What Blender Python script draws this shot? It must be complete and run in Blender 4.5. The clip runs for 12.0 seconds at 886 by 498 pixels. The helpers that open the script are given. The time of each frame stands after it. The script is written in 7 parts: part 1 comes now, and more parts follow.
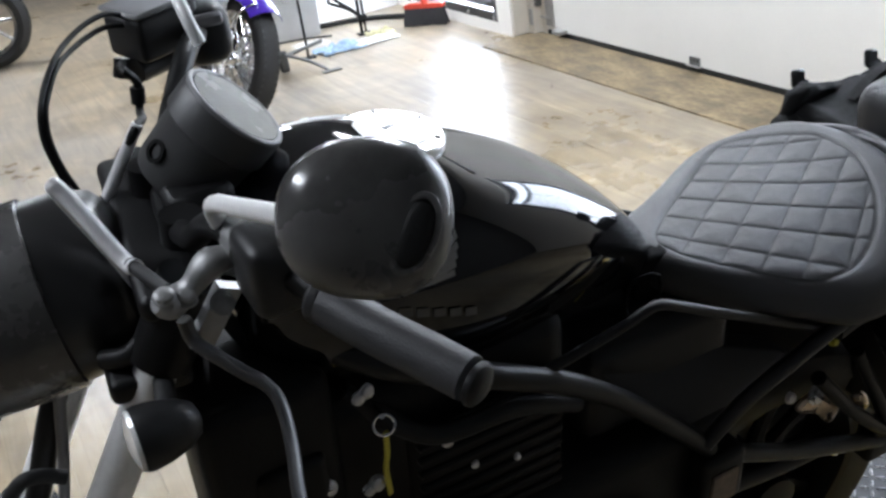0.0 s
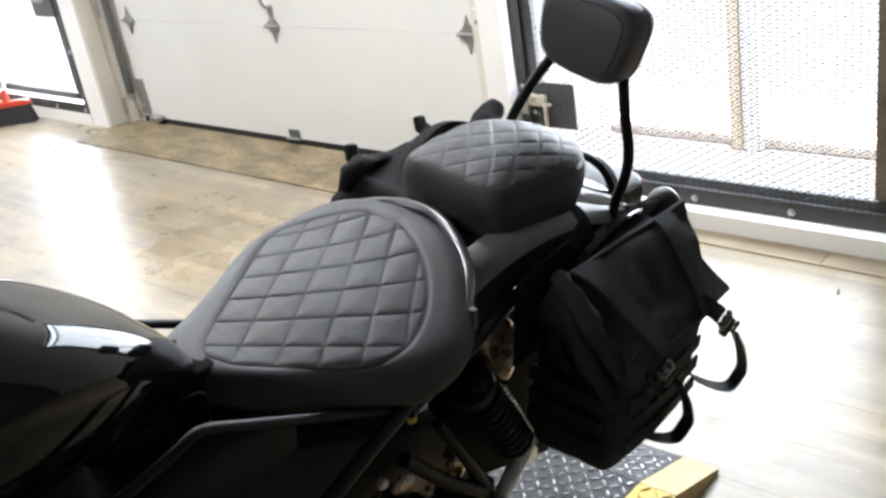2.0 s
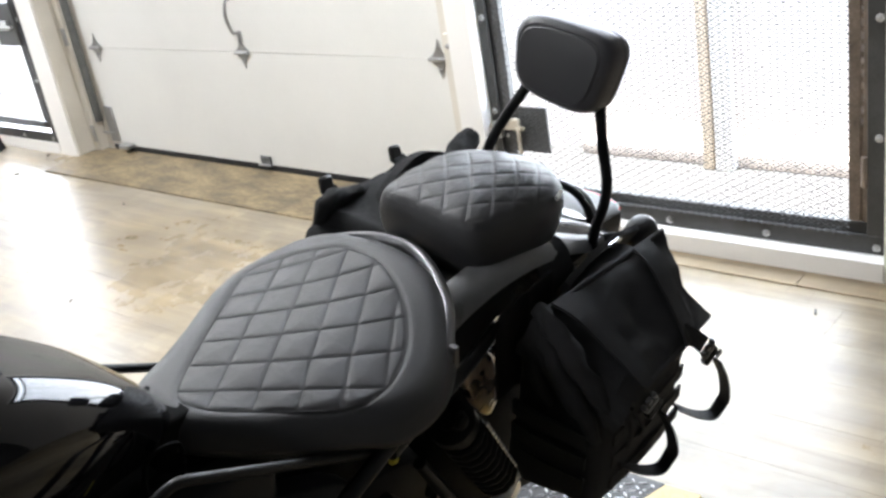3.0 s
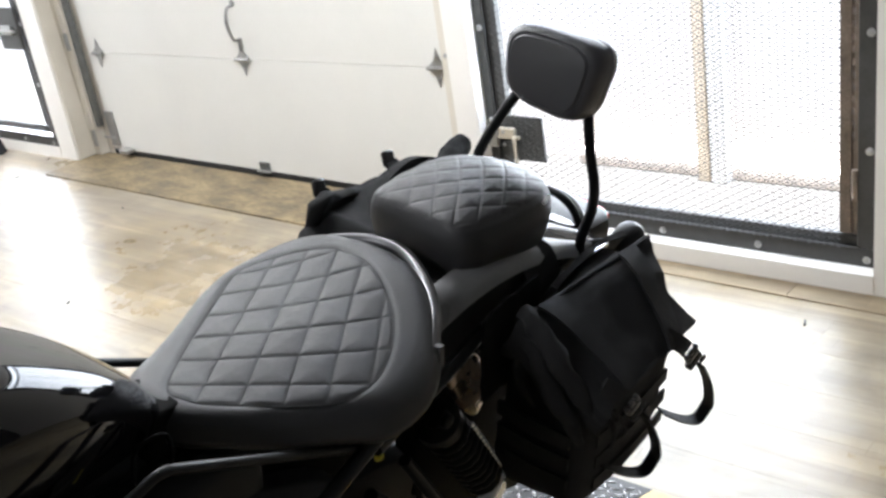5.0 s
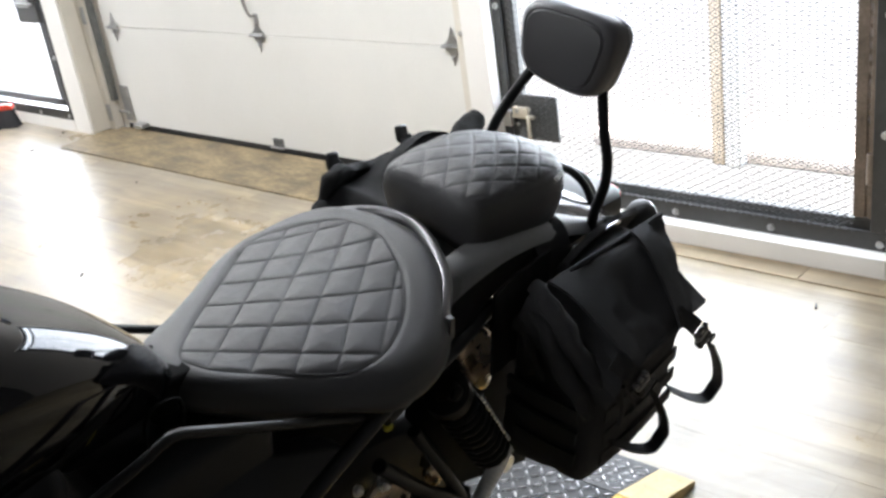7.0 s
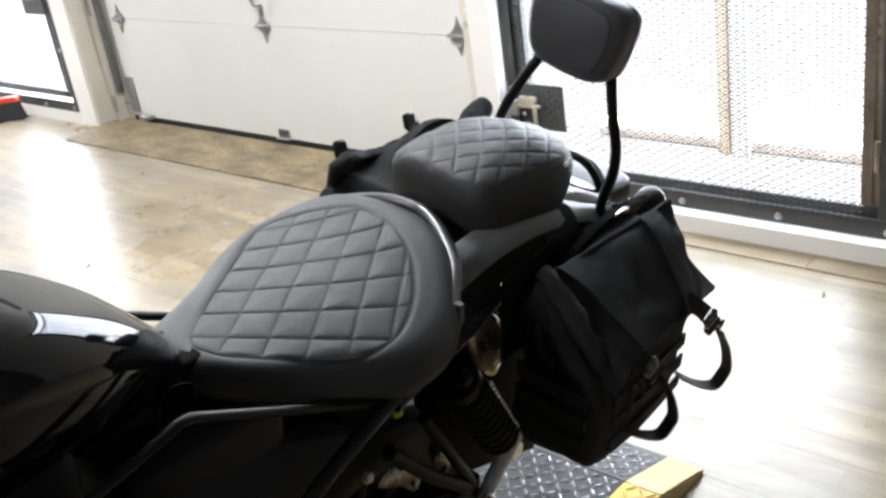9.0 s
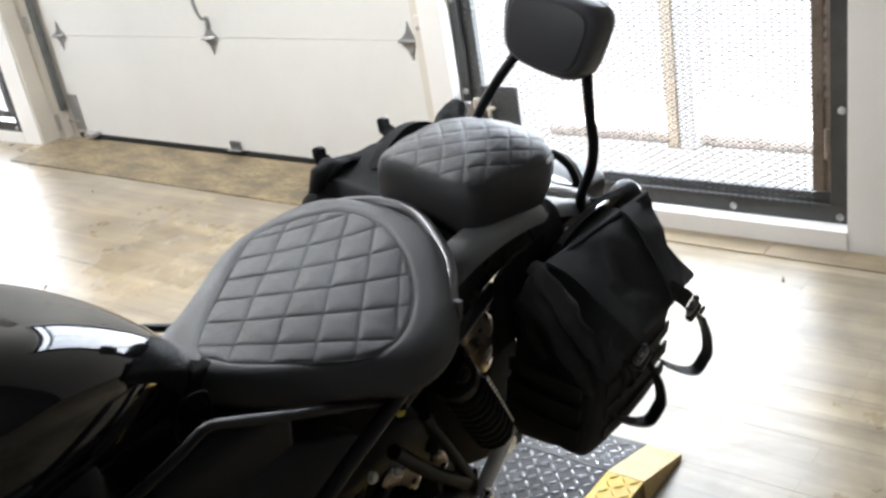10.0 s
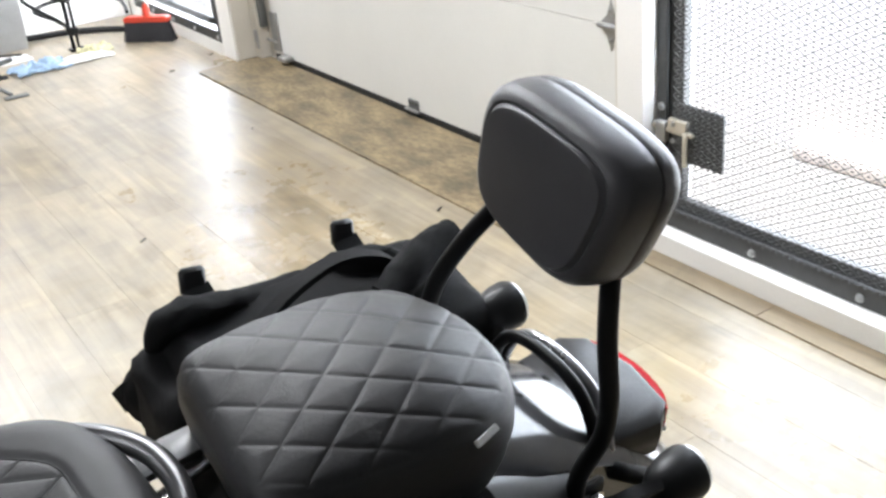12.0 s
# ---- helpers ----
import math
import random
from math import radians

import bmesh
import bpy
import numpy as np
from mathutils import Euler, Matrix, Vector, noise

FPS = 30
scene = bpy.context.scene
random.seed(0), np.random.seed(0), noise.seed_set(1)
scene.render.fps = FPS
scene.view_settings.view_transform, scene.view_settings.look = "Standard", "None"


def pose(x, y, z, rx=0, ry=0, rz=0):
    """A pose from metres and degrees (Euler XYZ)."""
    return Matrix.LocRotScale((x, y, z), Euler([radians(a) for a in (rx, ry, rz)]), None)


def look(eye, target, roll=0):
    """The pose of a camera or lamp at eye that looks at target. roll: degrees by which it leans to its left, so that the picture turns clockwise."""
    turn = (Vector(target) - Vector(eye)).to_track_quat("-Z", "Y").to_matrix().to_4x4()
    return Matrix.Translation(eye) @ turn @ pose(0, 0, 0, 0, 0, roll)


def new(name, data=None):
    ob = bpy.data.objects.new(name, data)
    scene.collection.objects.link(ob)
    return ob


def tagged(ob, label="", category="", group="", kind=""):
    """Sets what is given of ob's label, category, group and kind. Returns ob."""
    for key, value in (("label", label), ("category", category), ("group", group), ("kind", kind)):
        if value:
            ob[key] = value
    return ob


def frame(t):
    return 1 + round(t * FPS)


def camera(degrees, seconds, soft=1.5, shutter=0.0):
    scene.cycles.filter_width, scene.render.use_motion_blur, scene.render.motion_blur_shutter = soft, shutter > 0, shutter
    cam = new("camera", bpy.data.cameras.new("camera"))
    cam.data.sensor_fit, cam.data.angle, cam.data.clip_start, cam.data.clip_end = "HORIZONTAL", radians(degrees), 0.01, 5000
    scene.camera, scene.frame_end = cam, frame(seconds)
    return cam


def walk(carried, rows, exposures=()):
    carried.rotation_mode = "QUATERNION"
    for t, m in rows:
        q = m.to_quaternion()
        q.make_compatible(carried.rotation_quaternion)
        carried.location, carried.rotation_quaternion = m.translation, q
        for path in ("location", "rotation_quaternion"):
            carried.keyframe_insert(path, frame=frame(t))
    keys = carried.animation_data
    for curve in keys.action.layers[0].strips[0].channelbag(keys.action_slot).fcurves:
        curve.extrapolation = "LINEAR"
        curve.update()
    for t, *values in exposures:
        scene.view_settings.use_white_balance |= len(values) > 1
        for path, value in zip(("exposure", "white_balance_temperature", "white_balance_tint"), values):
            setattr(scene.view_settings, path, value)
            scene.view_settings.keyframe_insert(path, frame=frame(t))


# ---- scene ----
cam = camera(46.5, 12.0, soft=2.8)
EXPO = [(0.0, 4.55, 5700, 10), (0.6, 4.55, 5750, 10), (1.5, 4.55, 6050, 10), (10.4, 4.55, 6050, 10), (11.0, 4.50, 6050, 10), (12.0, 4.48, 6050, 10)]
PATH = [
    (0, (0.07, 0.03, 1.42), (0.793, 1.697, 0.584), -9.1),
    (0.5, (0.121, 0.024, 1.408), (1.019, 1.596, 0.559), -9.9),
    (1, (0.169, 0.019, 1.399), (1.246, 1.475, 0.553), -10.6),
    (1.5, (0.21, 0.02, 1.404), (1.433, 1.384, 0.603), -10.8),
    (2, (0.237, 0.035, 1.399), (1.523, 1.334, 0.586), -9.6),
    (2.5, (0.254, 0.054, 1.406), (1.578, 1.332, 0.624), -9.9),
    (3, (0.257, 0.06, 1.408), (1.591, 1.325, 0.622), -9.9),
    (5, (0.244, 0.028, 1.406), (1.587, 1.297, 0.638), -9.1),
    (5.5, (0.242, 0.022, 1.404), (1.581, 1.291, 0.633), -8.9),
    (6, (0.241, 0.02, 1.401), (1.57, 1.291, 0.615), -8.9),
    (6.5, (0.237, 0.022, 1.397), (1.549, 1.299, 0.593), -8.6),
    (7, (0.236, 0.023, 1.398), (1.55, 1.303, 0.601), -8.5),
    (9, (0.23, 0.027, 1.391), (1.532, 1.311, 0.582), -8.8),
    (9.5, (0.215, 0.038, 1.395), (1.567, 1.281, 0.604), -8.7),
    (10, (0.17, 0.065, 1.402), (1.546, 1.265, 0.586), -10.0),
    (10.4, (0.255, 0.072, 1.391), (1.602, 1.286, 0.548), -10.6),
    (10.5, (0.298, 0.076, 1.386), (1.626, 1.331, 0.572), -10.1),
    (10.7, (0.395, 0.083, 1.389), (1.658, 1.428, 0.615), -7.9),
    (11, (0.523, 0.1, 1.388), (1.712, 1.501, 0.596), -6.3),
    (11.2, (0.625, 0.146, 1.379), (1.775, 1.555, 0.546), -7.2),
    (11.5, (0.777, 0.25, 1.356), (1.883, 1.691, 0.519), -3.5),
    (12, (1.03, 0.352, 1.346), (1.978, 1.873, 0.458), -5.5),
]
walk(cam, [(t, look(eye, target, roll)) for t, eye, target, roll in PATH], exposures=EXPO)

# ---- world, daylight and ceiling lamps ----
world = bpy.data.worlds.new("world")
scene.world = world
world.use_nodes = True
wn = world.node_tree.nodes
sky = wn.new("ShaderNodeTexSky")
sky.sky_type, sky.sun_disc = "NISHITA", False
sky.sun_elevation, sky.sun_rotation = radians(87), radians(178)
world.node_tree.links.new(sky.outputs["Color"], wn["Background"].inputs["Color"])
wn["Background"].inputs["Strength"].default_value = 0.105
sun = new("sun", bpy.data.lights.new("sun", "SUN"))
sun.data.energy, sun.data.angle, sun.data.color = 2.0, radians(0.6), (1.0, 0.96, 0.91)
sun.matrix_world = look((3.28, 2.3, 8.6), (3.6, 2.5, 0.0))


def area(name, eye, target, sx, sy, watts, color):
    lamp = new(name, bpy.data.lights.new(name, "AREA"))
    lamp.data.shape, lamp.data.size, lamp.data.size_y = "RECTANGLE", sx, sy
    lamp.data.energy, lamp.data.color = watts, color
    lamp.matrix_world = look(eye, target)
    return lamp


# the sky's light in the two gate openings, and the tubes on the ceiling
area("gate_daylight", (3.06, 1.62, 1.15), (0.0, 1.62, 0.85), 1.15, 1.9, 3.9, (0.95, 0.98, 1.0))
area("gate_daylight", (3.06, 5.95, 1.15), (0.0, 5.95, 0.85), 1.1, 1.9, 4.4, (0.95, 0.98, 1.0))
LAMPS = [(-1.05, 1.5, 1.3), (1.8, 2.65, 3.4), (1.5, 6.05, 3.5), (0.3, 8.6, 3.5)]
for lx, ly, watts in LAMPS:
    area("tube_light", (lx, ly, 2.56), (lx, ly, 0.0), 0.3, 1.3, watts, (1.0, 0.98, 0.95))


# ---- materials ----
def mat(name, base, rough=0.5, metal=0.0, var=0.12, scale=6.0, grain=0.05, gscale=120.0, bump=0.0, bscale=300.0, coat=0.0, rvar=0.08, rnd=0.0, stretch=(1, 1, 1), spec=0.5):
    m = bpy.data.materials.new(name)
    m.use_nodes = True
    nt = m.node_tree
    b = nt.nodes["Principled BSDF"]
    link = nt.links.new

    def node(kind, **values):
        n = nt.nodes.new(kind)
        for key, value in values.items():
            n.inputs[key].default_value = value
        return n

    co = node("ShaderNodeTexCoord")
    mp = node("ShaderNodeMapping", Scale=stretch)
    link(co.outputs["Object"], mp.inputs["Vector"])
    vec = mp.outputs["Vector"]
    info = node("ShaderNodeObjectInfo")
    if rnd > 0:
        off = node("ShaderNodeVectorMath")
        off.operation = "MULTIPLY_ADD"
        link(info.outputs["Random"], off.inputs[0])
        off.inputs[1].default_value = (37.0, 53.0, 71.0)
        link(vec, off.inputs[2])
        vec = off.outputs["Vector"]
    big = node("ShaderNodeTexNoise", Scale=scale, Detail=5.0, Roughness=0.6)
    fine = node("ShaderNodeTexNoise", Scale=gscale, Detail=3.0, Roughness=0.6)
    link(vec, big.inputs["Vector"])
    link(vec, fine.inputs["Vector"])
    # value = 1 + var * (big - 0.5) * 2 + grain * (fine - 0.5) * 2
    m1 = node("ShaderNodeMapRange")
    m1.inputs["From Min"].default_value, m1.inputs["From Max"].default_value = 0.25, 0.75
    m1.inputs["To Min"].default_value, m1.inputs["To Max"].default_value = 1 - var, 1 + var
    m1.clamp = False
    link(big.outputs["Fac"], m1.inputs["Value"])
    m2 = node("ShaderNodeMapRange")
    m2.inputs["From Min"].default_value, m2.inputs["From Max"].default_value = 0.25, 0.75
    m2.inputs["To Min"].default_value, m2.inputs["To Max"].default_value = 1 - grain, 1 + grain
    m2.clamp = False
    link(fine.outputs["Fac"], m2.inputs["Value"])
    mul = node("ShaderNodeMath")
    mul.operation = "MULTIPLY"
    link(m1.outputs["Result"], mul.inputs[0])
    link(m2.outputs["Result"], mul.inputs[1])
    last = mul.outputs["Value"]
    if rnd > 0:
        m3 = node("ShaderNodeMapRange")
        m3.inputs["To Min"].default_value, m3.inputs["To Max"].default_value = 1 - rnd, 1 + rnd
        link(info.outputs["Random"], m3.inputs["Value"])
        mul2 = node("ShaderNodeMath")
        mul2.operation = "MULTIPLY"
        link(last, mul2.inputs[0])
        link(m3.outputs["Result"], mul2.inputs[1])
        last = mul2.outputs["Value"]
    col = node("ShaderNodeVectorMath")
    col.operation = "SCALE"
    col.inputs[0].default_value = base
    link(last, col.inputs["Scale"])
    link(col.outputs["Vector"], b.inputs["Base Color"])
    r = node("ShaderNodeMapRange")
    r.inputs["From Min"].default_value, r.inputs["From Max"].default_value = 0.3, 0.7
    r.inputs["To Min"].default_value, r.inputs["To Max"].default_value = max(0.0, rough - rvar), min(1.0, rough + rvar)
    link(big.outputs["Fac"], r.inputs["Value"])
    link(r.outputs["Result"], b.inputs["Roughness"])
    b.inputs["Metallic"].default_value = metal
    b.inputs["Specular IOR Level"].default_value = spec
    b.inputs["Coat Weight"].default_value = coat
    b.inputs["Coat Roughness"].default_value = 0.03
    if bump > 0:
        bn = node("ShaderNodeTexNoise", Scale=bscale, Detail=2.0)
        link(vec, bn.inputs["Vector"])
        bp = node("ShaderNodeBump", Strength=bump, Distance=0.002)
        link(bn.outputs["Fac"], bp.inputs["Height"])
        link(bp.outputs["Normal"], b.inputs["Normal"])
    return m


def plank_mat(name, light, dark, worn, rough, wear_amount):
    """Wood-look boards: grain along y, a tone for each board, greyed wear in patches that run over several boards."""
    m = bpy.data.materials.new(name)
    m.use_nodes = True
    nt = m.node_tree
    b = nt.nodes["Principled BSDF"]
    link = nt.links.new
    geo = nt.nodes.new("ShaderNodeNewGeometry")
    info = nt.nodes.new("ShaderNodeObjectInfo")
    off = nt.nodes.new("ShaderNodeVectorMath")
    off.operation = "MULTIPLY_ADD"
    link(info.outputs["Random"], off.inputs[0])
    off.inputs[1].default_value = (13.0, 29.0, 7.0)
    link(geo.outputs["Position"], off.inputs[2])
    st = nt.nodes.new("ShaderNodeMapping")
    st.inputs["Scale"].default_value = (9.0, 0.9, 4.0)
    link(off.outputs["Vector"], st.inputs["Vector"])
    grain = nt.nodes.new("ShaderNodeTexNoise")
    grain.inputs["Scale"].default_value, grain.inputs["Detail"].default_value, grain.inputs["Distortion"].default_value = 2.2, 7.0, 0.8
    link(st.outputs["Vector"], grain.inputs["Vector"])
    ramp = nt.nodes.new("ShaderNodeValToRGB")
    ramp.color_ramp.elements[0].position, ramp.color_ramp.elements[0].color = 0.3, (*dark, 1)
    ramp.color_ramp.elements[1].position, ramp.color_ramp.elements[1].color = 0.68, (*light, 1)
    link(grain.outputs["Fac"], ramp.inputs["Fac"])
    tone = nt.nodes.new("ShaderNodeMapRange")
    tone.inputs["To Min"].default_value, tone.inputs["To Max"].default_value = 0.96, 1.04
    link(info.outputs["Random"], tone.inputs["Value"])
    sc = nt.nodes.new("ShaderNodeVectorMath")
    sc.operation = "SCALE"
    link(ramp.outputs["Color"], sc.inputs[0])
    link(tone.outputs["Result"], sc.inputs["Scale"])
    # narrow printed staves, each with its own tone
    staves = nt.nodes.new("ShaderNodeTexBrick")
    turned = nt.nodes.new("ShaderNodeMapping")
    turned.inputs["Rotation"].default_value = (0, 0, radians(90))
    link(geo.outputs["Position"], turned.inputs["Vector"])
    link(turned.outputs["Vector"], staves.inputs["Vector"])
    staves.inputs["Scale"].default_value, staves.inputs["Mortar Size"].default_value = 1.0, 0.0012
    staves.inputs["Brick Width"].default_value, staves.inputs["Row Height"].default_value = 0.46, 0.06
    staves.inputs["Color1"].default_value, staves.inputs["Color2"].default_value, staves.inputs["Mortar"].default_value = (0.86, 0.85, 0.83, 1), (1.12, 1.11, 1.09, 1), (0.80, 0.78, 0.74, 1)
    toned = nt.nodes.new("ShaderNodeVectorMath")
    toned.operation = "MULTIPLY"
    link(sc.outputs["Vector"], toned.inputs[0])
    link(staves.outputs["Color"], toned.inputs[1])
    sc = toned
    wear = nt.nodes.new("ShaderNodeTexNoise")
    wear.inputs["Scale"].default_value, wear.inputs["Detail"].default_value, wear.inputs["Roughness"].default_value = 1.1, 8.0, 0.68
    link(geo.outputs["Position"], wear.inputs["Vector"])
    wr = nt.nodes.new("ShaderNodeMapRange")
    wr.inputs["From Min"].default_value, wr.inputs["From Max"].default_value = 0.36, 0.78
    wr.inputs["To Min"].default_value, wr.inputs["To Max"].default_value = 0.0, wear_amount
    link(wear.outputs["Fac"], wr.inputs["Value"])
    mix = nt.nodes.new("ShaderNodeMix")
    mix.data_type = "RGBA"
    link(wr.outputs["Result"], mix.inputs["Factor"])
    # scuffs and dirt in blotches that cross the boards
    dirt = nt.nodes.new("ShaderNodeTexNoise")
    dirt.inputs["Scale"].default_value, dirt.inputs["Detail"].default_value, dirt.inputs["Roughness"].default_value, dirt.inputs["Distortion"].default_value = 3.2, 6.0, 0.62, 0.7
    link(geo.outputs["Position"], dirt.inputs["Vector"])
    dr = nt.nodes.new("ShaderNodeMapRange")
    dr.inputs["From Min"].default_value, dr.inputs["From Max"].default_value = 0.34, 0.62
    dr.inputs["To Min"].default_value, dr.inputs["To Max"].default_value = 0.68, 1.07
    link(dirt.outputs["Fac"], dr.inputs["Value"])
    soiled = nt.nodes.new("ShaderNodeVectorMath")
    soiled.operation = "SCALE"
    link(sc.outputs["Vector"], soiled.inputs[0])
    link(dr.outputs["Result"], soiled.inputs["Scale"])
    link(soiled.outputs["Vector"], mix.inputs["A"])
    mix.inputs["B"].default_value = (*worn, 1)
    link(mix.outputs["Result"], b.inputs["Base Color"])
    rr = nt.nodes.new("ShaderNodeMapRange")
    rr.inputs["From Min"].default_value, rr.inputs["From Max"].default_value = 0.3, 0.7
    rr.inputs["To Min"].default_value, rr.inputs["To Max"].default_value = rough - 0.06, rough + 0.12
    link(wear.outputs["Fac"], rr.inputs["Value"])
    link(rr.outputs["Result"], b.inputs["Roughness"])
    bp = nt.nodes.new("ShaderNodeBump")
    bp.inputs["Strength"].default_value, bp.inputs["Distance"].default_value = 0.25, 0.001
    link(grain.outputs["Fac"], bp.inputs["Height"])
    link(bp.outputs["Normal"], b.inputs["Normal"])
    b.inputs["Specular IOR Level"].default_value = 0.55
    return m


def glow(name, color, strength):
    m = bpy.data.materials.new(name)
    m.use_nodes = True
    b = m.node_tree.nodes["Principled BSDF"]
    b.inputs["Base Color"].default_value = (*color, 1)
    b.inputs["Emission Color"].default_value = (*color, 1)
    b.inputs["Emission Strength"].default_value = strength
    return m


FLOOR = plank_mat("wood_look_floor", (0.375, 0.300, 0.184), (0.225, 0.174, 0.101), (0.40, 0.39, 0.37), 0.29, 0.58)
PLY = mat("dirty_plywood", (0.215, 0.166, 0.096), 0.55, var=0.75, scale=9, grain=0.35, gscale=60, bump=0.5, bscale=90, stretch=(1.3, 0.5, 1))
STRIP = plank_mat("bare_wood_strip", (0.36, 0.28, 0.165), (0.20, 0.145, 0.085), (0.34, 0.29, 0.21), 0.5, 0.7)
WALL = mat("white_wall_paint", (0.84, 0.82, 0.78), 0.55, var=0.05, scale=1.5, grain=0.02, bump=0.15, bscale=90)
# walls away from the gates darkened to cut bounce light, like CEIL below
DIMWALL = mat("darkened_wall", (0.05, 0.05, 0.05), 0.7, var=0.08, scale=1.2)
DOORPAINT = mat("white_door_enamel", (0.74, 0.73, 0.69), 0.4, var=0.04, scale=2.0, grain=0.015, bump=0.05, bscale=40)
CEIL = mat("ceiling_paint", (0.10, 0.10, 0.098), 0.8, var=0.05)
STEEL = mat("dark_painted_steel", (0.052, 0.052, 0.050), 0.45, 0.3, var=0.35, scale=9, grain=0.12)
RUST = mat("rusty_steel", (0.22, 0.175, 0.135), 0.6, 0.4, var=0.4, scale=14, grain=0.2)
GALV = mat("galvanised_steel", (0.40, 0.40, 0.395), 0.38, 0.8, var=0.2, scale=25)
TRACK = mat("weathered_zinc", (0.17, 0.175, 0.17), 0.5, 0.5, var=0.35, scale=14, grain=0.15)
JAMB = mat("cream_jamb_paint", (0.66, 0.62, 0.54), 0.5, var=0.08, scale=4, grain=0.03)
BEIGE = mat("beige_enamel", (0.50, 0.45, 0.36), 0.45, 0.1, var=0.2, scale=20)
RUBBER = mat("black_rubber", (0.013, 0.013, 0.013), 0.6, var=0.2, scale=15, bump=0.2, bscale=400, spec=0.3)
LEATHER = mat("black_leather", (0.030, 0.030, 0.0315), 0.48, var=0.14, scale=7, grain=0.08, gscale=500, bump=0.35, bscale=900, rvar=0.05, spec=0.55)
LEATHERS = mat("smooth_black_vinyl", (0.080, 0.079, 0.085), 0.36, var=0.1, scale=9, grain=0.06, gscale=500, bump=0.25, bscale=1000, rvar=0.02, spec=0.5)
THREAD = mat("black_thread", (0.03, 0.03, 0.031), 0.7, bump=0.5, bscale=1500)
NYLON = mat("black_nylon_cloth", (0.023, 0.023, 0.0242), 0.78, var=0.25, scale=12, grain=0.2, gscale=700, bump=0.6, bscale=1400, spec=0.3)
WEB = mat("black_webbing", (0.020, 0.020, 0.021), 0.7, var=0.15, scale=30, bump=0.6, bscale=1100, spec=0.3)
PLASTIC = mat("black_plastic", (0.017, 0.017, 0.0175), 0.42, var=0.15, scale=12, bump=0.15, bscale=500, spec=0.3)
SLEEVE = mat("silver_cable_sleeve", (0.74, 0.74, 0.75), 0.38, 0.1, var=0.1, scale=30)
LEVERGREY = mat("worn_grey_lever", (0.022, 0.022, 0.0228), 0.42, 0.3, var=0.2, scale=20)
GRIP = mat("worn_grip_rubber", (0.036, 0.036, 0.0375), 0.5, var=0.25, scale=20, bump=0.3, bscale=500, spec=0.4)
# the same nylon, darker: shade on the far bag put into the colour
SHADECLOTH = mat("shaded_black_nylon", (0.009, 0.009, 0.0094), 0.8, var=0.25, scale=12, grain=0.2, gscale=700, bump=0.6, bscale=1400, spec=0.2)
FORKTUBE = mat("pale_fork_tube", (0.85, 0.85, 0.84), 0.34, 0.0, var=0.06, scale=20)
CATCH = mat("dark_buckle_plastic", (0.050, 0.050, 0.052), 0.4, var=0.15, scale=25)
GREYPLASTIC = mat("grey_plastic", (0.16, 0.16, 0.165), 0.38, var=0.15, scale=25)
FLANK = mat("grey_satin_strut", (0.190, 0.190, 0.194), 0.32, var=0.12, scale=12, spec=0.4)
GUARD = mat("dark_gloss_mudguard", (0.050, 0.050, 0.052), 0.14, var=0.1, scale=4, rvar=0.02, spec=0.8)
GLOSS = mat("black_gloss_paint", (0.006, 0.006, 0.007), 0.05, var=0.1, scale=4, rvar=0.015, spec=0.5)
COVER = mat("matt_black_cover", (0.038, 0.038, 0.0388), 0.55, var=0.12, scale=8, bump=0.15, bscale=500, spec=0.3)
SHELL = mat("worn_black_shell", (0.080, 0.078, 0.076), 0.27, var=0.4, scale=16, grain=0.1, rvar=0.12, spec=0.6)
FRAME = mat("satin_frame_enamel", (0.011, 0.011, 0.0112), 0.42, var=0.15, scale=10, bump=0.1, bscale=300, spec=0.35)
SATIN = mat("satin_black_metal", (0.007, 0.007, 0.0073), 0.46, 0.2, var=0.2, scale=10, bump=0.1, bscale=300, spec=0.3)
DARKMETAL = mat("dark_engine_metal", (0.008, 0.008, 0.008), 0.5, 0.4, var=0.3, scale=14, bump=0.2, bscale=200, spec=0.3)
# blacker than the parts are: deep shade of gaps put into the colour
SHADEBLACK = mat("shade_matt_black", (0.0045, 0.0045, 0.0045), 0.8, var=0.4, scale=18, grain=0.2, bump=0.3, bscale=200, spec=0.12)
COLLAR = mat("satin_lamp_metal", (0.36, 0.36, 0.37), 0.30, 0.9, var=0.1, scale=20)
# tan of the floor's reflection put into the metal colour
TANGLEAM = mat("tan_reflection_metal", (0.62, 0.50, 0.38), 0.28, 0.9, var=0.25, scale=30)
LAMPBLACK = mat("glossy_lamp_black", (0.012, 0.012, 0.0125), 0.35, var=0.15, scale=8, spec=0.6)
PERCH = mat("cast_alloy", (0.30, 0.30, 0.30), 0.5, 0.8, var=0.2, scale=40, bump=0.2, bscale=300)
CAPALU = mat("satin_cap_alloy", (0.78, 0.78, 0.77), 0.34, 0.85, var=0.06, scale=20)
CHROME = mat("chrome", (0.82, 0.82, 0.83), 0.09, 1.0, var=0.05, scale=10, rvar=0.04)
ALU = mat("brushed_aluminium", (0.62, 0.62, 0.62), 0.3, 1.0, var=0.12, scale=20, stretch=(1, 6, 1))
SILVER = mat("satin_silver_rail", (0.150, 0.150, 0.154), 0.40, 0.9, var=0.1, scale=20)
TREAD = mat("steel_tread_plate", (0.030, 0.030, 0.031), 0.6, 0.2, var=0.25, scale=9, grain=0.15, gscale=160)
BARS = mat("worn_tread_bars", (0.60, 0.60, 0.61), 0.26, 0.6, var=0.3, scale=30, grain=0.1)
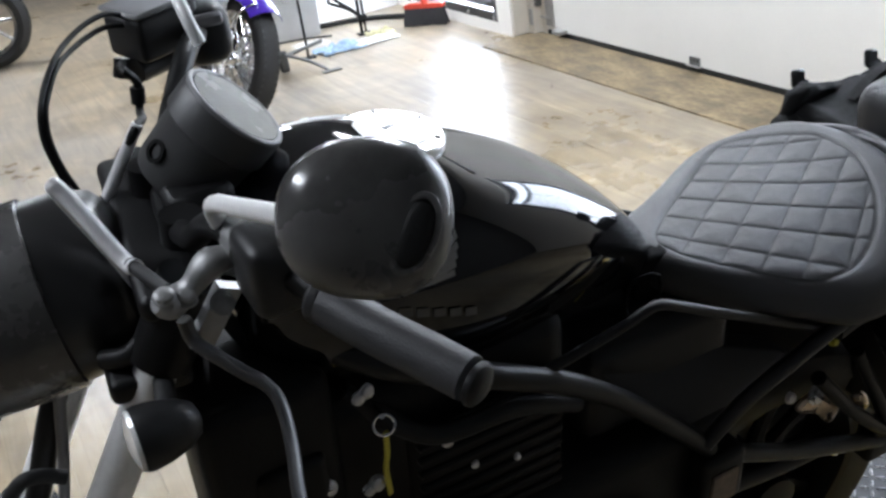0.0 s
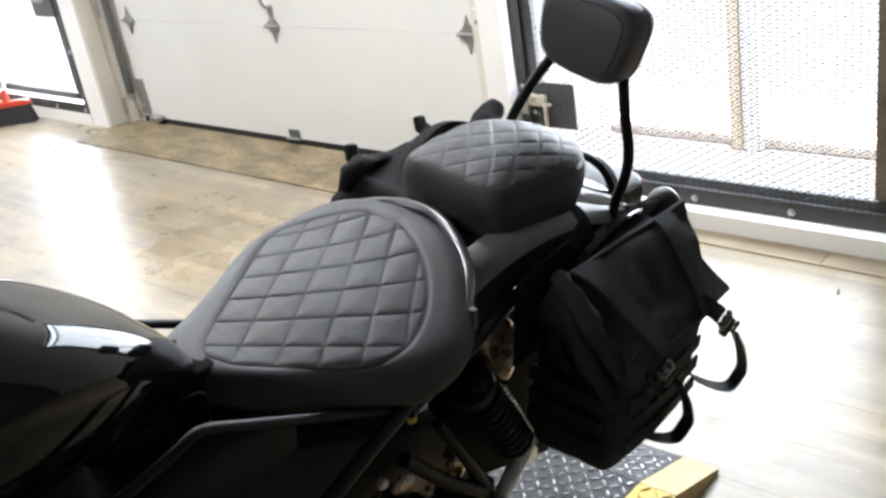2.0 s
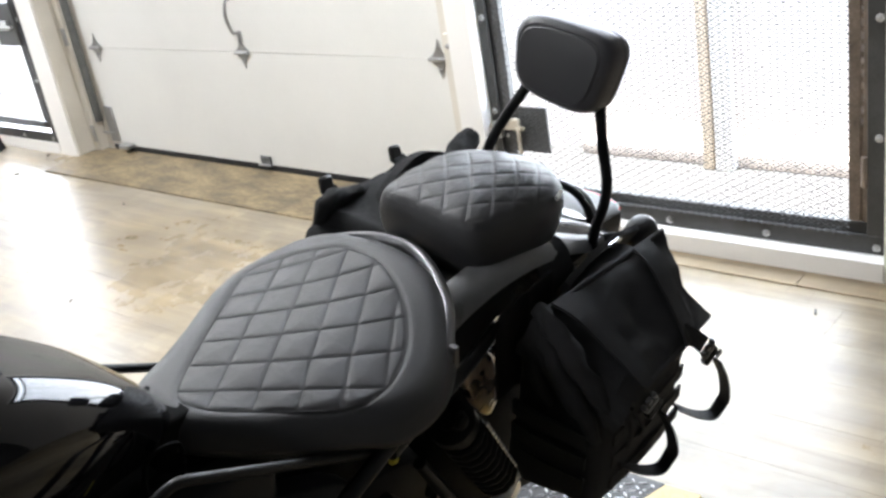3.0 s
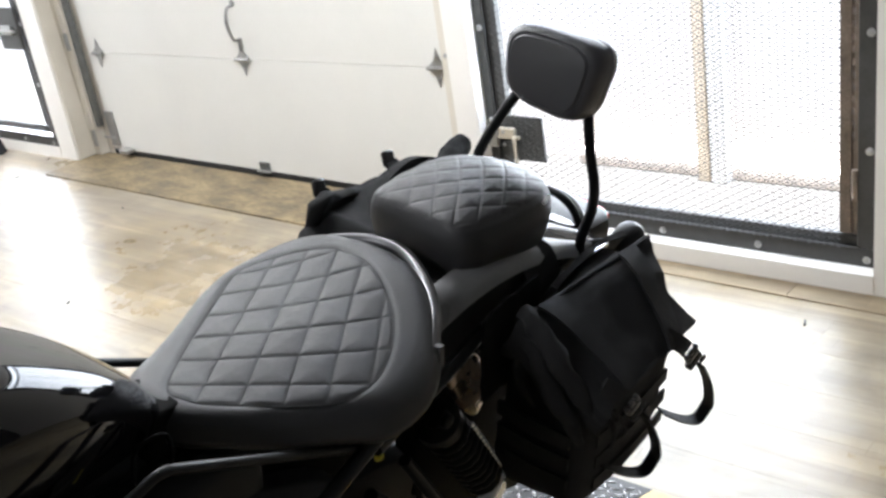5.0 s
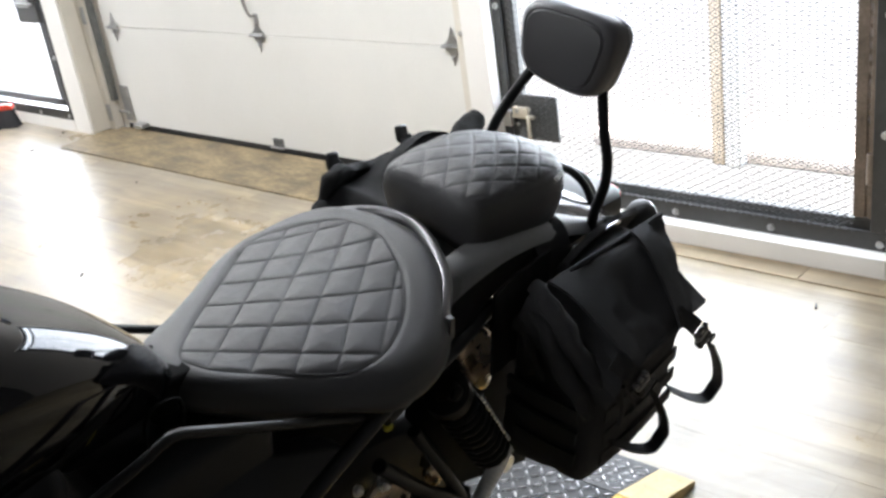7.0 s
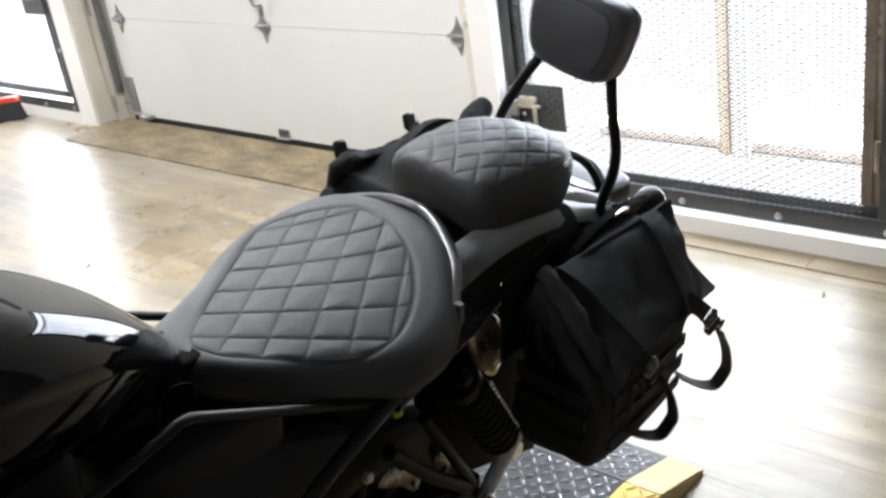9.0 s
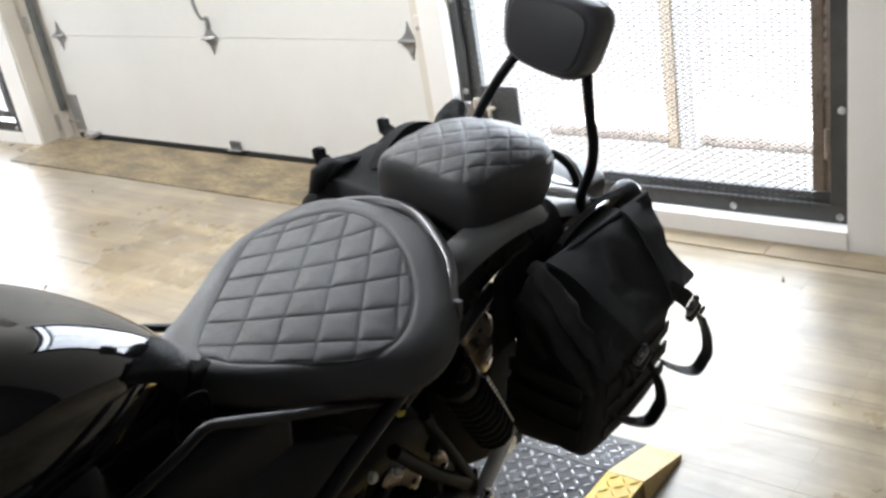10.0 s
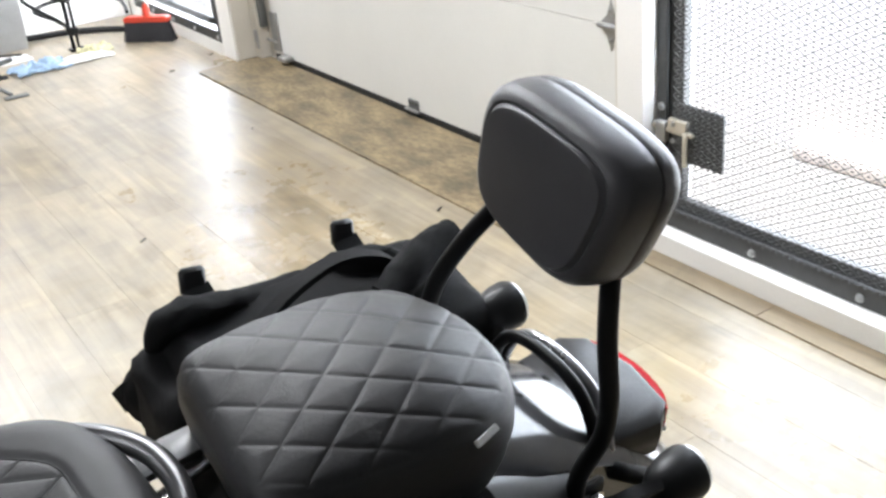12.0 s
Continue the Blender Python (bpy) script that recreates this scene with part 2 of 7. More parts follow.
YELLOW = mat("worn_yellow_paint", (0.62, 0.43, 0.06), 0.5, var=0.22, scale=10, grain=0.12)
PALEYELLOW = mat("bare_wood_and_yellow", (0.55, 0.42, 0.20), 0.6, var=0.3, scale=16, grain=0.15)
WOODEDGE = mat("plywood_edge", (0.33, 0.24, 0.13), 0.7, var=0.35, scale=25, stretch=(1, 1, 12))
GAUGEGLASS = mat("dark_display", (0.19, 0.195, 0.184), 0.25, var=0.15, scale=30, coat=0.3)
POD = mat("grey_pod_plastic", (0.042, 0.042, 0.042), 0.48, var=0.12, scale=12, bump=0.15, bscale=500)
REDLENS = mat("red_lens", (0.55, 0.012, 0.02), 0.15, coat=0.8, var=0.05)
CLEARLENS = mat("clear_lens", (0.72, 0.72, 0.70), 0.12, coat=0.6, var=0.05)
AMBER = mat("amber_lens", (0.85, 0.20, 0.02), 0.2, coat=0.7, var=0.05)
WHITE = mat("white_label", (0.75, 0.75, 0.73), 0.6)
MARK = mat("dark_grey_decal", (0.06, 0.06, 0.06), 0.35)
DECAL = mat("grey_decal", (0.30, 0.30, 0.295), 0.3, coat=0.5)
TAGYELLOW = mat("yellow_strap", (0.62, 0.55, 0.05), 0.6, bump=0.4, bscale=900)
PURPLE = mat("purple_gloss_paint", (0.055, 0.022, 0.30), 0.12, coat=1.0, var=0.1)
PEARL = mat("silver_gloss_paint", (0.45, 0.45, 0.48), 0.2, 0.4, coat=1.0, var=0.08)
TYRE = mat("tyre_rubber", (0.018, 0.018, 0.018), 0.65, var=0.25, scale=18, bump=0.3, bscale=250)
REDPLASTIC = mat("red_plastic", (0.60, 0.06, 0.03), 0.35, var=0.1)
BRISTLE = mat("dark_bristles", (0.045, 0.045, 0.05), 0.8, var=0.4, scale=40, stretch=(6, 6, 0.4))
BLUECLOTH = mat("blue_cloth", (0.27, 0.36, 0.46), 0.85, var=0.25, scale=20, bump=0.6, bscale=500)
YELLOWCLOTH = mat("yellow_cloth", (0.50, 0.47, 0.28), 0.85, var=0.3, scale=20, bump=0.6, bscale=500)
WHITECLOTH = mat("white_cloth", (0.66, 0.65, 0.62), 0.85, var=0.15, scale=20, bump=0.6, bscale=500)
PAVING = mat("grey_concrete", (0.066, 0.063, 0.058), 0.8, var=0.12, scale=3, bump=0.3, bscale=60)
STUCCO = mat("white_stucco", (0.82, 0.775, 0.715), 0.8, var=0.05, scale=3, bump=0.3, bscale=80)
ORANGE = mat("orange_paint", (0.58, 0.48, 0.35), 0.5, var=0.15, scale=8)
GREYPOST = mat("pale_grey_paint", (0.64, 0.62, 0.57), 0.6, var=0.1, scale=8)
CRATE = mat("pale_grey_plastic", (0.44, 0.44, 0.43), 0.5, var=0.1, scale=8)
BRICKRED = mat("red_brick_edge", (0.70, 0.62, 0.54), 0.8, var=0.3, scale=14)
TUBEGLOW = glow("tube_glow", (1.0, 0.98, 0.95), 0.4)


# ---- shapes ----
class G:
    """A list of corners and faces that grows by simple forms."""

    def __init__(self):
        self.v, self.f = [], []

    def add(self, verts, faces):
        n = len(self.v)
        self.v += [tuple(p) for p in verts]
        self.f += [tuple(i + n for i in f) for f in faces]
        return self

    def moved(self, m):
        self.v = [tuple(m @ Vector(p)) for p in self.v]
        return self

    def join(self, other):
        return self.add(other.v, other.f)

    def mesh(self, name, material, smooth=40):
        me = bpy.data.meshes.new(name)
        me.from_pydata(self.v, [], self.f)
        me.materials.append(material)
        bm = bmesh.new()
        bm.from_mesh(me)
        bmesh.ops.recalc_face_normals(bm, faces=bm.faces)
        bm.to_mesh(me)
        bm.free()
        if smooth:
            me.shade_smooth()
            me.set_sharp_from_angle(angle=radians(smooth))
        return me


def part(name, g, material, parent=None, label="", smooth=40):
    ob = new(name, g.mesh(name, material, smooth))
    if parent is not None:
        ob.parent = parent
    if label:
        ob["label"] = label
    return ob


def thing(name, label, category, at=None, group="", kind=""):
    ob = new(name)
    ob.empty_display_size = 0.1
    if at is not None:
        ob.matrix_world = at
    return tagged(ob, label, category, group, kind)


def box(lo, hi, r=0.0):
    """A box between two corners, its edges chamfered by r."""
    (x0, y0, z0), (x1, y1, z1) = lo, hi
    if r <= 0:
        v = [(x, y, z) for x in (x0, x1) for y in (y0, y1) for z in (z0, z1)]
        return G().add(v, [(0, 1, 3, 2), (4, 6, 7, 5), (0, 4, 5, 1), (2, 3, 7, 6), (0, 2, 6, 4), (1, 5, 7, 3)])
    bm = bmesh.new()
    bmesh.ops.create_cube(bm, size=1.0)
    bmesh.ops.scale(bm, vec=(x1 - x0, y1 - y0, z1 - z0), verts=bm.verts)
    bmesh.ops.translate(bm, vec=((x0 + x1) / 2, (y0 + y1) / 2, (z0 + z1) / 2), verts=bm.verts)
    bmesh.ops.bevel(bm, geom=list(bm.edges), offset=r, segments=3 if r > 0.006 else 1, profile=0.5, affect="EDGES")
    bm.verts.index_update()
    g = G().add([v.co[:] for v in bm.verts], [[v.index for v in f.verts] for f in bm.faces])
    bm.free()
    return g


def smooth_line(points, steps=8, closed=False):
    """Catmull-Rom through the points (tuples of any length)."""
    p = [np.array(q, float) for q in points]
    n = len(p)
    out = []
    for i in range(n if closed else n - 1):
        a, b, c, d = (p[(i - 1) % n] if closed or i > 0 else 2 * p[0] - p[1], p[i], p[(i + 1) % n],
                      p[(i + 2) % n] if closed or i + 2 < n else 2 * p[-1] - p[-2])
        for k in range(steps):
            t = k / steps
            out.append(0.5 * (2 * b + (c - a) * t + (2 * a - 5 * b + 4 * c - d) * t * t + (3 * b - a - 3 * c + d) * t ** 3))
    if not closed:
        out.append(p[-1])
    return out


def loft(rings, caps=True, closed=False):
    """A skin over rings of equal length."""
    n, k = len(rings[0]), len(rings)
    v = [tuple(p) for ring in rings for p in ring]
    f = []
    for i in range(k if closed else k - 1):
        for j in range(n):
            a, b = i * n, ((i + 1) % k) * n
            f.append((a + j, a + (j + 1) % n, b + (j + 1) % n, b + j))
    if caps and not closed:
        f += [tuple(range(n - 1, -1, -1)), tuple(range((k - 1) * n, k * n))]
    return G().add(v, f)


def tube(points, radius, sides=12, steps=8, closed=False, flat=1.0, up=(0, 0, 1)):
    """A pipe along a smooth line; radius may be a list, one for each point. flat squeezes it into a strap."""
    pts = smooth_line([tuple(p) + (r,) for p, r in zip(points, radius if isinstance(radius, (list, tuple)) else [radius] * len(points))], steps, closed)
    rings = []
    n = len(pts)
    side = None
    for i in range(n):
        a, b = pts[(i - 1) % n if closed else max(i - 1, 0)], pts[(i + 1) % n if closed else min(i + 1, n - 1)]
        d = Vector(b[:3] - a[:3]).normalized()
        if side is None:
            ref = Vector(up) if abs(d.dot(Vector(up))) < 0.95 else Vector((1, 0, 0))
            side = d.cross(ref).normalized()
        else:
            side = (side - d * side.dot(d)).normalized()
        w = side.cross(d).normalized()
        r = pts[i][3]
        rings.append([Vector(pts[i][:3]) + side * (r * math.cos(2 * math.pi * j / sides)) + w * (r * flat * math.sin(2 * math.pi * j / sides)) for j in range(sides)])
    return loft(rings, True, closed)


def rod(a, b, r, sides=14, r2=None):
    return tube([a, b], [r, r if r2 is None else r2], sides, 1)


def strap(points, width, thick, steps=8, across=(1, 0, 0), closed=False):
    """A flat band along a smooth line; across is the direction of its width."""
    pts = [Vector(p) for p in smooth_line(points, steps, closed)]
    n = len(pts)
    rings = []
    for i in range(n):
        a, b = pts[(i - 1) % n if closed else max(i - 1, 0)], pts[(i + 1) % n if closed else min(i + 1, n - 1)]
        d = (b - a).normalized()
        w = Vector(across)
        w = (w - d * w.dot(d)).normalized()
        u = d.cross(w).normalized()
        rings.append([pts[i] + w * (sx * width / 2) + u * (sy * thick / 2) for sx, sy in ((-1, -1), (1, -1), (1, 1), (-1, 1))])
    return loft(rings, True, closed)


def domed_plate(line, y, thick):
    """A flat plate: an outline in x and z, with a slightly domed face towards the rider's left."""
    cx, cz = sum(p[0] for p in line) / len(line), sum(p[1] for p in line) / len(line)
    pts = smooth_line(line, 5, True)
    return loft([[(cx + (p[0] - cx) * k, y - d, cz + (p[1] - cz) * k) for p in pts] for d, k in ((-thick, 0.98), (0.0, 1.0), (thick * 0.5, 0.96), (thick, 0.80), (thick * 1.2, 0.40))])


def lathe(profile, at, axis, sides=40):
    """A body of turning: profile rows (radius, height along axis)."""
    q = Vector((0, 0, 1)).rotation_difference(Vector(axis).normalized()).to_matrix()
    rings = [[Vector(at) + q @ Vector((max(r, 1e-4) * math.cos(2 * math.pi * j / sides), max(r, 1e-4) * math.sin(2 * math.pi * j / sides), h)) for j in range(sides)] for r, h in profile]
    return loft(rings)


def ball(at, size, n=2.0, rows=16, sides=28, m=None):
    """A rounded body with exponent n: 2 an ellipsoid, 4 a cushion."""
    def p(c):
        return math.copysign(abs(c) ** (2.0 / n), c)
    rings = []
    for i in range(rows + 1):
        a = -math.pi / 2 + math.pi * i / rows
        a = max(-1.55, min(1.55, a))
        rings.append([Vector((size[0] * p(math.cos(a)) * p(math.cos(b)), size[1] * p(math.cos(a)) * p(math.sin(b)), size[2] * p(math.sin(a)))) for b in (2 * math.pi * j / sides for j in range(sides))])
    g = loft(rings)
    if m is not None:
        g.moved(m)
    return g.moved(Matrix.Translation(at))


def ring(at, axis, radius, r, sides=36, small=10, start=0.0, turn=2 * math.pi):
    q = Vector((0, 0, 1)).rotation_difference(Vector(axis).normalized()).to_matrix()
    full = turn > 6.28
    pts = [Vector(at) + q @ Vector((radius * math.cos(start + turn * j / sides), radius * math.sin(start + turn * j / sides), 0)) for j in range(sides if full else sides + 1)]
    return tube([tuple(p) for p in pts], r, small, 1, full)


def bolt(at, axis, r, h):
    return lathe([(r * 1.25, 0), (r * 1.25, h * 0.25), (r, h * 0.3), (r, h * 0.8), (r * 0.7, h)], at, axis, 12)


# ---- the room ----
def wall(name, lo, hi, material, label):
    ob = part(name, box(lo, hi), material, smooth=0)
    return tagged(ob, label, "wall", kind="structure")


GX = 2.964          # the plane of the mesh gates
WX = 2.90           # inner face of the wall with the doors
floor = part("floor", box((-4.0, -0.75, -0.25), (3.05, 11.0, -0.006)), FLOOR, smooth=0)
tagged(floor, "wood-look plank floor, worn pale and scuffed", "floor", kind="structure")
wall("wall_east_1", (WX, -0.75, -0.25), (3.09, 0.927, 2.7), WALL, "white painted wall beside the mesh gate")
wall("wall_east_2", (WX, 2.275, -0.25), (3.09, 2.375, 2.7), WALL, "white painted post between gate and garage door")
wall("wall_east_3", (WX, 5.092, -0.25), (3.09, 5.248, 2.7), WALL, "white painted pillar beside the garage door")
wall("wall_east_4", (WX, 6.55, -0.25), (3.09, 11.0, 2.7), WALL, "white painted wall beyond the second gate")
wall("wall_over_gate_1", (WX, 0.927, 2.12), (3.09, 2.275, 2.7), WALL, "white painted wall above the mesh gate")
wall("wall_over_garage_door", (WX, 2.375, 2.2), (3.09, 5.092, 2.7), WALL, "white painted wall above the garage door")
wall("wall_over_gate_2", (WX, 5.248, 2.12), (3.09, 6.55, 2.7), WALL, "white painted wall above the second gate")
wall("curb_1", (WX - 0.004, 0.927, -0.25), (3.09, 2.275, 0.060), WALL, "white painted curb under the mesh gate, chipped")
wall("curb_2", (WX - 0.004, 5.248, -0.25), (3.09, 6.55, 0.064), WALL, "white painted curb under the second gate")
wall("wall_partition", (1.78, 6.68, -0.25), (WX, 6.85, 2.7), WALL, "white painted partition wall")
wall("wall_north", (-4.0, 11.0, -0.25), (3.09, 11.15, 2.7), DIMWALL, "back wall, darkened to cut bounce light")
# unseen wall set close behind the camera to block floor bounce
wall("wall_south", (-4.0, -0.75, -0.006), (2.90, -0.6, 2.7), DIMWALL, "unseen wall, darkened to cut bounce light")
wall("wall_west", (-4.15, -0.75, -0.25), (-4.0, 11.15, 2.7), DIMWALL, "unseen wall, darkened to cut bounce light")
tagged(part("ceiling", box((-4.15, -0.75, 2.7), (3.09, 11.15, 2.8)), CEIL, smooth=0), "flat painted ceiling", "ceiling", kind="structure")
tagged(part("baseboard", box((1.78, 6.664, 0.0), (WX - 0.004, 6.68, 0.085)), RUBBER, smooth=0), "black rubber base strip along the partition", "baseboard", kind="structure")

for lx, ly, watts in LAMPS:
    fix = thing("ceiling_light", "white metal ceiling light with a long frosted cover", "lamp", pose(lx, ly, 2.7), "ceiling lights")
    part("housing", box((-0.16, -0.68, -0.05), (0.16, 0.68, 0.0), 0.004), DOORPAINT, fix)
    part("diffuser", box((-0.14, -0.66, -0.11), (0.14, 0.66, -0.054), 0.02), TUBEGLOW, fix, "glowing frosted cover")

# outside: a strip of paving, a white wall beyond it and the open ground
tagged(part("ground", box((3.05, -60.0, -0.6), (120.0, 70.0, -0.15)), PAVING, smooth=0), "pale sunlit concrete outside the gates", "ground", kind="structure")
tagged(part("backdrop", box((4.05, -6.0, -0.15), (4.25, 14.0, 3.4)), STUCCO, smooth=0), "bright pale rendered wall across the lane", "wall", kind="structure")
tagged(part("trim", box((3.985, -6.0, -0.15), (4.05, 2.62, -0.075), 0.01), BRICKRED), "low red brick edging along the white wall", "edging", kind="structure")
post = thing("door_post", "orange painted steel post against the white wall", "post", pose(3.965, 1.968, -0.15))
part("shaft", box((-0.03, -0.024, 0.0), (0.03, 0.030, 2.6), 0.006), ORANGE, post)
part("edge_strip", box((-0.036, -0.102, 0.0), (0.02, -0.030, 2.6), 0.004), GREYPOST, post, "pale grey edge strip")


# ---- the garage door ----
def hinge_plate(parent, y, z, w=0.085, h=0.15):
    """A long diamond plate with a rolled knuckle and two screws."""
    g = loft([[(3.052 - d, y + a * w / 2 * k, z + b * h / 2 * k) for a, b in ((0, 1), (0.35, 0.42), (1, 0.1), (1, -0.1), (0.35, -0.42), (0, -1), (-0.35, -0.42), (-1, -0.1), (-1, 0.1), (-0.35, 0.42))] for d, k in ((0, 1), (0.004, 0.97))])
    plate = part("hinge", g, GALV, parent, "galvanised diamond-shaped hinge")
    part("knuckle", rod((3.042, y - 0.045, z), (3.042, y + 0.045, z), 0.008), GALV, plate)
    for dz in (-0.045, 0.045):
        part("screw", bolt((3.048, y, z + dz), (-1, 0, 0), 0.006, 0.006), GALV, plate)
    return plate


door = thing("door_1", "white sectional garage door, closed", "door", kind="structure")
for i in range(4):
    z0 = 0.022 + i * 0.5325
    part("panel", box((3.055, 2.49, z0 if i else 0.03), (3.10, 4.96, z0 + 0.5305), 0.0015), DOORPAINT, door)
part("backing", box((3.101, 2.377, 0.0), (3.112, 5.092, 2.2)), DOORPAINT, door)
for y0, y1 in ((2.377, 2.488), (4.962, 5.076)):
    part("stop", box((3.060, y0, 0.0), (3.100, y1, 2.2), 0.002), JAMB, door)
for y0, y1 in ((2.377, 2.472), (5.018, 5.076)):
    part("stop", box((3.000, y0, 0.0), (3.058, y1, 2.2), 0.002), JAMB, door)
part("seal", box((3.050, 2.49, 0.0), (3.095, 4.96, 0.031), 0.004), RUBBER, door, "dark rubber bottom seal")
for zz in (0.554, 1.089):
    for yy in (2.56, 3.692, 4.855):
        hinge_plate(door, yy, zz)
# lift handle above the middle hinge
hy = 3.688
handle = part("handle", tube([(3.05, hy, 0.64), (3.02, hy, 0.65), (3.008, hy + 0.006, 0.70), (3.008, hy + 0.006, 0.74), (3.02, hy, 0.785), (3.05, hy, 0.79)], [0.006, 0.006, 0.008, 0.008, 0.006, 0.006]), GALV, door, "bowed steel lift handle")
part("foot", lathe([(0.014, 0), (0.014, 0.006), (0.006, 0.01)], (3.054, hy, 0.80), (-1, 0, 0), 16), GALV, handle)
part("foot", box((3.048, hy - 0.014, 0.60), (3.054, hy + 0.014, 0.65), 0.002), GALV, handle)
# small bracket at the foot of the door
br = part("bracket", box((3.046, 3.672, 0.035), (3.054, 3.742, 0.074), 0.002), TRACK, door, "small punched steel bracket")
for k in range(3):
    part("hole", lathe([(0.007, 0), (0.007, 0.002)], (3.0465, 3.682 + 0.023 * k, 0.06), (-1, 0, 0), 12), STEEL, br)
part("lip", box((3.030, 3.66, 0.031), (3.046, 3.75, 0.037), 0.001), GALV, br)
# corner plates and rollers at the jamb
for yy, sgn in ((4.93, 1), (2.53, -1)):
    cp = part("corner_plate", box((3.046, yy - 0.045, 0.05), (3.054, yy + 0.03, 0.24), 0.002), GALV, door, "galvanised corner plate")
    part("roller_pin", rod((3.035, yy - 0.03 * sgn, 0.10), (3.035, yy + 0.06 * sgn, 0.10), 0.006), GALV, cp)
    if sgn > 0:
        part("clamp", box((3.0, yy - 0.13 * sgn - 0.04, 0.028), (3.052, yy - 0.13 * sgn + 0.04, 0.05), 0.004), GALV, cp)

for k, (yy, sgn) in enumerate(((4.985, 1), (2.505, -1))):
    tr = thing("door_track", "galvanised vertical track of the garage door", "door track", pose(0, 0, 0), "garage door tracks")
    a, b = sorted((yy, yy + 0.028 * sgn))
    part("rail", box((3.012, a, 0.16), (3.045, b, 2.25), 0.003), TRACK if sgn > 0 else JAMB, tr, "weathered galvanised track rail" if sgn > 0 else "cream painted track rail")
    for zz in (0.10, 0.62, 1.3):
        c, d = sorted((yy + 0.028 * sgn, yy + 0.062 * sgn))
        bk = part("bracket", box((2.991, c + 0.004, zz - 0.045), (2.999, d, zz + 0.045), 0.001), GALV if sgn > 0 else JAMB, tr)
        part("screw", bolt((2.991, (c + d) / 2, zz), (-1, 0, 0), 0.007, 0.008), GALV, bk)
tagged(part("trim", box((2.908, 5.076, 0.0), (3.060, 5.092, 2.2)), JAMB, smooth=0), "cream side lining of the garage door opening", "trim", kind="structure")
# power lead down the jamb
tagged(part("cable", tube([(2.985, 5.072, 1.5), (2.990, 5.072, 0.8), (2.996, 5.072, 0.5), (3.006, 5.072, 0.10)], 0.0030, 8), BEIGE), "thin beige cable down the door jamb", "cable")

# the plywood strip before the garage door
ply = G()
outline = [(2.675, 2.36), (2.888, 2.30), (2.888, 2.380), (3.048, 2.380), (3.048, 5.074), (2.890, 5.074), (2.700, 5.064), (2.684, 5.055), (2.680, 5.035)]
ply.join(loft([[(x, y, 0.0) for x, y in outline], [(x, y, 0.006) for x, y in outline]]))
tagged(part("plywood_sheet", ply, PLY, smooth=0), "dark dirty plywood threshold sheet before the garage door", "plywood sheet")


strip = thing("threshold_strip", "thin worn wooden boards laid along the curb", "floor strip", pose(0, 0, 0))
for ya, yb in ((0.600, 1.138), (1.141, 1.797), (1.800, 2.300)):
    inner = [2.792 + 0.025 * min(1.0, (v - 0.6) / 1.2) + 0.010 * max(0.0, (v - 1.8) / 0.5) for v in (ya, yb)]
    part("board", loft([[(inner[0], ya, z), (2.894, ya, z), (2.894, yb, z), (inner[1], yb, z)] for z in (0.0, 0.004)]), STRIP, strip, smooth=0)


# ---- the mesh gates ----
def expanded_mesh(y0, y1, z0, z1, x, pw=0.0425, ph=0.0240, t=0.0016):
    """Expanded steel: thin slanting strands that meet in thicker knuckles."""
    g = G()
    rows, cols = int((z1 - z0) / (ph / 2)), int((y1 - y0) / (pw / 2))
    for r in range(rows):
        for k in range(cols):
            ya, yb = y0 + k * pw / 2, y0 + (k + 1) * pw / 2
            up = (r + k) % 2
            zc = z0 + r * ph / 2
            za, zb = (zc, zc + ph / 2) if up else (zc + ph / 2, zc)
            g.add([(x - 0.0016, ya, za), (x, ya, za + t), (x + 0.0016, ya, za), (x, ya, za - t), (x - 0.0016, yb, zb), (x, yb, zb + t), (x + 0.0016, yb, zb), (x, yb, zb - t)],
                  [(0, 4, 5, 1), (1, 5, 6, 2), (2, 6, 7, 3), (3, 7, 4, 0)])
            if k % 2 == r % 2:
                g.add([(x - 0.004, ya, zc), (x, ya - 0.0062, zc), (x, ya, zc + 0.0034), (x, ya + 0.0062, zc), (x, ya, zc - 0.0034), (x + 0.003, ya, zc)],
                      [(0, 1, 2), (0, 2, 3), (0, 3, 4), (0, 4, 1), (5, 2, 1), (5, 3, 2), (5, 4, 3), (5, 1, 4)])
    return g


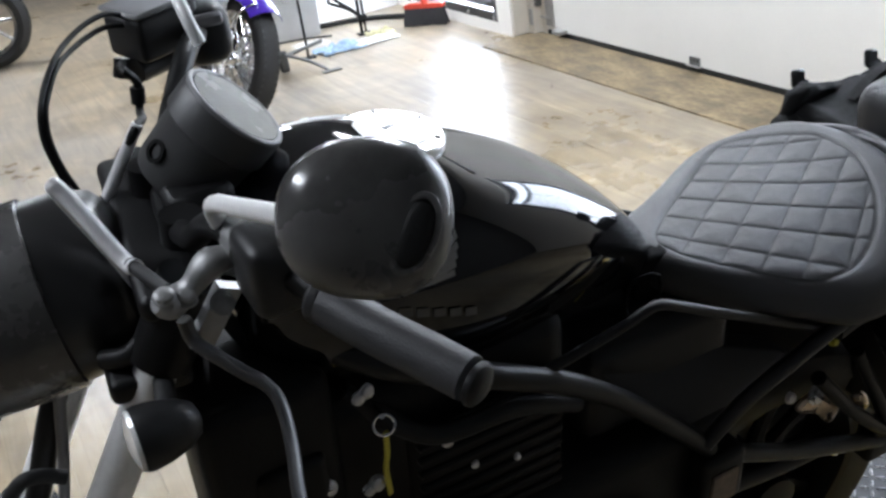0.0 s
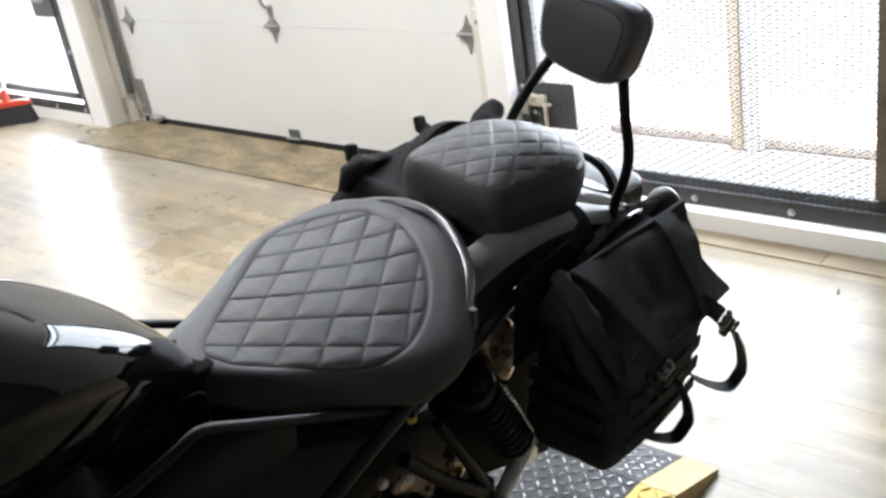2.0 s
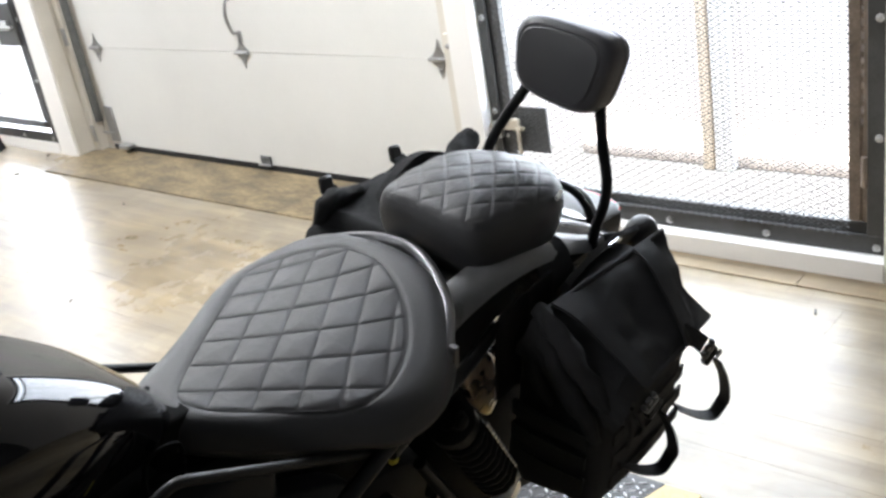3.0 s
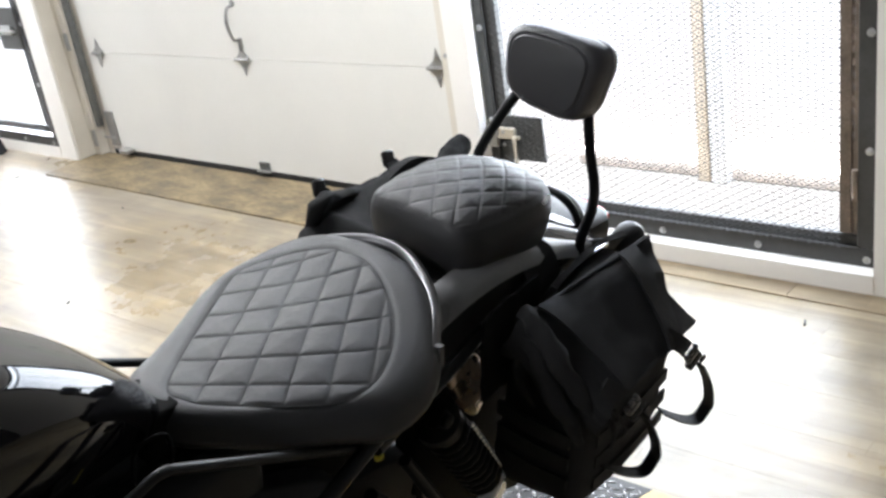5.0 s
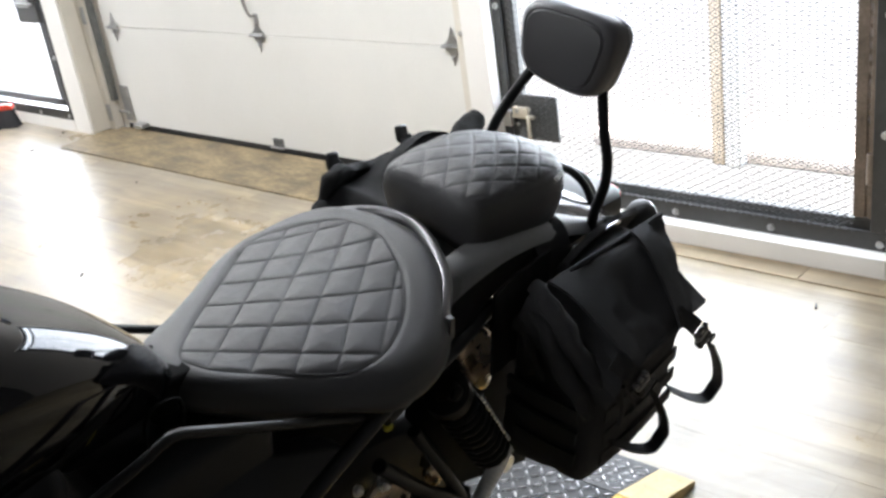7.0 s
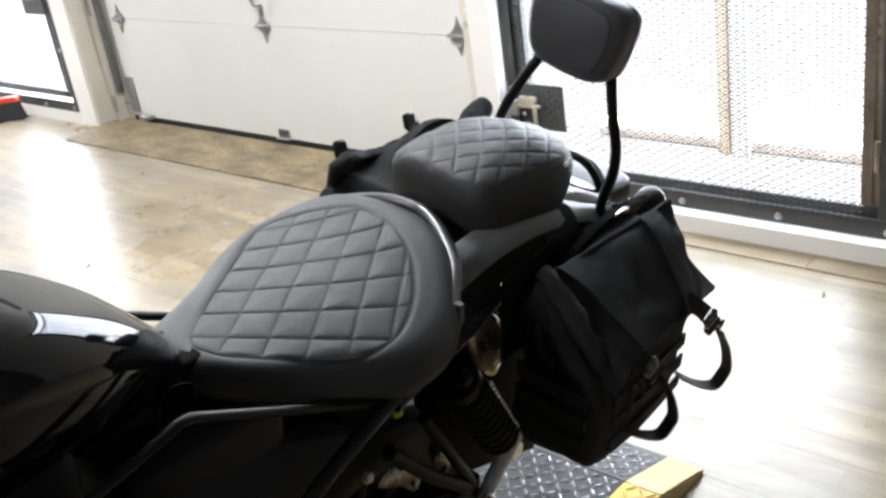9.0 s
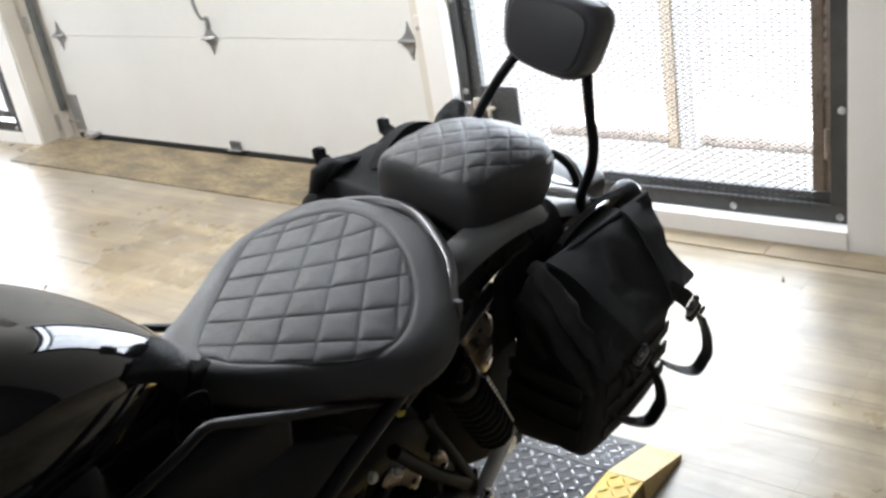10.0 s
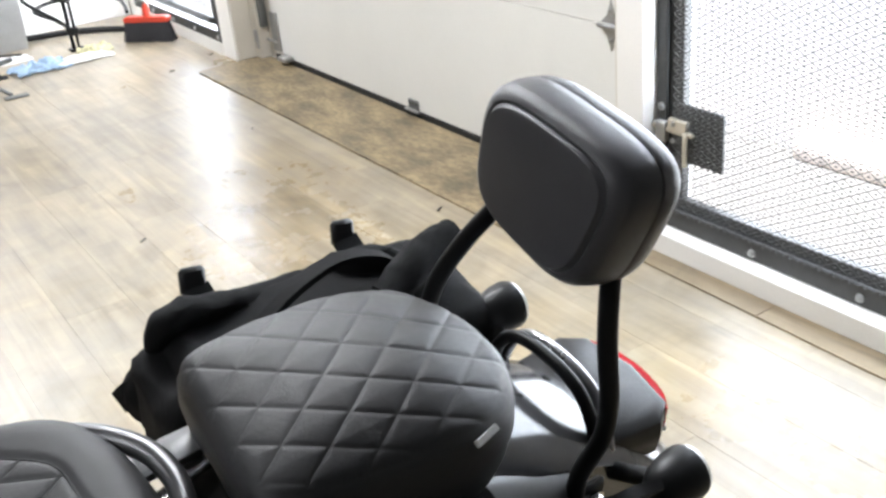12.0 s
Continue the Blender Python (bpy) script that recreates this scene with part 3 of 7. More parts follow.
def gate(name, y0, y1, zb, latch_y, hinge_y, label, w=0.05, gap=0.0, foot=0.056, low=0.047, gx=GX, wide=None):
    """A bolted steel surround with a hinged leaf of expanded mesh. y0 < y1 are the outer edges of the surround, zb its foot, gap the slit of daylight round the leaf."""
    gt = thing(name, label, "gate", kind="structure")
    ztop = 2.12
    w0 = wide or w
    x0, x1 = gx - 0.014, gx - 0.002
    sur = [((x0, y0, zb), (x1, y1, zb + foot)), ((x0, y0, zb + foot), (x1, y0 + w0, ztop)), ((x0, y1 - w, zb + foot), (x1, y1, ztop)), ((x0, y0 + w0, ztop - w), (x1, y1 - w, ztop))]
    for lo, hi in sur:
        part("surround_bar", box(lo, hi, 0.002), STEEL, gt, "dark painted flat steel surround")
    # bolts
    nb = max(2, round((y1 - y0 - 0.06) / 0.325))
    for k in range(nb + 1):
        yy = y0 + 0.036 + (y1 - y0 - 0.06) * k / nb
        part("bolt", bolt((x0, yy, zb + 0.022), (-1, 0, 0), 0.0095, 0.009), GALV, gt)
    for yy in (y0 + 0.017 + 0.5 * (w0 - w), y1 - 0.020):
        for k in range(1, 6):
            part("bolt", bolt((x0, yy, zb + 0.022 + 0.325 * k), (-1, 0, 0), 0.0095, 0.009), GALV, gt)
    # leaf
    li, lo_ = y0 + w0 + gap, y1 - w - gap
    lx0, lx1 = gx + 0.004, gx + 0.034
    hs = 1 if hinge_y > latch_y else -1
    leaf = part("leaf", box((lx0, li - 0.004, zb + low), (lx1, lo_ + 0.004, zb + low + 0.038), 0.003), STEEL, gt, "dark steel leaf filled with expanded mesh")
    part("leaf_bar", box((lx0, li, zb + low + 0.040), (lx1, li + (0.016 if hs < 0 else 0.024), ztop - 0.09), 0.003), RUST if hs < 0 else STEEL, leaf)
    part("leaf_bar", box((lx0, lo_ - 0.043, zb + low + 0.040), (lx1, lo_ + (0.014 if gap == 0 else 0.0), ztop - 0.09), 0.003), STEEL, leaf)
    part("leaf_bar", box((lx0, li + 0.034, ztop - 0.124), (lx1, lo_ - 0.044, ztop - 0.09), 0.003), STEEL, leaf)
    net = part("expanded_mesh", expanded_mesh(li + (0.048 if hs < 0 else 0.004), lo_ - 0.030, zb + low + 0.008, ztop - 0.10, lx0 - 0.026), STEEL, leaf, "diamond pattern expanded steel mesh", smooth=0)
    net["kind"] = "stuff"
    # hinges on the far stile
    for zz in (0.26, 1.05, 1.85):
        part("hinge", rod((gx - 0.012, hinge_y, zz), (gx - 0.012, hinge_y, zz + 0.09), 0.009), RUST, gt, "rusty barrel hinge")
    return gt, leaf, li, lo_


g1, leaf1, a1, b1 = gate("gate_1", 0.927, 2.275, 0.060, 2.20, 0.998, "steel security gate with expanded mesh, bolted surround", 0.036, 0.0, wide=0.064)
# second stile next to the hinge side with a slot of light between
part("stile", box((GX + 0.002, a1 + 0.023, 0.15), (GX + 0.032, a1 + 0.056, 2.02), 0.002), RUST, leaf1, "rusty inner stile")
part("stile_web", box((GX + 0.008, a1 + 0.0165, 0.15), (GX + 0.026, a1 + 0.0225, 0.43)), RUST, leaf1)
for k in range(46):
    part("slot_bar", box((GX + 0.008, a1 + 0.0165, 0.452 + 0.034 * k), (GX + 0.026, a1 + 0.0225, 0.466 + 0.034 * k)), RUST, leaf1)
# lock plate and latch
part("lock_plate", box((GX - 0.006, 2.045, 0.265), (GX + 0.002, 2.203, 0.425), 0.001), STEEL, leaf1, "dark steel lock plate under the mesh")
latch = part("latch", box((GX - 0.028, 2.155, 0.345), (GX - 0.008, 2.222, 0.385), 0.003), BEIGE, leaf1, "cream slide-bolt latch")
part("bolt_rod", rod((GX - 0.022, 2.135, 0.352), (GX - 0.022, 2.275, 0.352), 0.007), BEIGE, latch)
part("bolt_handle", tube([(GX - 0.024, 2.16, 0.352), (GX - 0.034, 2.150, 0.348), (GX - 0.036, 2.148, 0.30), (GX - 0.036, 2.148, 0.268)], 0.007), BEIGE, latch)
part("keeper", box((GX - 0.034, 2.225, 0.315), (GX - 0.014, 2.262, 0.372), 0.003), GALV, latch)
for zz in (0.326, 0.372):
    part("screw", bolt((GX - 0.028, 2.20, zz), (-1, 0, 0), 0.006, 0.006), GALV, latch)

g2, leaf2, a2, b2 = gate("gate_2", 5.248, 6.55, 0.064, 5.34, 6.47, "second steel security gate with expanded mesh, bolted surround", 0.036, 0.050, 0.052, 0.070, 2.912)
lp2 = part("lock_box", box((2.872, 5.262, 0.605), (2.890, 5.475, 0.828), 0.004), STEEL, leaf2, "black steel lock box")
part("latch", box((2.860, 5.32, 0.685), (2.871, 5.43, 0.735), 0.003), GALV, lp2)
part("bolt_rod", rod((2.860, 5.28, 0.705), (2.860, 5.45, 0.705), 0.008), GALV, lp2)


# ---- the black motorcycle: local x runs to its tail, y to its right side, z up; it leans on its side stand ----
BIKE = pose(1.32, 1.14, 0.06, 11.0, 0.0, 1.0)
bike = thing("motorcycle", "black cruiser motorcycle with quilted seats, leaning on its side stand", "motorcycle", BIKE)


def sm(a, b, x):
    t = min(1.0, max(0.0, (x - a) / (b - a)))
    return t * t * (3 - 2 * t)


def around(line, centre):
    """How far a closed line lies from its centre, for any angle."""
    cx, cy = centre
    polar = sorted((math.atan2(p[1] - cy, p[0] - cx), math.hypot(p[0] - cx, p[1] - cy)) for p in line)
    angles, reaches = [a for a, _ in polar], [r for _, r in polar]
    return lambda x, y: float(np.interp(math.atan2(y - cy, x - cx), angles, reaches, period=2 * math.pi))


class Cushion:
    """A star-shaped cushion with a domed top: sewn holds, for each of two families of gently curved seams, the terms 1, x, y, x2, xy, y2 of its count; the quilting ends at its own line. On the flanks the seams slide by slip for each metre that the top falls."""

    def __init__(self, outline, quilt, centre, top, drop, sewn, level, slip):
        self.centre, self.top, self.drop, self.sewn, self.level, self.slip = centre, top, drop, sewn, level, slip
        pts = smooth_line(outline, 40, True)
        self.outline = pts
        self.reach = around(pts, centre)
        self.quilt = [tuple(p) for p in smooth_line(quilt, 12, True)]
        self.quilt_reach = around(self.quilt, centre)

    def height(self, x, y):
        cx, cy = self.centre
        s = math.hypot(x - cx, y - cy) / self.reach(x, y)
        return self.top(x, y) - self.drop * s ** 2.5

    def plan(self, x, y, z):
        """The place of a point of the top in the seams' own plan."""
        fall = self.level - z
        return x - self.slip[0] * fall, y - self.slip[1] * fall

    def settle(self, xs, ys):
        """The point of the top that belongs to a place in the seams' plan."""
        x, y = xs, ys
        for _ in range(5):
            fall = self.level - self.height(x, y)
            x, y = xs + self.slip[0] * fall, ys + self.slip[1] * fall
        return x, y, self.height(x, y)

    def room(self, xs, ys):
        cx, cy = self.centre
        return self.quilt_reach(xs, ys) - math.hypot(xs - cx, ys - cy)

    def body(self, skirt, roll, na=840, nr=120, puff=0.0036):
        pts = self.outline
        seg = [0.0]
        for i in range(len(pts)):
            seg.append(seg[-1] + float(np.linalg.norm(pts[(i + 1) % len(pts)] - pts[i])))
        ev = []
        k = 0
        for i in range(na):
            d = seg[-1] * i / na
            while seg[k + 1] < d:
                k += 1
            t = (d - seg[k]) / (seg[k + 1] - seg[k])
            ev.append(pts[k] * (1 - t) + pts[(k + 1) % len(pts)] * t)
        cx, cy = self.centre
        rings = []
        for r in range(1, nr + 1):
            s = r / nr
            row = []
            for e in ev:
                dx, dy = e[0] - cx, e[1] - cy
                x, y = cx + s * dx, cy + s * dy
                edge = (1 - s) * math.hypot(dx, dy)
                z = self.top(x, y) - self.drop * s ** 2.5
                xs, ys = self.plan(x, y, z)
                seam = 1.0
                for c in self.sewn:
                    u = c[0] + c[1] * xs + c[2] * ys + c[3] * xs * xs + c[4] * xs * ys + c[5] * ys * ys
                    grow = math.hypot(c[1] + 2 * c[3] * xs + c[4] * ys, c[2] + c[4] * xs + 2 * c[5] * ys)
                    seam = min(seam, abs(u - round(u)) / grow)
                inside = self.room(xs, ys)
                if inside > 0:
                    h = puff * (0.45 * (1 - math.exp(-(seam / 0.0022) ** 1.5)) + 0.55 * (1 - math.exp(-(seam / 0.015) ** 1.6))) * (1 - math.exp(-(inside / 0.003) ** 1.5))
                else:
                    h = puff * 0.7 * (1 - math.exp(-(inside / 0.005) ** 2))
                if edge < roll:
                    t = 1 - edge / roll
                    z -= roll * 0.75 * (1 - math.sqrt(max(0.0, 1 - t * t)))
                row.append((x, y, z + h))
            rings.append(row)
        for depth, inset in skirt:
            row = []
            for e, last in zip(ev, rings[nr - 1]):
                dx, dy = e[0] - cx, e[1] - cy
                k2 = 1 - inset / math.hypot(dx, dy)
                row.append((cx + dx * k2, cy + dy * k2, last[2] - depth))
            rings.append(row)
        g = loft(rings, caps=False)
        n = len(g.v)
        g.v.append((cx, cy, self.top(cx, cy) + puff))
        g.f += [(j, (j + 1) % na, n) for j in range(na)]
        b = (len(rings) - 1) * na
        g.f.append(tuple(range(b + na - 1, b - 1, -1)))
        return g, ev

    def stitching(self, thick, rim=True):
        """The dark thread that lies in the seams, and in the line where the quilting ends."""
        cx, cy = self.centre
        g = G()
        for c in self.sewn:
            for level in range(-3, 14):
                run = []
                for i in range(240):
                    x = cx - 0.30 + 0.60 * i / 239
                    qa, qb, qc = c[5], c[2] + c[4] * x, c[0] + c[1] * x + c[3] * x * x - level
                    disc = qb * qb - 4 * qa * qc
                    y = 9.0 if disc < 0 else -2 * qc / (qb + math.copysign(math.sqrt(disc), qb))
                    if y < 8 and self.room(x, y) > 0:
                        run.append(self.settle(x, y))
                        continue
                    if len(run) > 1:
                        g.join(tube(run, thick, 6, 1))
                    run = []
                if len(run) > 1:
                    g.join(tube(run, thick, 6, 1))
        if rim:
            g.join(tube([self.settle(x, y) for x, y in self.quilt], thick * 1.1, 6, 1, True))
        return g


# rider's seat
seat_line = [(-0.600, 0.0), (-0.590, 0.042), (-0.545, 0.078), (-0.46, 0.120), (-0.375, 0.162), (-0.305, 0.178), (-0.235, 0.166), (-0.190, 0.135), (-0.168, 0.090), (-0.160, 0.035), (-0.165, -0.015), (-0.185, -0.066),
             (-0.222, -0.118), (-0.275, -0.163), (-0.335, -0.188), (-0.40, -0.186), (-0.455, -0.150), (-0.535, -0.098), (-0.588, -0.050)]
seat_quilt = [(-0.215, 0.093), (-0.203, 0.055), (-0.208, 0.010), (-0.253, -0.064), (-0.320, -0.130), (-0.394, -0.167), (-0.455, -0.157), (-0.518, -0.085), (-0.552, -0.030), (-0.543, 0.016), (-0.428, 0.091), (-0.337, 0.139), (-0.276, 0.131)]
SEAT_SEAMS = ((8.488, 15.413, -21.372, 4.407, -6.444, -5.705), (4.503, 0.107, 16.746, -15.326, 6.518, 13.12))


def seat_top(x, y):
    return 0.814 + 0.016 * sm(-0.50, -0.60, x) + 0.014 * sm(-0.30, -0.17, x) - (0.85 if y < 0 else 0.2) * y * y


SEAT = Cushion(seat_line, seat_quilt, (-0.37, -0.01), seat_top, 0.004, SEAT_SEAMS, 0.812, (0.85, 0.92))
g, seat_edge = SEAT.body([(0.006, -0.003), (0.016, -0.003), (0.026, 0.006), (0.031, 0.018)], 0.032, puff=0.0030)
seat = part("seat", g, LEATHER, bike, "dark grey-black leather solo seat with diamond quilting", smooth=80)
part("stitching", SEAT.stitching(0.0010), THREAD, seat, "dark sewn seam thread")
part("seat_pan", loft([[(-0.36 + (x + 0.36) * k, -0.01 + (y + 0.01) * k, seat_top(x, y) - d) for x, y in [e[:2] for e in seat_edge[::12]]] for d, k in ((0.050, 0.80), (0.066, 0.74))]), PLASTIC, seat)

# passenger seat
pass_line = [(-0.112, 0.03), (-0.108, 0.085), (-0.09, 0.107), (-0.03, 0.115), (0.048, 0.109), (0.10, 0.09), (0.126, 0.04), (0.130, -0.02), (0.115, -0.062), (0.08, -0.092), (0.03, -0.10), (-0.04, -0.094), (-0.095, -0.083), (-0.115, -0.06), (-0.116, -0.02)]
pass_quilt = [(0.007 + (x - 0.007) * 1.02, y * 1.02) for x, y in pass_line]
PILLION_SEAMS = ((1.436, 17.858, -23.732, 3.736, 7.88, 11.581), (2.322, 17.214, 20.626, 1.944, -0.928, -21.475))


def pass_top(x, y):
    return 0.878 - 0.010 * sm(0.02, 0.13, x) - (0.75 if y < 0 else 0.35) * y * y


PILLION = Cushion(pass_line, pass_quilt, (0.005, 0.005), pass_top, 0.022, PILLION_SEAMS, 0.867, (0.5, 0.6))
g, pass_edge = PILLION.body([(0.004, -0.002), (0.022, -0.003), (0.045, 0.001), (0.068, 0.008), (0.090, 0.018)], 0.016, 720, 90, 0.0023)
pillion = part("passenger_seat", g, LEATHER, bike, "small quilted leather passenger cushion", smooth=80)
part("label", box((-0.012, -0.0022, -0.0026), (0.012, 0.0022, 0.0026)).moved(Matrix.Translation((0.060, -0.0985, 0.8425)) @ Matrix.Rotation(radians(16), 4, "Z") @ Matrix.Rotation(radians(-50), 4, "X")), WHITE, pillion, "tiny white sewn label")

# satin hoop round the back of the rider's seat
hoop = [(-0.33, 0.178, 0.742), (-0.275, 0.180, 0.766), (-0.225, 0.150, 0.790), (-0.185, 0.115, 0.804), (-0.156, 0.078, 0.808), (-0.144, 0.042, 0.809), (-0.146, 0.002, 0.808), (-0.168, -0.045, 0.804), (-0.210, -0.102, 0.795), (-0.255, -0.138, 0.783), (-0.283, -0.155, 0.772), (-0.303, -0.158, 0.756), (-0.315, -0.138, 0.735)]
hoop_part = part("seat_rail", tube(hoop, 0.0098, 16, 6), SILVER, bike, "satin silver tubular rail behind the seat")
part("rail_tab", box((-0.271, -0.163, 0.756), (-0.262, -0.152, 0.788), 0.001), SILVER, hoop_part)
for yy in (-0.02, 0.09):
    part("rail_bolt", bolt((-0.098, yy, 0.765), (0, 0, 1), 0.007, 0.008), SATIN, hoop_part)

# back rest on two bent arms
PW, PH = 0.082, 0.067


def rrect(w, h, r, n=80):
    out = []
    for i in range(n):
        a = 2 * math.pi * i / n
        c, s = math.cos(a), math.sin(a)
        e = r
        k = (abs(c / w) ** e + abs(s / h) ** e) ** (-1 / e)
        out.append((k * c, k * s))
    return out


def pad_line():
    """The pad's outline: rounded above, cut flatter and aslant below."""
    return [(y, z if z > 0 else (0.87 - 0.10 * y / PW) * z) for y, z in rrect(PW, PH, 3.6)]


rings = []
for s in [i / 48 for i in range(1, 49)]:
    bulge = 0.005 * (1 - s * s)
    groove = -0.0030 * math.exp(-((s - 0.80) / 0.016) ** 2) + 0.0025 * sm(0.82, 0.78, s)
    edge = 0.020 * (1 - math.sqrt(max(0.0, 1 - (max(0.0, s - 0.78) / 0.22) ** 2)))
    rings.append([(-0.038 - bulge - groove + edge, y * s * (1 + 0.13 * z / PH), z * s) for y, z in pad_line()])
for xx, k in ((-0.012, 1.015), (-0.0015, 1.022), (0.0, 1.008), (0.0015, 1.022), (0.012, 1.02), (0.022, 0.985), (0.028, 0.93), (0.031, 0.80)):
    rings.append([(xx, y * k * (1 + 0.13 * z / PH), z * k) for y, z in pad_line()])
tilt = Matrix.Translation((0.190, -0.026, 0.985)) @ Matrix.Rotation(radians(10), 4, "Y") @ Matrix.Rotation(radians(3.5), 4, "X")
sissy = part("backrest", loft(rings).moved(tilt), LEATHERS, bike, "padded black vinyl back rest")
ARMS = {-1: [(0.16, -0.106, 0.70), (0.165, -0.102, 0.735), (0.180, -0.108, 0.78), (0.180, -0.109, 0.824), (0.181, -0.098, 0.87), (0.184, -0.089, 0.915), (0.195, -0.075, 0.965)],
        1: [(0.15, 0.110, 0.70), (0.143, 0.104, 0.76), (0.145, 0.090, 0.83), (0.158, 0.068, 0.885), (0.174, 0.045, 0.930), (0.195, 0.030, 0.965)]}
for s in (-1, 1):
    part("arm", tube(ARMS[s], 0.0085, 14), SATIN, sissy, "bent black steel arm")
    part("mount", box((0.09, 0.100 * s - 0.005, 0.672), (0.20, 0.100 * s + 0.005, 0.715), 0.004), SATIN, sissy)
    for xx in (0.105, 0.185):
        part("mount_bolt", bolt((xx, (0.105) * s, 0.695), (0, s, 0), 0.009, 0.01), CHROME, sissy)

# rear mudguard, wheel and tail
AX, AZ = 0.0, 0.323


def arc_skin(radius, a0, a1, width, drop, thick, n=40):
    rings = []
    for i in range(n + 1):
        a = radians(a0 + (a1 - a0) * i / n)
        row = []
        prof = [(-width, -drop), (-width, -0.012), (-width * 0.86, 0.0), (-width * 0.5, 0.010), (0, 0.013), (width * 0.5, 0.010), (width * 0.86, 0.0), (width, -0.012), (width, -drop),
                (width - thick, -drop), (width - thick, -0.014), (width * 0.8, -thick), (0, 0.013 - thick), (-width * 0.8, -thick), (-width + thick, -0.014), (-width + thick, -drop)]
        for y, h in prof:
            r = radius + h
            row.append((AX + r * math.sin(a), y, AZ + r * math.cos(a)))
        rings.append(row)
    return loft(rings)


fender = part("rear_mudguard", arc_skin(0.449, -32, 60, 0.086, 0.07, 0.004), GUARD, bike, "dark gloss rear mudguard")
for s in (-1, 1):
    flank = []
    for k in range(13):
        x = -0.22 + 0.40 * k / 12
        crown = 0.79 - 0.9 * max(0.0, x + 0.10) ** 2 - 1.2 * min(0.0, x + 0.10) ** 2
        flank.append([(x, y * s, crown + h) for y, h in ((0.060, 0.0), (0.078, 0.002), (0.096, -0.006), (0.106, -0.016), (0.109, -0.026), (0.104, -0.028), (0.098, -0.020), (0.086, -0.014), (0.060, -0.008))])
    part("strut", loft(flank), FLANK, fender, "grey satin side strut of the mudguard")
band = []
for k in range(17):
    a = -1.0 + 2.0 * k / 16
    band.append((0.218, 0.008 + 0.088 * math.sin(a * 1.35), 0.662 + 0.106 * (1 - abs(a) ** 2.8)))
part("mudguard_hoop", tube(band, 0.0068, 10, 3), SATIN, fender, "black hoop round the mudguard")
part("mudguard_hoop", tube([(x + 0.017, y, z - 0.006) for x, y, z in band], 0.0060, 10, 3), COLLAR, fender, "satin silver hoop round the mudguard")
tail_plan = [(0.235, 0.072), (0.30, 0.078), (0.325, 0.06), (0.335, 0.0), (0.325, -0.06), (0.30, -0.078), (0.235, -0.072)]
tail = part("tail_unit", loft([[(0.26 + (x - 0.26) * k, y * k, z) for x, y in tail_plan] for z, k in ((0.655, 0.86), (0.665, 0.98), (0.690, 1.0), (0.704, 0.97), (0.709, 0.88))]), PLASTIC, bike, "flat matt black tail light unit")
lens_line = [(0.318, 0.062, 0.688), (0.332, 0.04, 0.688), (0.3385, 0.0, 0.688), (0.332, -0.04, 0.688), (0.318, -0.062, 0.688)]
part("lens", strap(lens_line, 0.026, 0.007, 4, (0, 0, 1)), REDLENS, tail, "red tail light lens")
part("lens_rim", strap([(x + 0.003, y, z - 0.0165) for x, y, z in lens_line], 0.006, 0.008, 4, (0, 0, 1)), CLEARLENS, tail)
for yy in (-0.035, 0.045):
    part("bolt", bolt((0.265, yy, 0.708), (0, 0, 1), 0.0055, 0.007), SATIN, tail)
part("plate_bracket", box((0.30, -0.05, 0.50), (0.306, 0.05, 0.655), 0.002), PLASTIC, tail)


def indicator(parent, at, stalk_from, forward):
    x, y, z = at
    ind = part("indicator", lathe([(0.003, -0.034), (0.013, -0.031), (0.021, -0.019), (0.0255, -0.002), (0.027, 0.012), (0.026, 0.017)], at, (forward, 0, 0), 30), PLASTIC, parent, "round black indicator")
    part("lens", lathe([(0.0255, 0.0175), (0.024, 0.021), (0.012, 0.0245), (0.001, 0.0255)], at, (forward, 0, 0), 30), CLEARLENS, ind, "pale clear lens")
    part("stalk", rod(stalk_from, (x - forward * 0.008, y, z), 0.009), RUBBER, ind)
    return ind


indicator(bike, (0.262, 0.132, 0.722), (0.225, 0.075, 0.69), 1)
indicator(bike, (0.262, -0.132, 0.700), (0.225, -0.075, 0.685), 1)


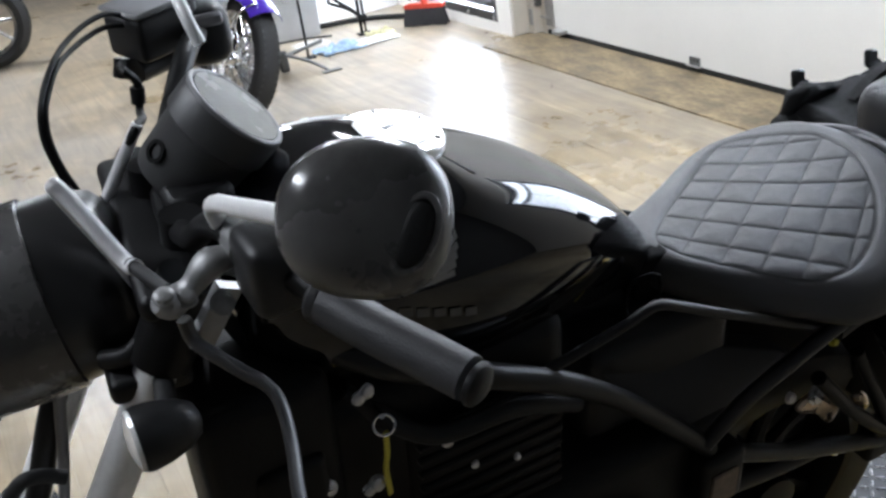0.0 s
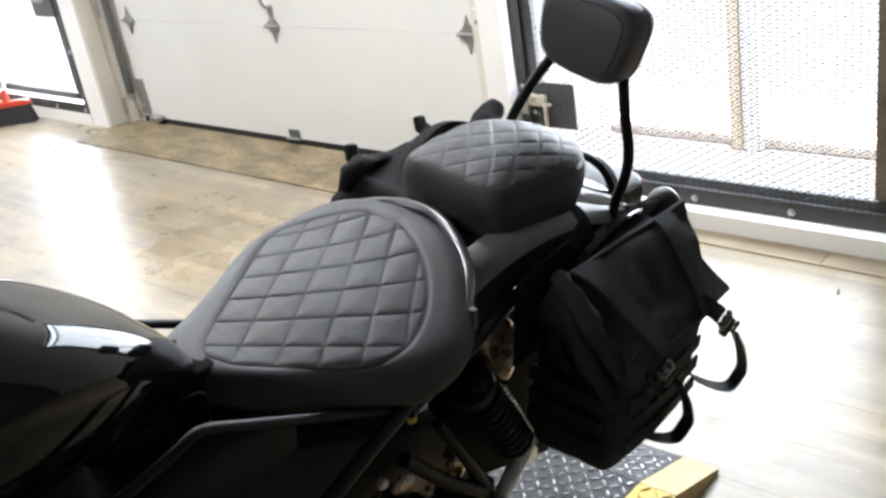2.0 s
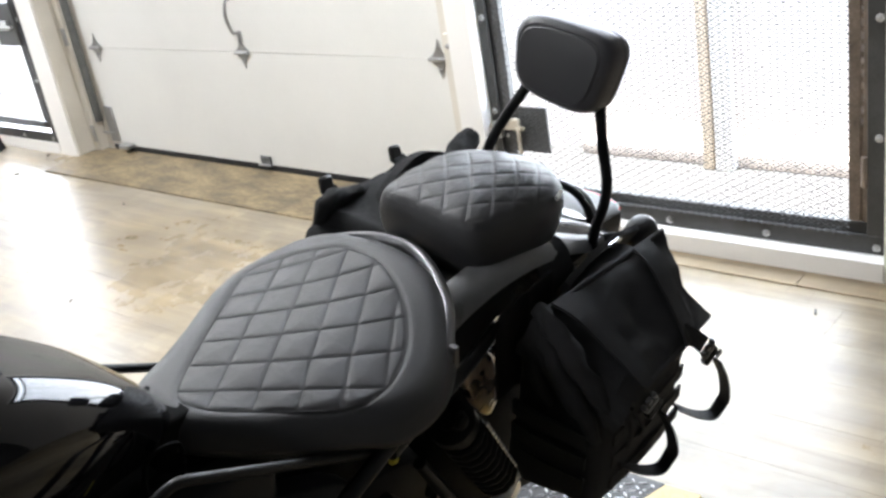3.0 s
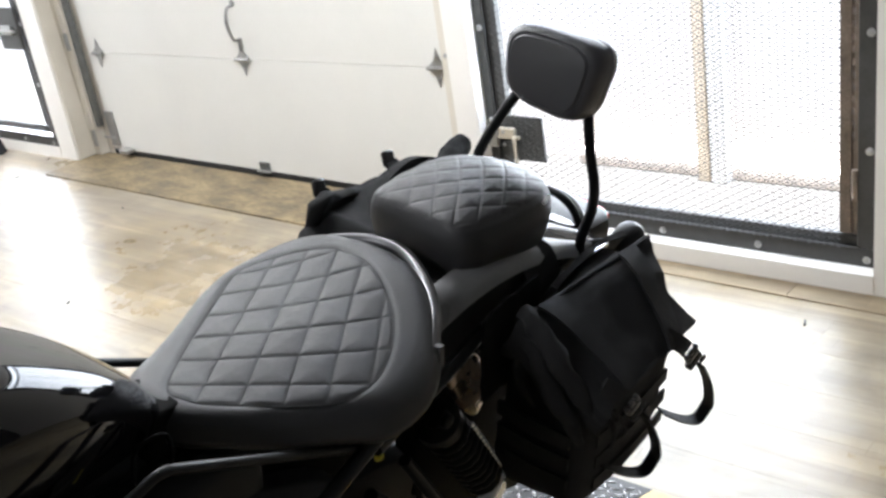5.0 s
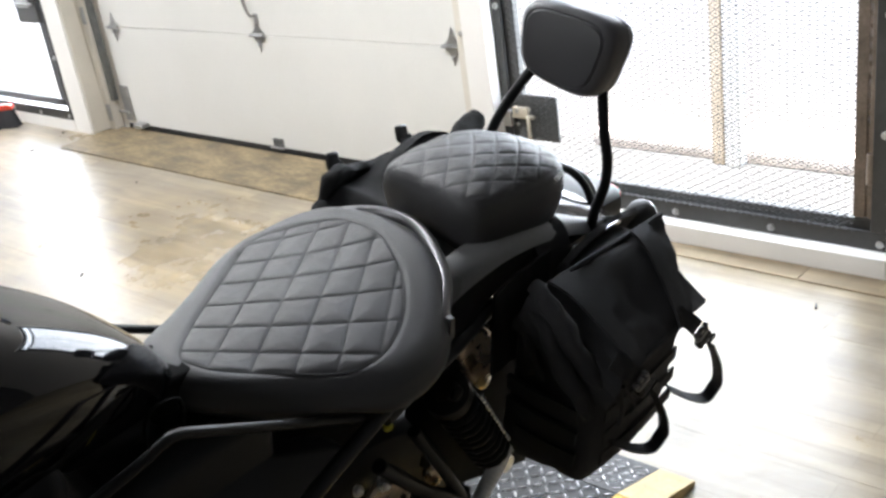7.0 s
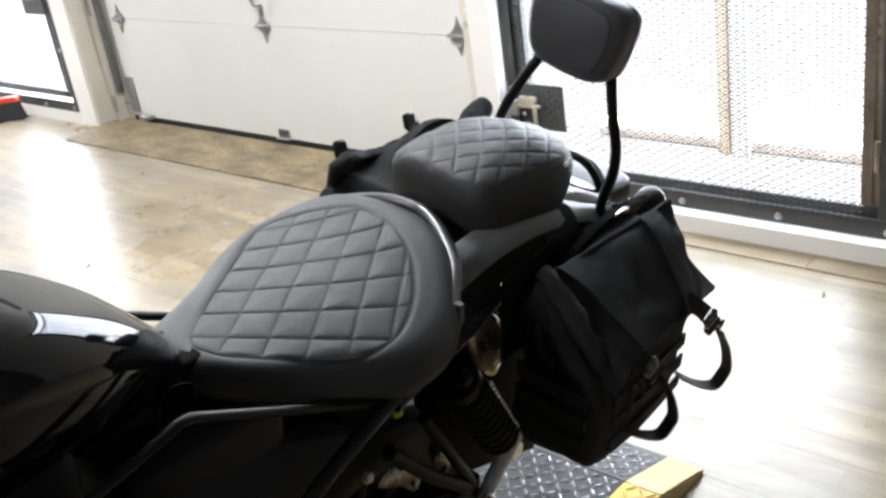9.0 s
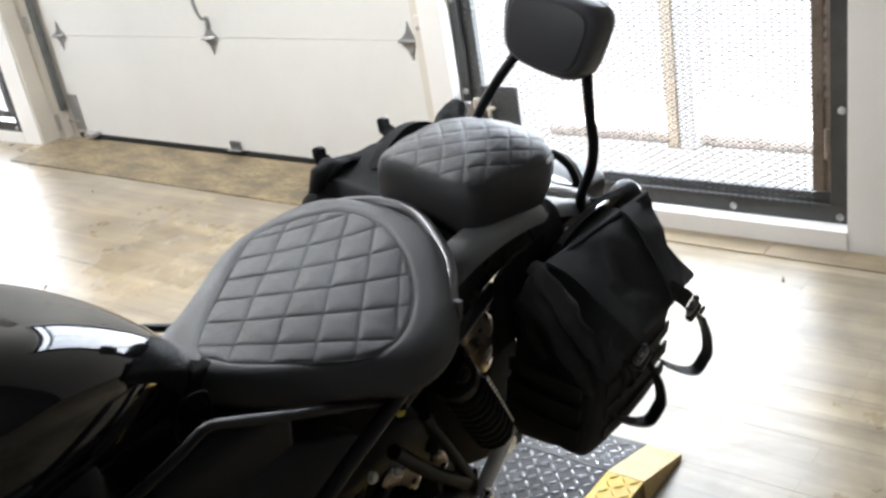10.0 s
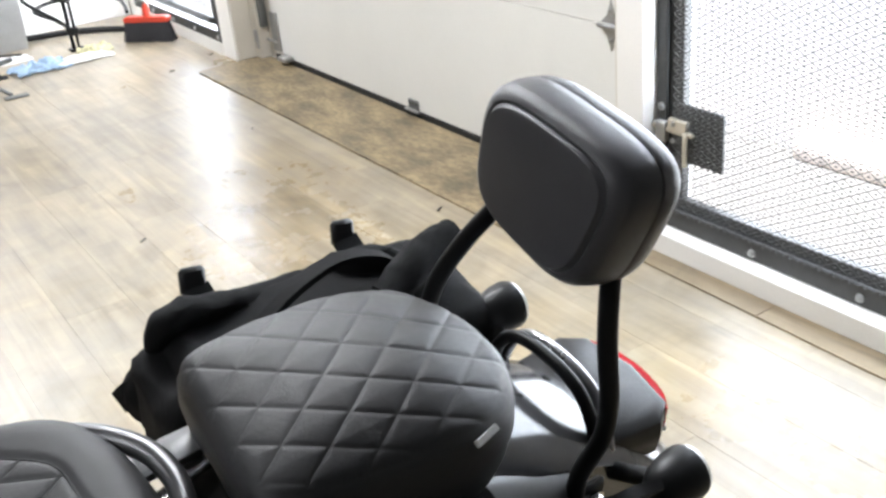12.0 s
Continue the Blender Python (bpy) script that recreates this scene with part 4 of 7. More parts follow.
def road_wheel(parent, name, cx, cz, radius, width, spokes, label):
    w = part(name, G().join(loft([[(cx + (radius - 0.055 + d) * math.cos(2 * math.pi * j / 56), y, cz + (radius - 0.055 + d) * math.sin(2 * math.pi * j / 56)) for j in range(56)]
                                  for y, d in ((-width * 0.42, -0.02), (-width * 0.5, 0.015), (-width * 0.42, 0.042), (-width * 0.22, 0.053), (0, 0.055), (width * 0.22, 0.053), (width * 0.42, 0.042), (width * 0.5, 0.015), (width * 0.42, -0.02))], caps=False)), TYRE, parent, label)
    rr = radius - 0.073
    part("rim", loft([[(cx + (rr + d) * math.cos(2 * math.pi * j / 56), y, cz + (rr + d) * math.sin(2 * math.pi * j / 56)) for j in range(56)]
                      for y, d in ((-width * 0.42, 0.0), (-width * 0.40, -0.015), (-width * 0.2, -0.022), (width * 0.2, -0.022), (width * 0.40, -0.015), (width * 0.42, 0.0))], caps=False), SATIN, w, "black cast rim")
    part("hub", lathe([(0.02, -0.075), (0.045, -0.07), (0.05, 0.0), (0.045, 0.07), (0.02, 0.075)], (cx, 0, cz), (0, 1, 0), 24), SATIN, w)
    for k in range(spokes):
        a = 2 * math.pi * k / spokes
        part("spoke", tube([(cx + 0.04 * math.cos(a), 0, cz + 0.04 * math.sin(a)), (cx + rr * 0.55 * math.cos(a + 0.06), 0, cz + rr * 0.55 * math.sin(a + 0.06)), (cx + (rr - 0.01) * math.cos(a), 0, cz + (rr - 0.01) * math.sin(a))], [0.017, 0.012, 0.017], 8, 3), SATIN, w)
    return w


road_wheel(bike, "rear_wheel", -0.34, 0.275, 0.275, 0.115, 10, "rear wheel with black cast rim")
part("brake_disc", lathe([(0.03, 0.0), (0.205, 0.0), (0.205, 0.005), (0.03, 0.005)], (-0.34, 0.052, 0.275), (0, 1, 0), 40), RUBBER, bike.children[-1], "dark brake disc")
road_wheel(bike, "front_wheel", -1.50, 0.320, 0.320, 0.13, 10, "front wheel with black cast rim")

# an added black sheet hides the bright floor in the shaded gap here
gap_line = [(-0.20, 0.64), (-0.04, 0.64), (0.05, 0.50), (0.10, 0.32), (0.085, 0.245), (-0.10, 0.325), (-0.20, 0.43)]
part("inner_guard", loft([[(0.0 + x * k, y, 0.46 + (z - 0.46) * k) for x, z in gap_line] for y, k in ((-0.062, 0.94), (-0.056, 1.0), (-0.022, 1.0), (-0.018, 0.96))]), SHADEBLACK, bike, "black sheet added to fill the dark gap behind the shock absorber")

# swing arm, shocks, foot rest brackets
for s in (-1, 1):
    arm = part("swing_arm", tube([(-0.56, 0.105 * s, 0.455), (-0.40, 0.105 * s, 0.425), (-0.28, 0.105 * s, 0.415)], [0.020, 0.017, 0.015], 14), SATIN, bike)
    part("axle_nut", bolt((-0.34, 0.062 * s, 0.275), (0, s, 0), 0.012, 0.014), DARKMETAL, arm)
    part("axle_bolt", bolt((-0.30, 0.120 * s, 0.418), (0, s, 0), 0.007, 0.012), CHROME, arm)
    shock = part("shock_absorber", rod((-0.245, 0.132 * s, 0.648), (-0.105, 0.132 * s, 0.425), 0.017), SATIN, bike, "black coil spring shock absorber")
    coil = []
    for k in range(12 * 9 + 1):
        t = k / (12 * 9)
        a = 2 * math.pi * k / 12
        d = Vector((0.14, 0, -0.223)).normalized()
        e1, e2 = Vector((0, 1, 0)), d.cross(Vector((0, 1, 0)))
        p = Vector((-0.222, 0.132 * s, 0.612)).lerp(Vector((-0.128, 0.132 * s, 0.462)), t) + e1 * (0.029 * math.cos(a)) + e2 * (0.029 * math.sin(a))
        coil.append(tuple(p))
    part("spring", tube(coil, 0.0055, 8, 1), SATIN, shock)
    part("cap", lathe([(0.012, 0), (0.034, 0.004), (0.034, 0.022), (0.02, 0.03)], (-0.228, 0.132 * s, 0.620), (-0.53, 0, 0.85), 20), SATIN, shock)
    part("eye", rod((-0.105, 0.112 * s, 0.425), (-0.105, 0.150 * s, 0.425), 0.015), CHROME, shock)
    part("top_bolt", bolt((-0.248, 0.150 * s, 0.655), (0, s, 0), 0.011, 0.012), DARKMETAL, shock)
    br = part("footrest_bracket", tube([(-0.375, 0.132 * s, 0.60), (-0.30, 0.140 * s, 0.51), (-0.225, 0.146 * s, 0.437)], 0.011, 10), SATIN, bike, "black tubular foot rest bracket")
    part("brace", tube([(-0.307, 0.132 * s, 0.614), (-0.26, 0.140 * s, 0.525), (-0.215, 0.146 * s, 0.437)], 0.009, 10), SATIN, br)
    part("knuckle", box((-0.245, 0.135 * s - 0.012, 0.375), (-0.190, 0.135 * s + 0.022, 0.440), 0.008), DARKMETAL, br)
    part("knuckle_bolt", bolt((-0.198, 0.160 * s, 0.398), (0, s, 0), 0.011, 0.014), CHROME, br)
    peg = part("passenger_footrest", tube([(-0.196, 0.150 * s, 0.388), (-0.150, 0.149 * s, 0.428), (-0.104, 0.148 * s, 0.467)], [0.0105, 0.0122, 0.0105], 12), FORKTUBE, bike, "folded alloy passenger foot rest")
    for k in range(14):
        t = k / 13
        part("ridge", ring((-0.190 + 0.080 * t, 0.150 * s - 0.002 * s * t, 0.3932 + 0.0690 * t), (0.76, 0, 0.65), 0.0120, 0.0012, 12, 6), FORKTUBE, peg)

# bright pieces behind the shock absorber, added; the tan reflection is in their colour
plate = part("link_plate", domed_plate([(-0.172, 0.650), (-0.140, 0.668), (-0.112, 0.664), (-0.086, 0.628), (-0.078, 0.590), (-0.090, 0.560), (-0.110, 0.548), (-0.146, 0.590)], -0.098, 0.006), TANGLEAM, bike, "added polished plate, tan as the floor's reflection")
part("link_rod", rod((-0.140, -0.088, 0.592), (-0.080, -0.088, 0.646), 0.0065), CHROME, plate, "bright steel link rod")
part("rod_end", ball((-0.076, -0.088, 0.650), (0.010, 0.009, 0.010)), SATIN, plate)
part("brace", tube([(-0.150, -0.094, 0.575), (-0.104, -0.094, 0.584), (-0.050, -0.092, 0.622)], 0.006, 10), SATIN, plate)
for k in range(12):
    t = k / 11
    part("bead", ball((-0.200 + 0.072 * t, -0.163, 0.622 - 0.122 * t), (0.0034, 0.0034, 0.0052), 2.0, 8, 10), CHROME, plate)
for line in ([(-0.362, 0.505), (-0.345, 0.524), (-0.306, 0.516), (-0.272, 0.470), (-0.290, 0.446), (-0.320, 0.480)], [(-0.245, 0.474), (-0.220, 0.470), (-0.208, 0.440), (-0.226, 0.434)]):
    part("bracket_plate", domed_plate(line, -0.098, 0.005), TANGLEAM, bike, "small tan polished bracket")
part("plug", bolt((-0.345, -0.118, 0.640), (0.2, -1, 0.3), 0.006, 0.008), TAGYELLOW, bike, "small yellow plug")

# frame tubes
frame_part = part("frame", tube([(-1.02, 0, 0.90), (-0.80, 0, 0.82), (-0.60, 0, 0.755), (-0.30, 0, 0.72), (-0.18, 0, 0.70)], [0.03, 0.03, 0.024, 0.02, 0.02], 14), FRAME, bike, "black tubular steel frame")
for s in (-1, 1):
    part("tube", tube([(-1.05, 0.08 * s, 0.94), (-0.99, 0.13 * s, 0.912), (-0.89, 0.14 * s, 0.858), (-0.80, 0.14 * s, 0.805), (-0.726, 0.14 * s, 0.748), (-0.652, 0.14 * s, 0.674), (-0.568, 0.14 * s, 0.582)], [0.014, 0.0145, 0.0145, 0.014, 0.0125, 0.0125, 0.0125], 14), FRAME, frame_part)
    part("tube", tube([(-0.545, 0.14 * s, 0.555), (-0.50, 0.14 * s, 0.535), (-0.41, 0.138 * s, 0.488), (-0.275, 0.138 * s, 0.432), (-0.22, 0.138 * s, 0.41)], 0.0125, 14), FRAME, frame_part)
    bar_c = [(-0.384, 0.156 * s, 0.717), (-0.413, 0.154 * s, 0.702), (-0.522, 0.150 * s, 0.652), (-0.583, 0.146 * s, 0.600)]
    part("tube", tube(bar_c, 0.0105, 12), LEVERGREY, frame_part, "worn dark grey tube")
    part("tube", tube([(-0.845, 0.134 * s, 0.816), (-0.777, 0.138 * s, 0.831), (-0.715, 0.140 * s, 0.844), (-0.690, 0.140 * s, 0.8505), (-0.676, 0.140 * s, 0.8530), (-0.662, 0.140 * s, 0.8495), (-0.639, 0.140 * s, 0.837), (-0.56, 0.140 * s, 0.792), (-0.47, 0.141 * s, 0.742), (-0.388, 0.146 * s, 0.698)], 0.0060, 12, 6), FRAME, frame_part)
    part("tube", tube([(-0.38, 0.148 * s, 0.690), (-0.30, 0.135 * s, 0.690), (-0.20, 0.12 * s, 0.690), (-0.10, 0.105 * s, 0.70)], 0.010, 10), FRAME, frame_part)
    part("node_block", box((-0.590, 0.140 * s - 0.022, 0.49), (-0.520, 0.140 * s + 0.022, 0.578), 0.010), DARKMETAL, frame_part)
    part("block_recess", box((-0.578, 0.163 * s - 0.003, 0.50), (-0.535, 0.163 * s + 0.003, 0.552), 0.002), RUST, frame_part)
    cover = [(-0.715, 0.080, 0.742), (-0.60, 0.066, 0.722), (-0.43, 0.102, 0.655), (-0.405, 0.108, 0.635), (-0.48, 0.112, 0.590), (-0.545, 0.115, 0.570), (-0.64, 0.105, 0.655)]
    rows = [[(x, (y + d) * s, z) for x, y, z in cover] for d in (-0.03, 0.0, 0.004)] + [[(-0.555 + (x + 0.555) * 0.94, (y + 0.008) * s, 0.660 + (z - 0.660) * 0.94) for x, y, z in cover]]
    part("side_cover", loft(rows), COVER, bike, "matt black plastic side cover")

part("battery_box", box((-0.60, -0.062, 0.58), (-0.16, 0.062, 0.762), 0.012), SHADEBLACK, bike, "matt black box under the seat")

# fuel tank
ST = [(-1.096, 0.992, 0.925, 0.050, 0.952, 0.03), (-1.082, 1.046, 0.890, 0.088, 0.950, 0.05), (-1.038, 1.079, 0.865, 0.120, 0.950, 0.075), (-0.965, 1.084, 0.855, 0.136, 0.950, 0.09), (-0.890, 1.064, 0.850, 0.138, 0.948, 0.10),
      (-0.82, 1.031, 0.842, 0.130, 0.942, 0.095), (-0.74, 0.990, 0.832, 0.108, 0.918, 0.08), (-0.67, 0.938, 0.818, 0.078, 0.884, 0.06), (-0.62, 0.884, 0.803, 0.052, 0.848, 0.04), (-0.592, 0.845, 0.800, 0.030, 0.822, 0.022)]
TANK = smooth_line(ST, 8)


def tank_row(st, nu=28):
    x, zt, zb, w, zc, wb = st
    up = []
    for i in range(nu + 1):
        a = math.pi / 2 * i / nu
        up.append((w * math.cos(a) ** (2 / 2.7) if i < nu else 0.0, zc + (zt - zc) * math.sin(a) ** (2 / 2.5)))
    low = [(wb, zb), (wb + (w - wb) * 0.45, zb + (zc - zb) * 0.30), (wb + (w - wb) * 0.84, zb + (zc - zb) * 0.70)]
    right = low + up
    return [(x, y, z) for y, z in right] + [(x, -y, z) for y, z in reversed(right[:-1])]


tank = part("fuel_tank", loft([tank_row(s) for s in TANK]), GLOSS, bike, "glossy black fuel tank", smooth=60)


def tank_at(x, z):
    """Half width of the tank at x and height z."""
    st = min(TANK, key=lambda s: abs(s[0] - x))
    best = min(tank_row(st, 60)[:64], key=lambda p: abs(p[2] - z) + (0.5 if p[2] < st[4] - 0.05 else 0))
    return best[1]


for s in (-1,):
    for k in range(5):
        f = k / 4
        xa, xb = -0.965 + 0.008 * f, -0.902 - 0.011 * f
        za, zb = 0.991 - 0.003 * f, 1.022 - 0.0078 * k
        rowa, rowb = [], []
        for j in range(7):
            t = j / 6
            x = xa + (xb - xa) * t
            z = za + (zb - za) * t ** 1.2
            h = 0.0008 + 0.0024 * t
            rowa.append((x, s * (tank_at(x, z + h) + 0.0012), z + h))
            rowb.append((x, s * (tank_at(x, z - h) + 0.0012), z - h))
        gg = G().add(rowa + rowb, [(j, j + 1, 8 + j, 7 + j) for j in range(6)])
        part("emblem_bar", gg, DECAL, tank, "pale grey emblem bar")
    for k in range(5):
        x, z = -0.972 + 0.0165 * k, 0.9735 - 0.0062 * k
        gg = G().add([(x, s * (tank_at(x, z) + 0.0015), z), (x + 0.012, s * (tank_at(x + 0.012, z) + 0.0015), z - 0.003), (x + 0.012, s * (tank_at(x + 0.012, z - 0.009) + 0.0015), z - 0.012), (x, s * (tank_at(x, z - 0.009) + 0.0015), z - 0.009)], [(0, 1, 2, 3)])
        part("mark_bar", gg, MARK, tank)
CAPM = Matrix.Translation((-0.902, 0.005, 1.0655)) @ Matrix.Rotation(radians(8), 4, "Y") @ Matrix.Diagonal((0.96, 0.96, 1.0, 1.0))
cap = part("filler_cap", lathe([(0.057, -0.008), (0.057, 0.001), (0.054, 0.0045), (0.043, 0.005), (0.041, 0.0035), (0.039, 0.0075), (0.02, 0.0100), (0.001, 0.0105)], (0, 0, 0), (0, 0, 1), 48).moved(CAPM), CAPALU, tank, "bright metal filler cap")
part("key_slot", box((-0.012, -0.004, 0.0095), (0.006, 0.004, 0.0115), 0.001).moved(CAPM @ Matrix.Rotation(radians(25), 4, "Z")), SATIN, cap)
for k in range(6):
    a = 2 * math.pi * k / 6 + 0.4
    part("cap_screw", bolt(tuple(CAPM @ Vector((0.0490 * math.cos(a), 0.0490 * math.sin(a), 0.004))), (0, 0, 1), 0.0032, 0.003), ALU, cap)
for dx, dy in ((-0.985, -0.055), (-1.000, -0.028), (-1.006, 0.004), (-1.000, 0.036)):
    part("front_bolt", bolt((dx, dy, 1.078 - 1.2 * dy * dy), (-0.1, 0, 1), 0.005, 0.006), CHROME, tank)
# tank's rear mount and the wiring under the seat nose
part("rear_mount", box((-0.62, -0.04, 0.765), (-0.565, 0.04, 0.825), 0.008), SHADEBLACK, tank)
wire = part("wire_clip", tube([(-0.655, -0.075, 0.835), (-0.665, -0.082, 0.80), (-0.63, -0.088, 0.795), (-0.62, -0.08, 0.835)], 0.0024, 8, 4, True), SHADEBLACK, bike, "small black wire loop")
part("wire", tube([(-0.70, -0.085, 0.79), (-0.68, -0.09, 0.797)], 0.0009, 8), TAGYELLOW, wire, "short yellow wire")

# engine
engine = part("engine", box((-0.98, -0.13, 0.30), (-0.50, 0.13, 0.62), 0.03), DARKMETAL, bike, "dark engine with finned cylinder")
for k in range(9):
    part("fin", box((-0.96, -0.125, 0.63 + 0.02 * k), (-0.78, 0.125, 0.640 + 0.02 * k), 0.003), DARKMETAL, engine)
part("cylinder_head", box((-0.97, -0.12, 0.62), (-0.77, 0.12, 0.80), 0.02), DARKMETAL, engine)
part("side_case", lathe([(0.02, 0.032), (0.085, 0.03), (0.10, 0.018), (0.10, 0.0)], (-0.72, -0.13, 0.45), (0, -1, 0), 32), SATIN, engine, "round black engine cover")
part("side_case", lathe([(0.02, 0.03), (0.06, 0.028), (0.075, 0.015), (0.075, 0.0)], (-0.88, -0.13, 0.43), (0, -1, 0), 32), SATIN, engine)
part("air_box", box((-0.72, -0.09, 0.62), (-0.50, 0.09, 0.76), 0.02), PLASTIC, engine)
for x, y, z, r in ((-0.922, -0.132, 0.789, 0.011), (-0.931, -0.132, 0.782, 0.009), (-1.012, -0.132, 0.891, 0.010), (-1.021, -0.132, 0.886, 0.009), (-1.013, -0.132, 0.768, 0.012), (-1.022, -0.132, 0.763, 0.009), (-0.900, -0.132, 0.731, 0.006), (-0.847, -0.132, 0.714, 0.006), (-1.062, -0.132, 0.789, 0.011), (-0.385, -0.10, 0.545, 0.012), (-0.335, -0.10, 0.525, 0.018)):
    part("engine_bolt", bolt((x, y, z), (0.1, -1, 0.3), r * 0.62, r * 0.62), ALU, engine)
part("hose", tube([(-1.02, -0.09, 0.86), (-0.95, -0.13, 0.80), (-0.85, -0.135, 0.79), (-0.76, -0.12, 0.74)], 0.011, 10), RUBBER, engine)
part("hose", tube([(-1.05, -0.10, 0.70), (-0.98, -0.14, 0.68), (-0.88, -0.14, 0.66)], 0.009, 10), RUBBER, engine)
part("radiator", box((-1.13, -0.14, 0.42), (-1.06, 0.14, 0.84), 0.01), DARKMETAL, engine)
part("radiator_shroud", box((-1.172, -0.13, 0.42), (-1.04, -0.02, 0.925), 0.02), DARKMETAL, engine)
part("head_cover", box((-1.06, -0.11, 0.64), (-0.76, 0.11, 0.865), 0.03), DARKMETAL, engine)
part("sprocket_cover", ball((-0.60, -0.125, 0.40), (0.09, 0.03, 0.08), 2.6), SATIN, engine)
part("footrest", tube([(-0.80, -0.14, 0.33), (-0.80, -0.30, 0.335)], [0.012, 0.018], 12, 2), RUBBER, engine)
part("silencer", tube([(-0.55, 0.16, 0.30), (-0.2, 0.19, 0.33), (0.28, 0.20, 0.36)], [0.03, 0.05, 0.055], 20), SATIN, bike, "black silencer")
part("side_stand", tube([(-0.62, -0.14, 0.30), (-0.60, -0.22, 0.16), (-0.585, -0.272, 0.062)], [0.013, 0.012, 0.011], 10), SATIN, bike, "black side stand, folded out")

# fork, head lamp, indicators
FD = Vector((-0.36, 0, -0.66)).normalized()
for s in (-1, 1):
    top = Vector((-1.133, 0.108 * s, 1.05))
    fk = part("fork_leg", rod(top + FD * 0.075, top + FD * 0.45, 0.0190, 24), FORKTUBE, bike, "bright alloy fork tube")
    part("clamp", rod(top - FD * 0.01, top + FD * 0.075, 0.027, 24), SATIN, fk, "black fork clamp")
    part("slider", rod(top + FD * 0.45, Vector((-1.50, 0.108 * s, 0.320)), 0.029, 24), SATIN, fk)
    part("boot", lathe([(0.034, 0), (0.036, 0.01), (0.031, 0.03), (0.036, 0.045), (0.031, 0.06)], tuple(top + FD * 0.43), tuple(FD), 20), RUBBER, fk)
yoke = part("yoke", box((-1.175, -0.13, 1.035), (-1.105, 0.13, 1.060), 0.01), SATIN, bike, "black fork yoke")
part("yoke_plate", box((-1.215, -0.12, 0.955), (-1.145, 0.12, 0.98), 0.008), SATIN, yoke)
part("steering_head", rod((-1.10, 0, 1.05), (-1.17, 0, 0.90), 0.03), SATIN, yoke)
HD = Vector((-0.985, 0.0, -0.12)).normalized()
HC = Vector((-1.274, 0.012, 0.995))
lampbody = part("head_lamp", lathe([(0.02, -0.115), (0.055, -0.110), (0.076, -0.096), (0.085, -0.072), (0.0865, -0.036)], tuple(HC), tuple(HD), 48), LAMPBLACK, bike, "round black head lamp")
part("collar", lathe([(0.0866, -0.037), (0.0900, -0.035), (0.0905, 0.0), (0.0880, 0.044)], tuple(HC), tuple(HD), 48), SHELL, lampbody, "satin dark lamp collar")
part("rim", lathe([(0.0865, 0.0455), (0.090, 0.047), (0.090, 0.066), (0.081, 0.070)], tuple(HC), tuple(HD), 48), CHROME, lampbody, "chrome lamp rim")
part("glass", lathe([(0.081, 0.060), (0.06, 0.071), (0.001, 0.078)], tuple(HC), tuple(HD), 48), CLEARLENS, lampbody, "clear lamp glass")
part("bracket", tube([(-1.16, -0.10, 1.02), (-1.19, -0.105, 0.997), (-1.212, -0.090, 0.987)], 0.009, 10), SATIN, lampbody)
indicator(bike, (-1.205, -0.180, 0.980), (-1.18, -0.10, 0.975), -1)
indicator(bike, (-1.195, 0.185, 0.965), (-1.18, 0.10, 0.975), -1)

# instrument
GA = Vector((0.666, -0.198, 0.72)).normalized()
GC = Vector((-1.044, 0.020, 1.131))
GV = (Vector((-0.30, -0.87, 0.40)) - GA * Vector((-0.30, -0.87, 0.40)).dot(GA)).normalized()
GS = GA.cross(GV)
if GS.x > 0:
    GS = -GS
dial = part("instrument", lathe([(0.030, -0.096), (0.0415, -0.092), (0.0445, -0.086), (0.0475, -0.034), (0.0485, -0.032), (0.0510, -0.030), (0.0515, -0.003), (0.050, 0.001), (0.046, 0.002), (0.044, -0.002)], tuple(GC), tuple(GA), 48), POD, bike, "round black instrument pod")
part("display", lathe([(0.0445, -0.001), (0.0445, 0.0026), (0.03, 0.0031), (0.001, 0.0034)], tuple(GC), tuple(GA), 48), GAUGEGLASS, dial, "dark liquid-crystal display behind glass")
part("bezel", ring(tuple(GC), tuple(GA), 0.0478, 0.0032, 60, 10), GREYPLASTIC, dial, "grey bezel")
part("side_screw", lathe([(0.011, -0.004), (0.011, 0.003), (0.007, 0.003), (0.006, -0.002), (0.001, -0.002)], tuple(GC - GA * 0.065 + (GV * 0.765 + GS * 0.644) * 0.0450), tuple(GV * 0.765 + GS * 0.644), 20), SHADEBLACK, dial, "recessed rubber plug")
part("bracket", box((-1.13, -0.03, 1.055), (-1.07, 0.03, 1.085), 0.006), SATIN, dial)

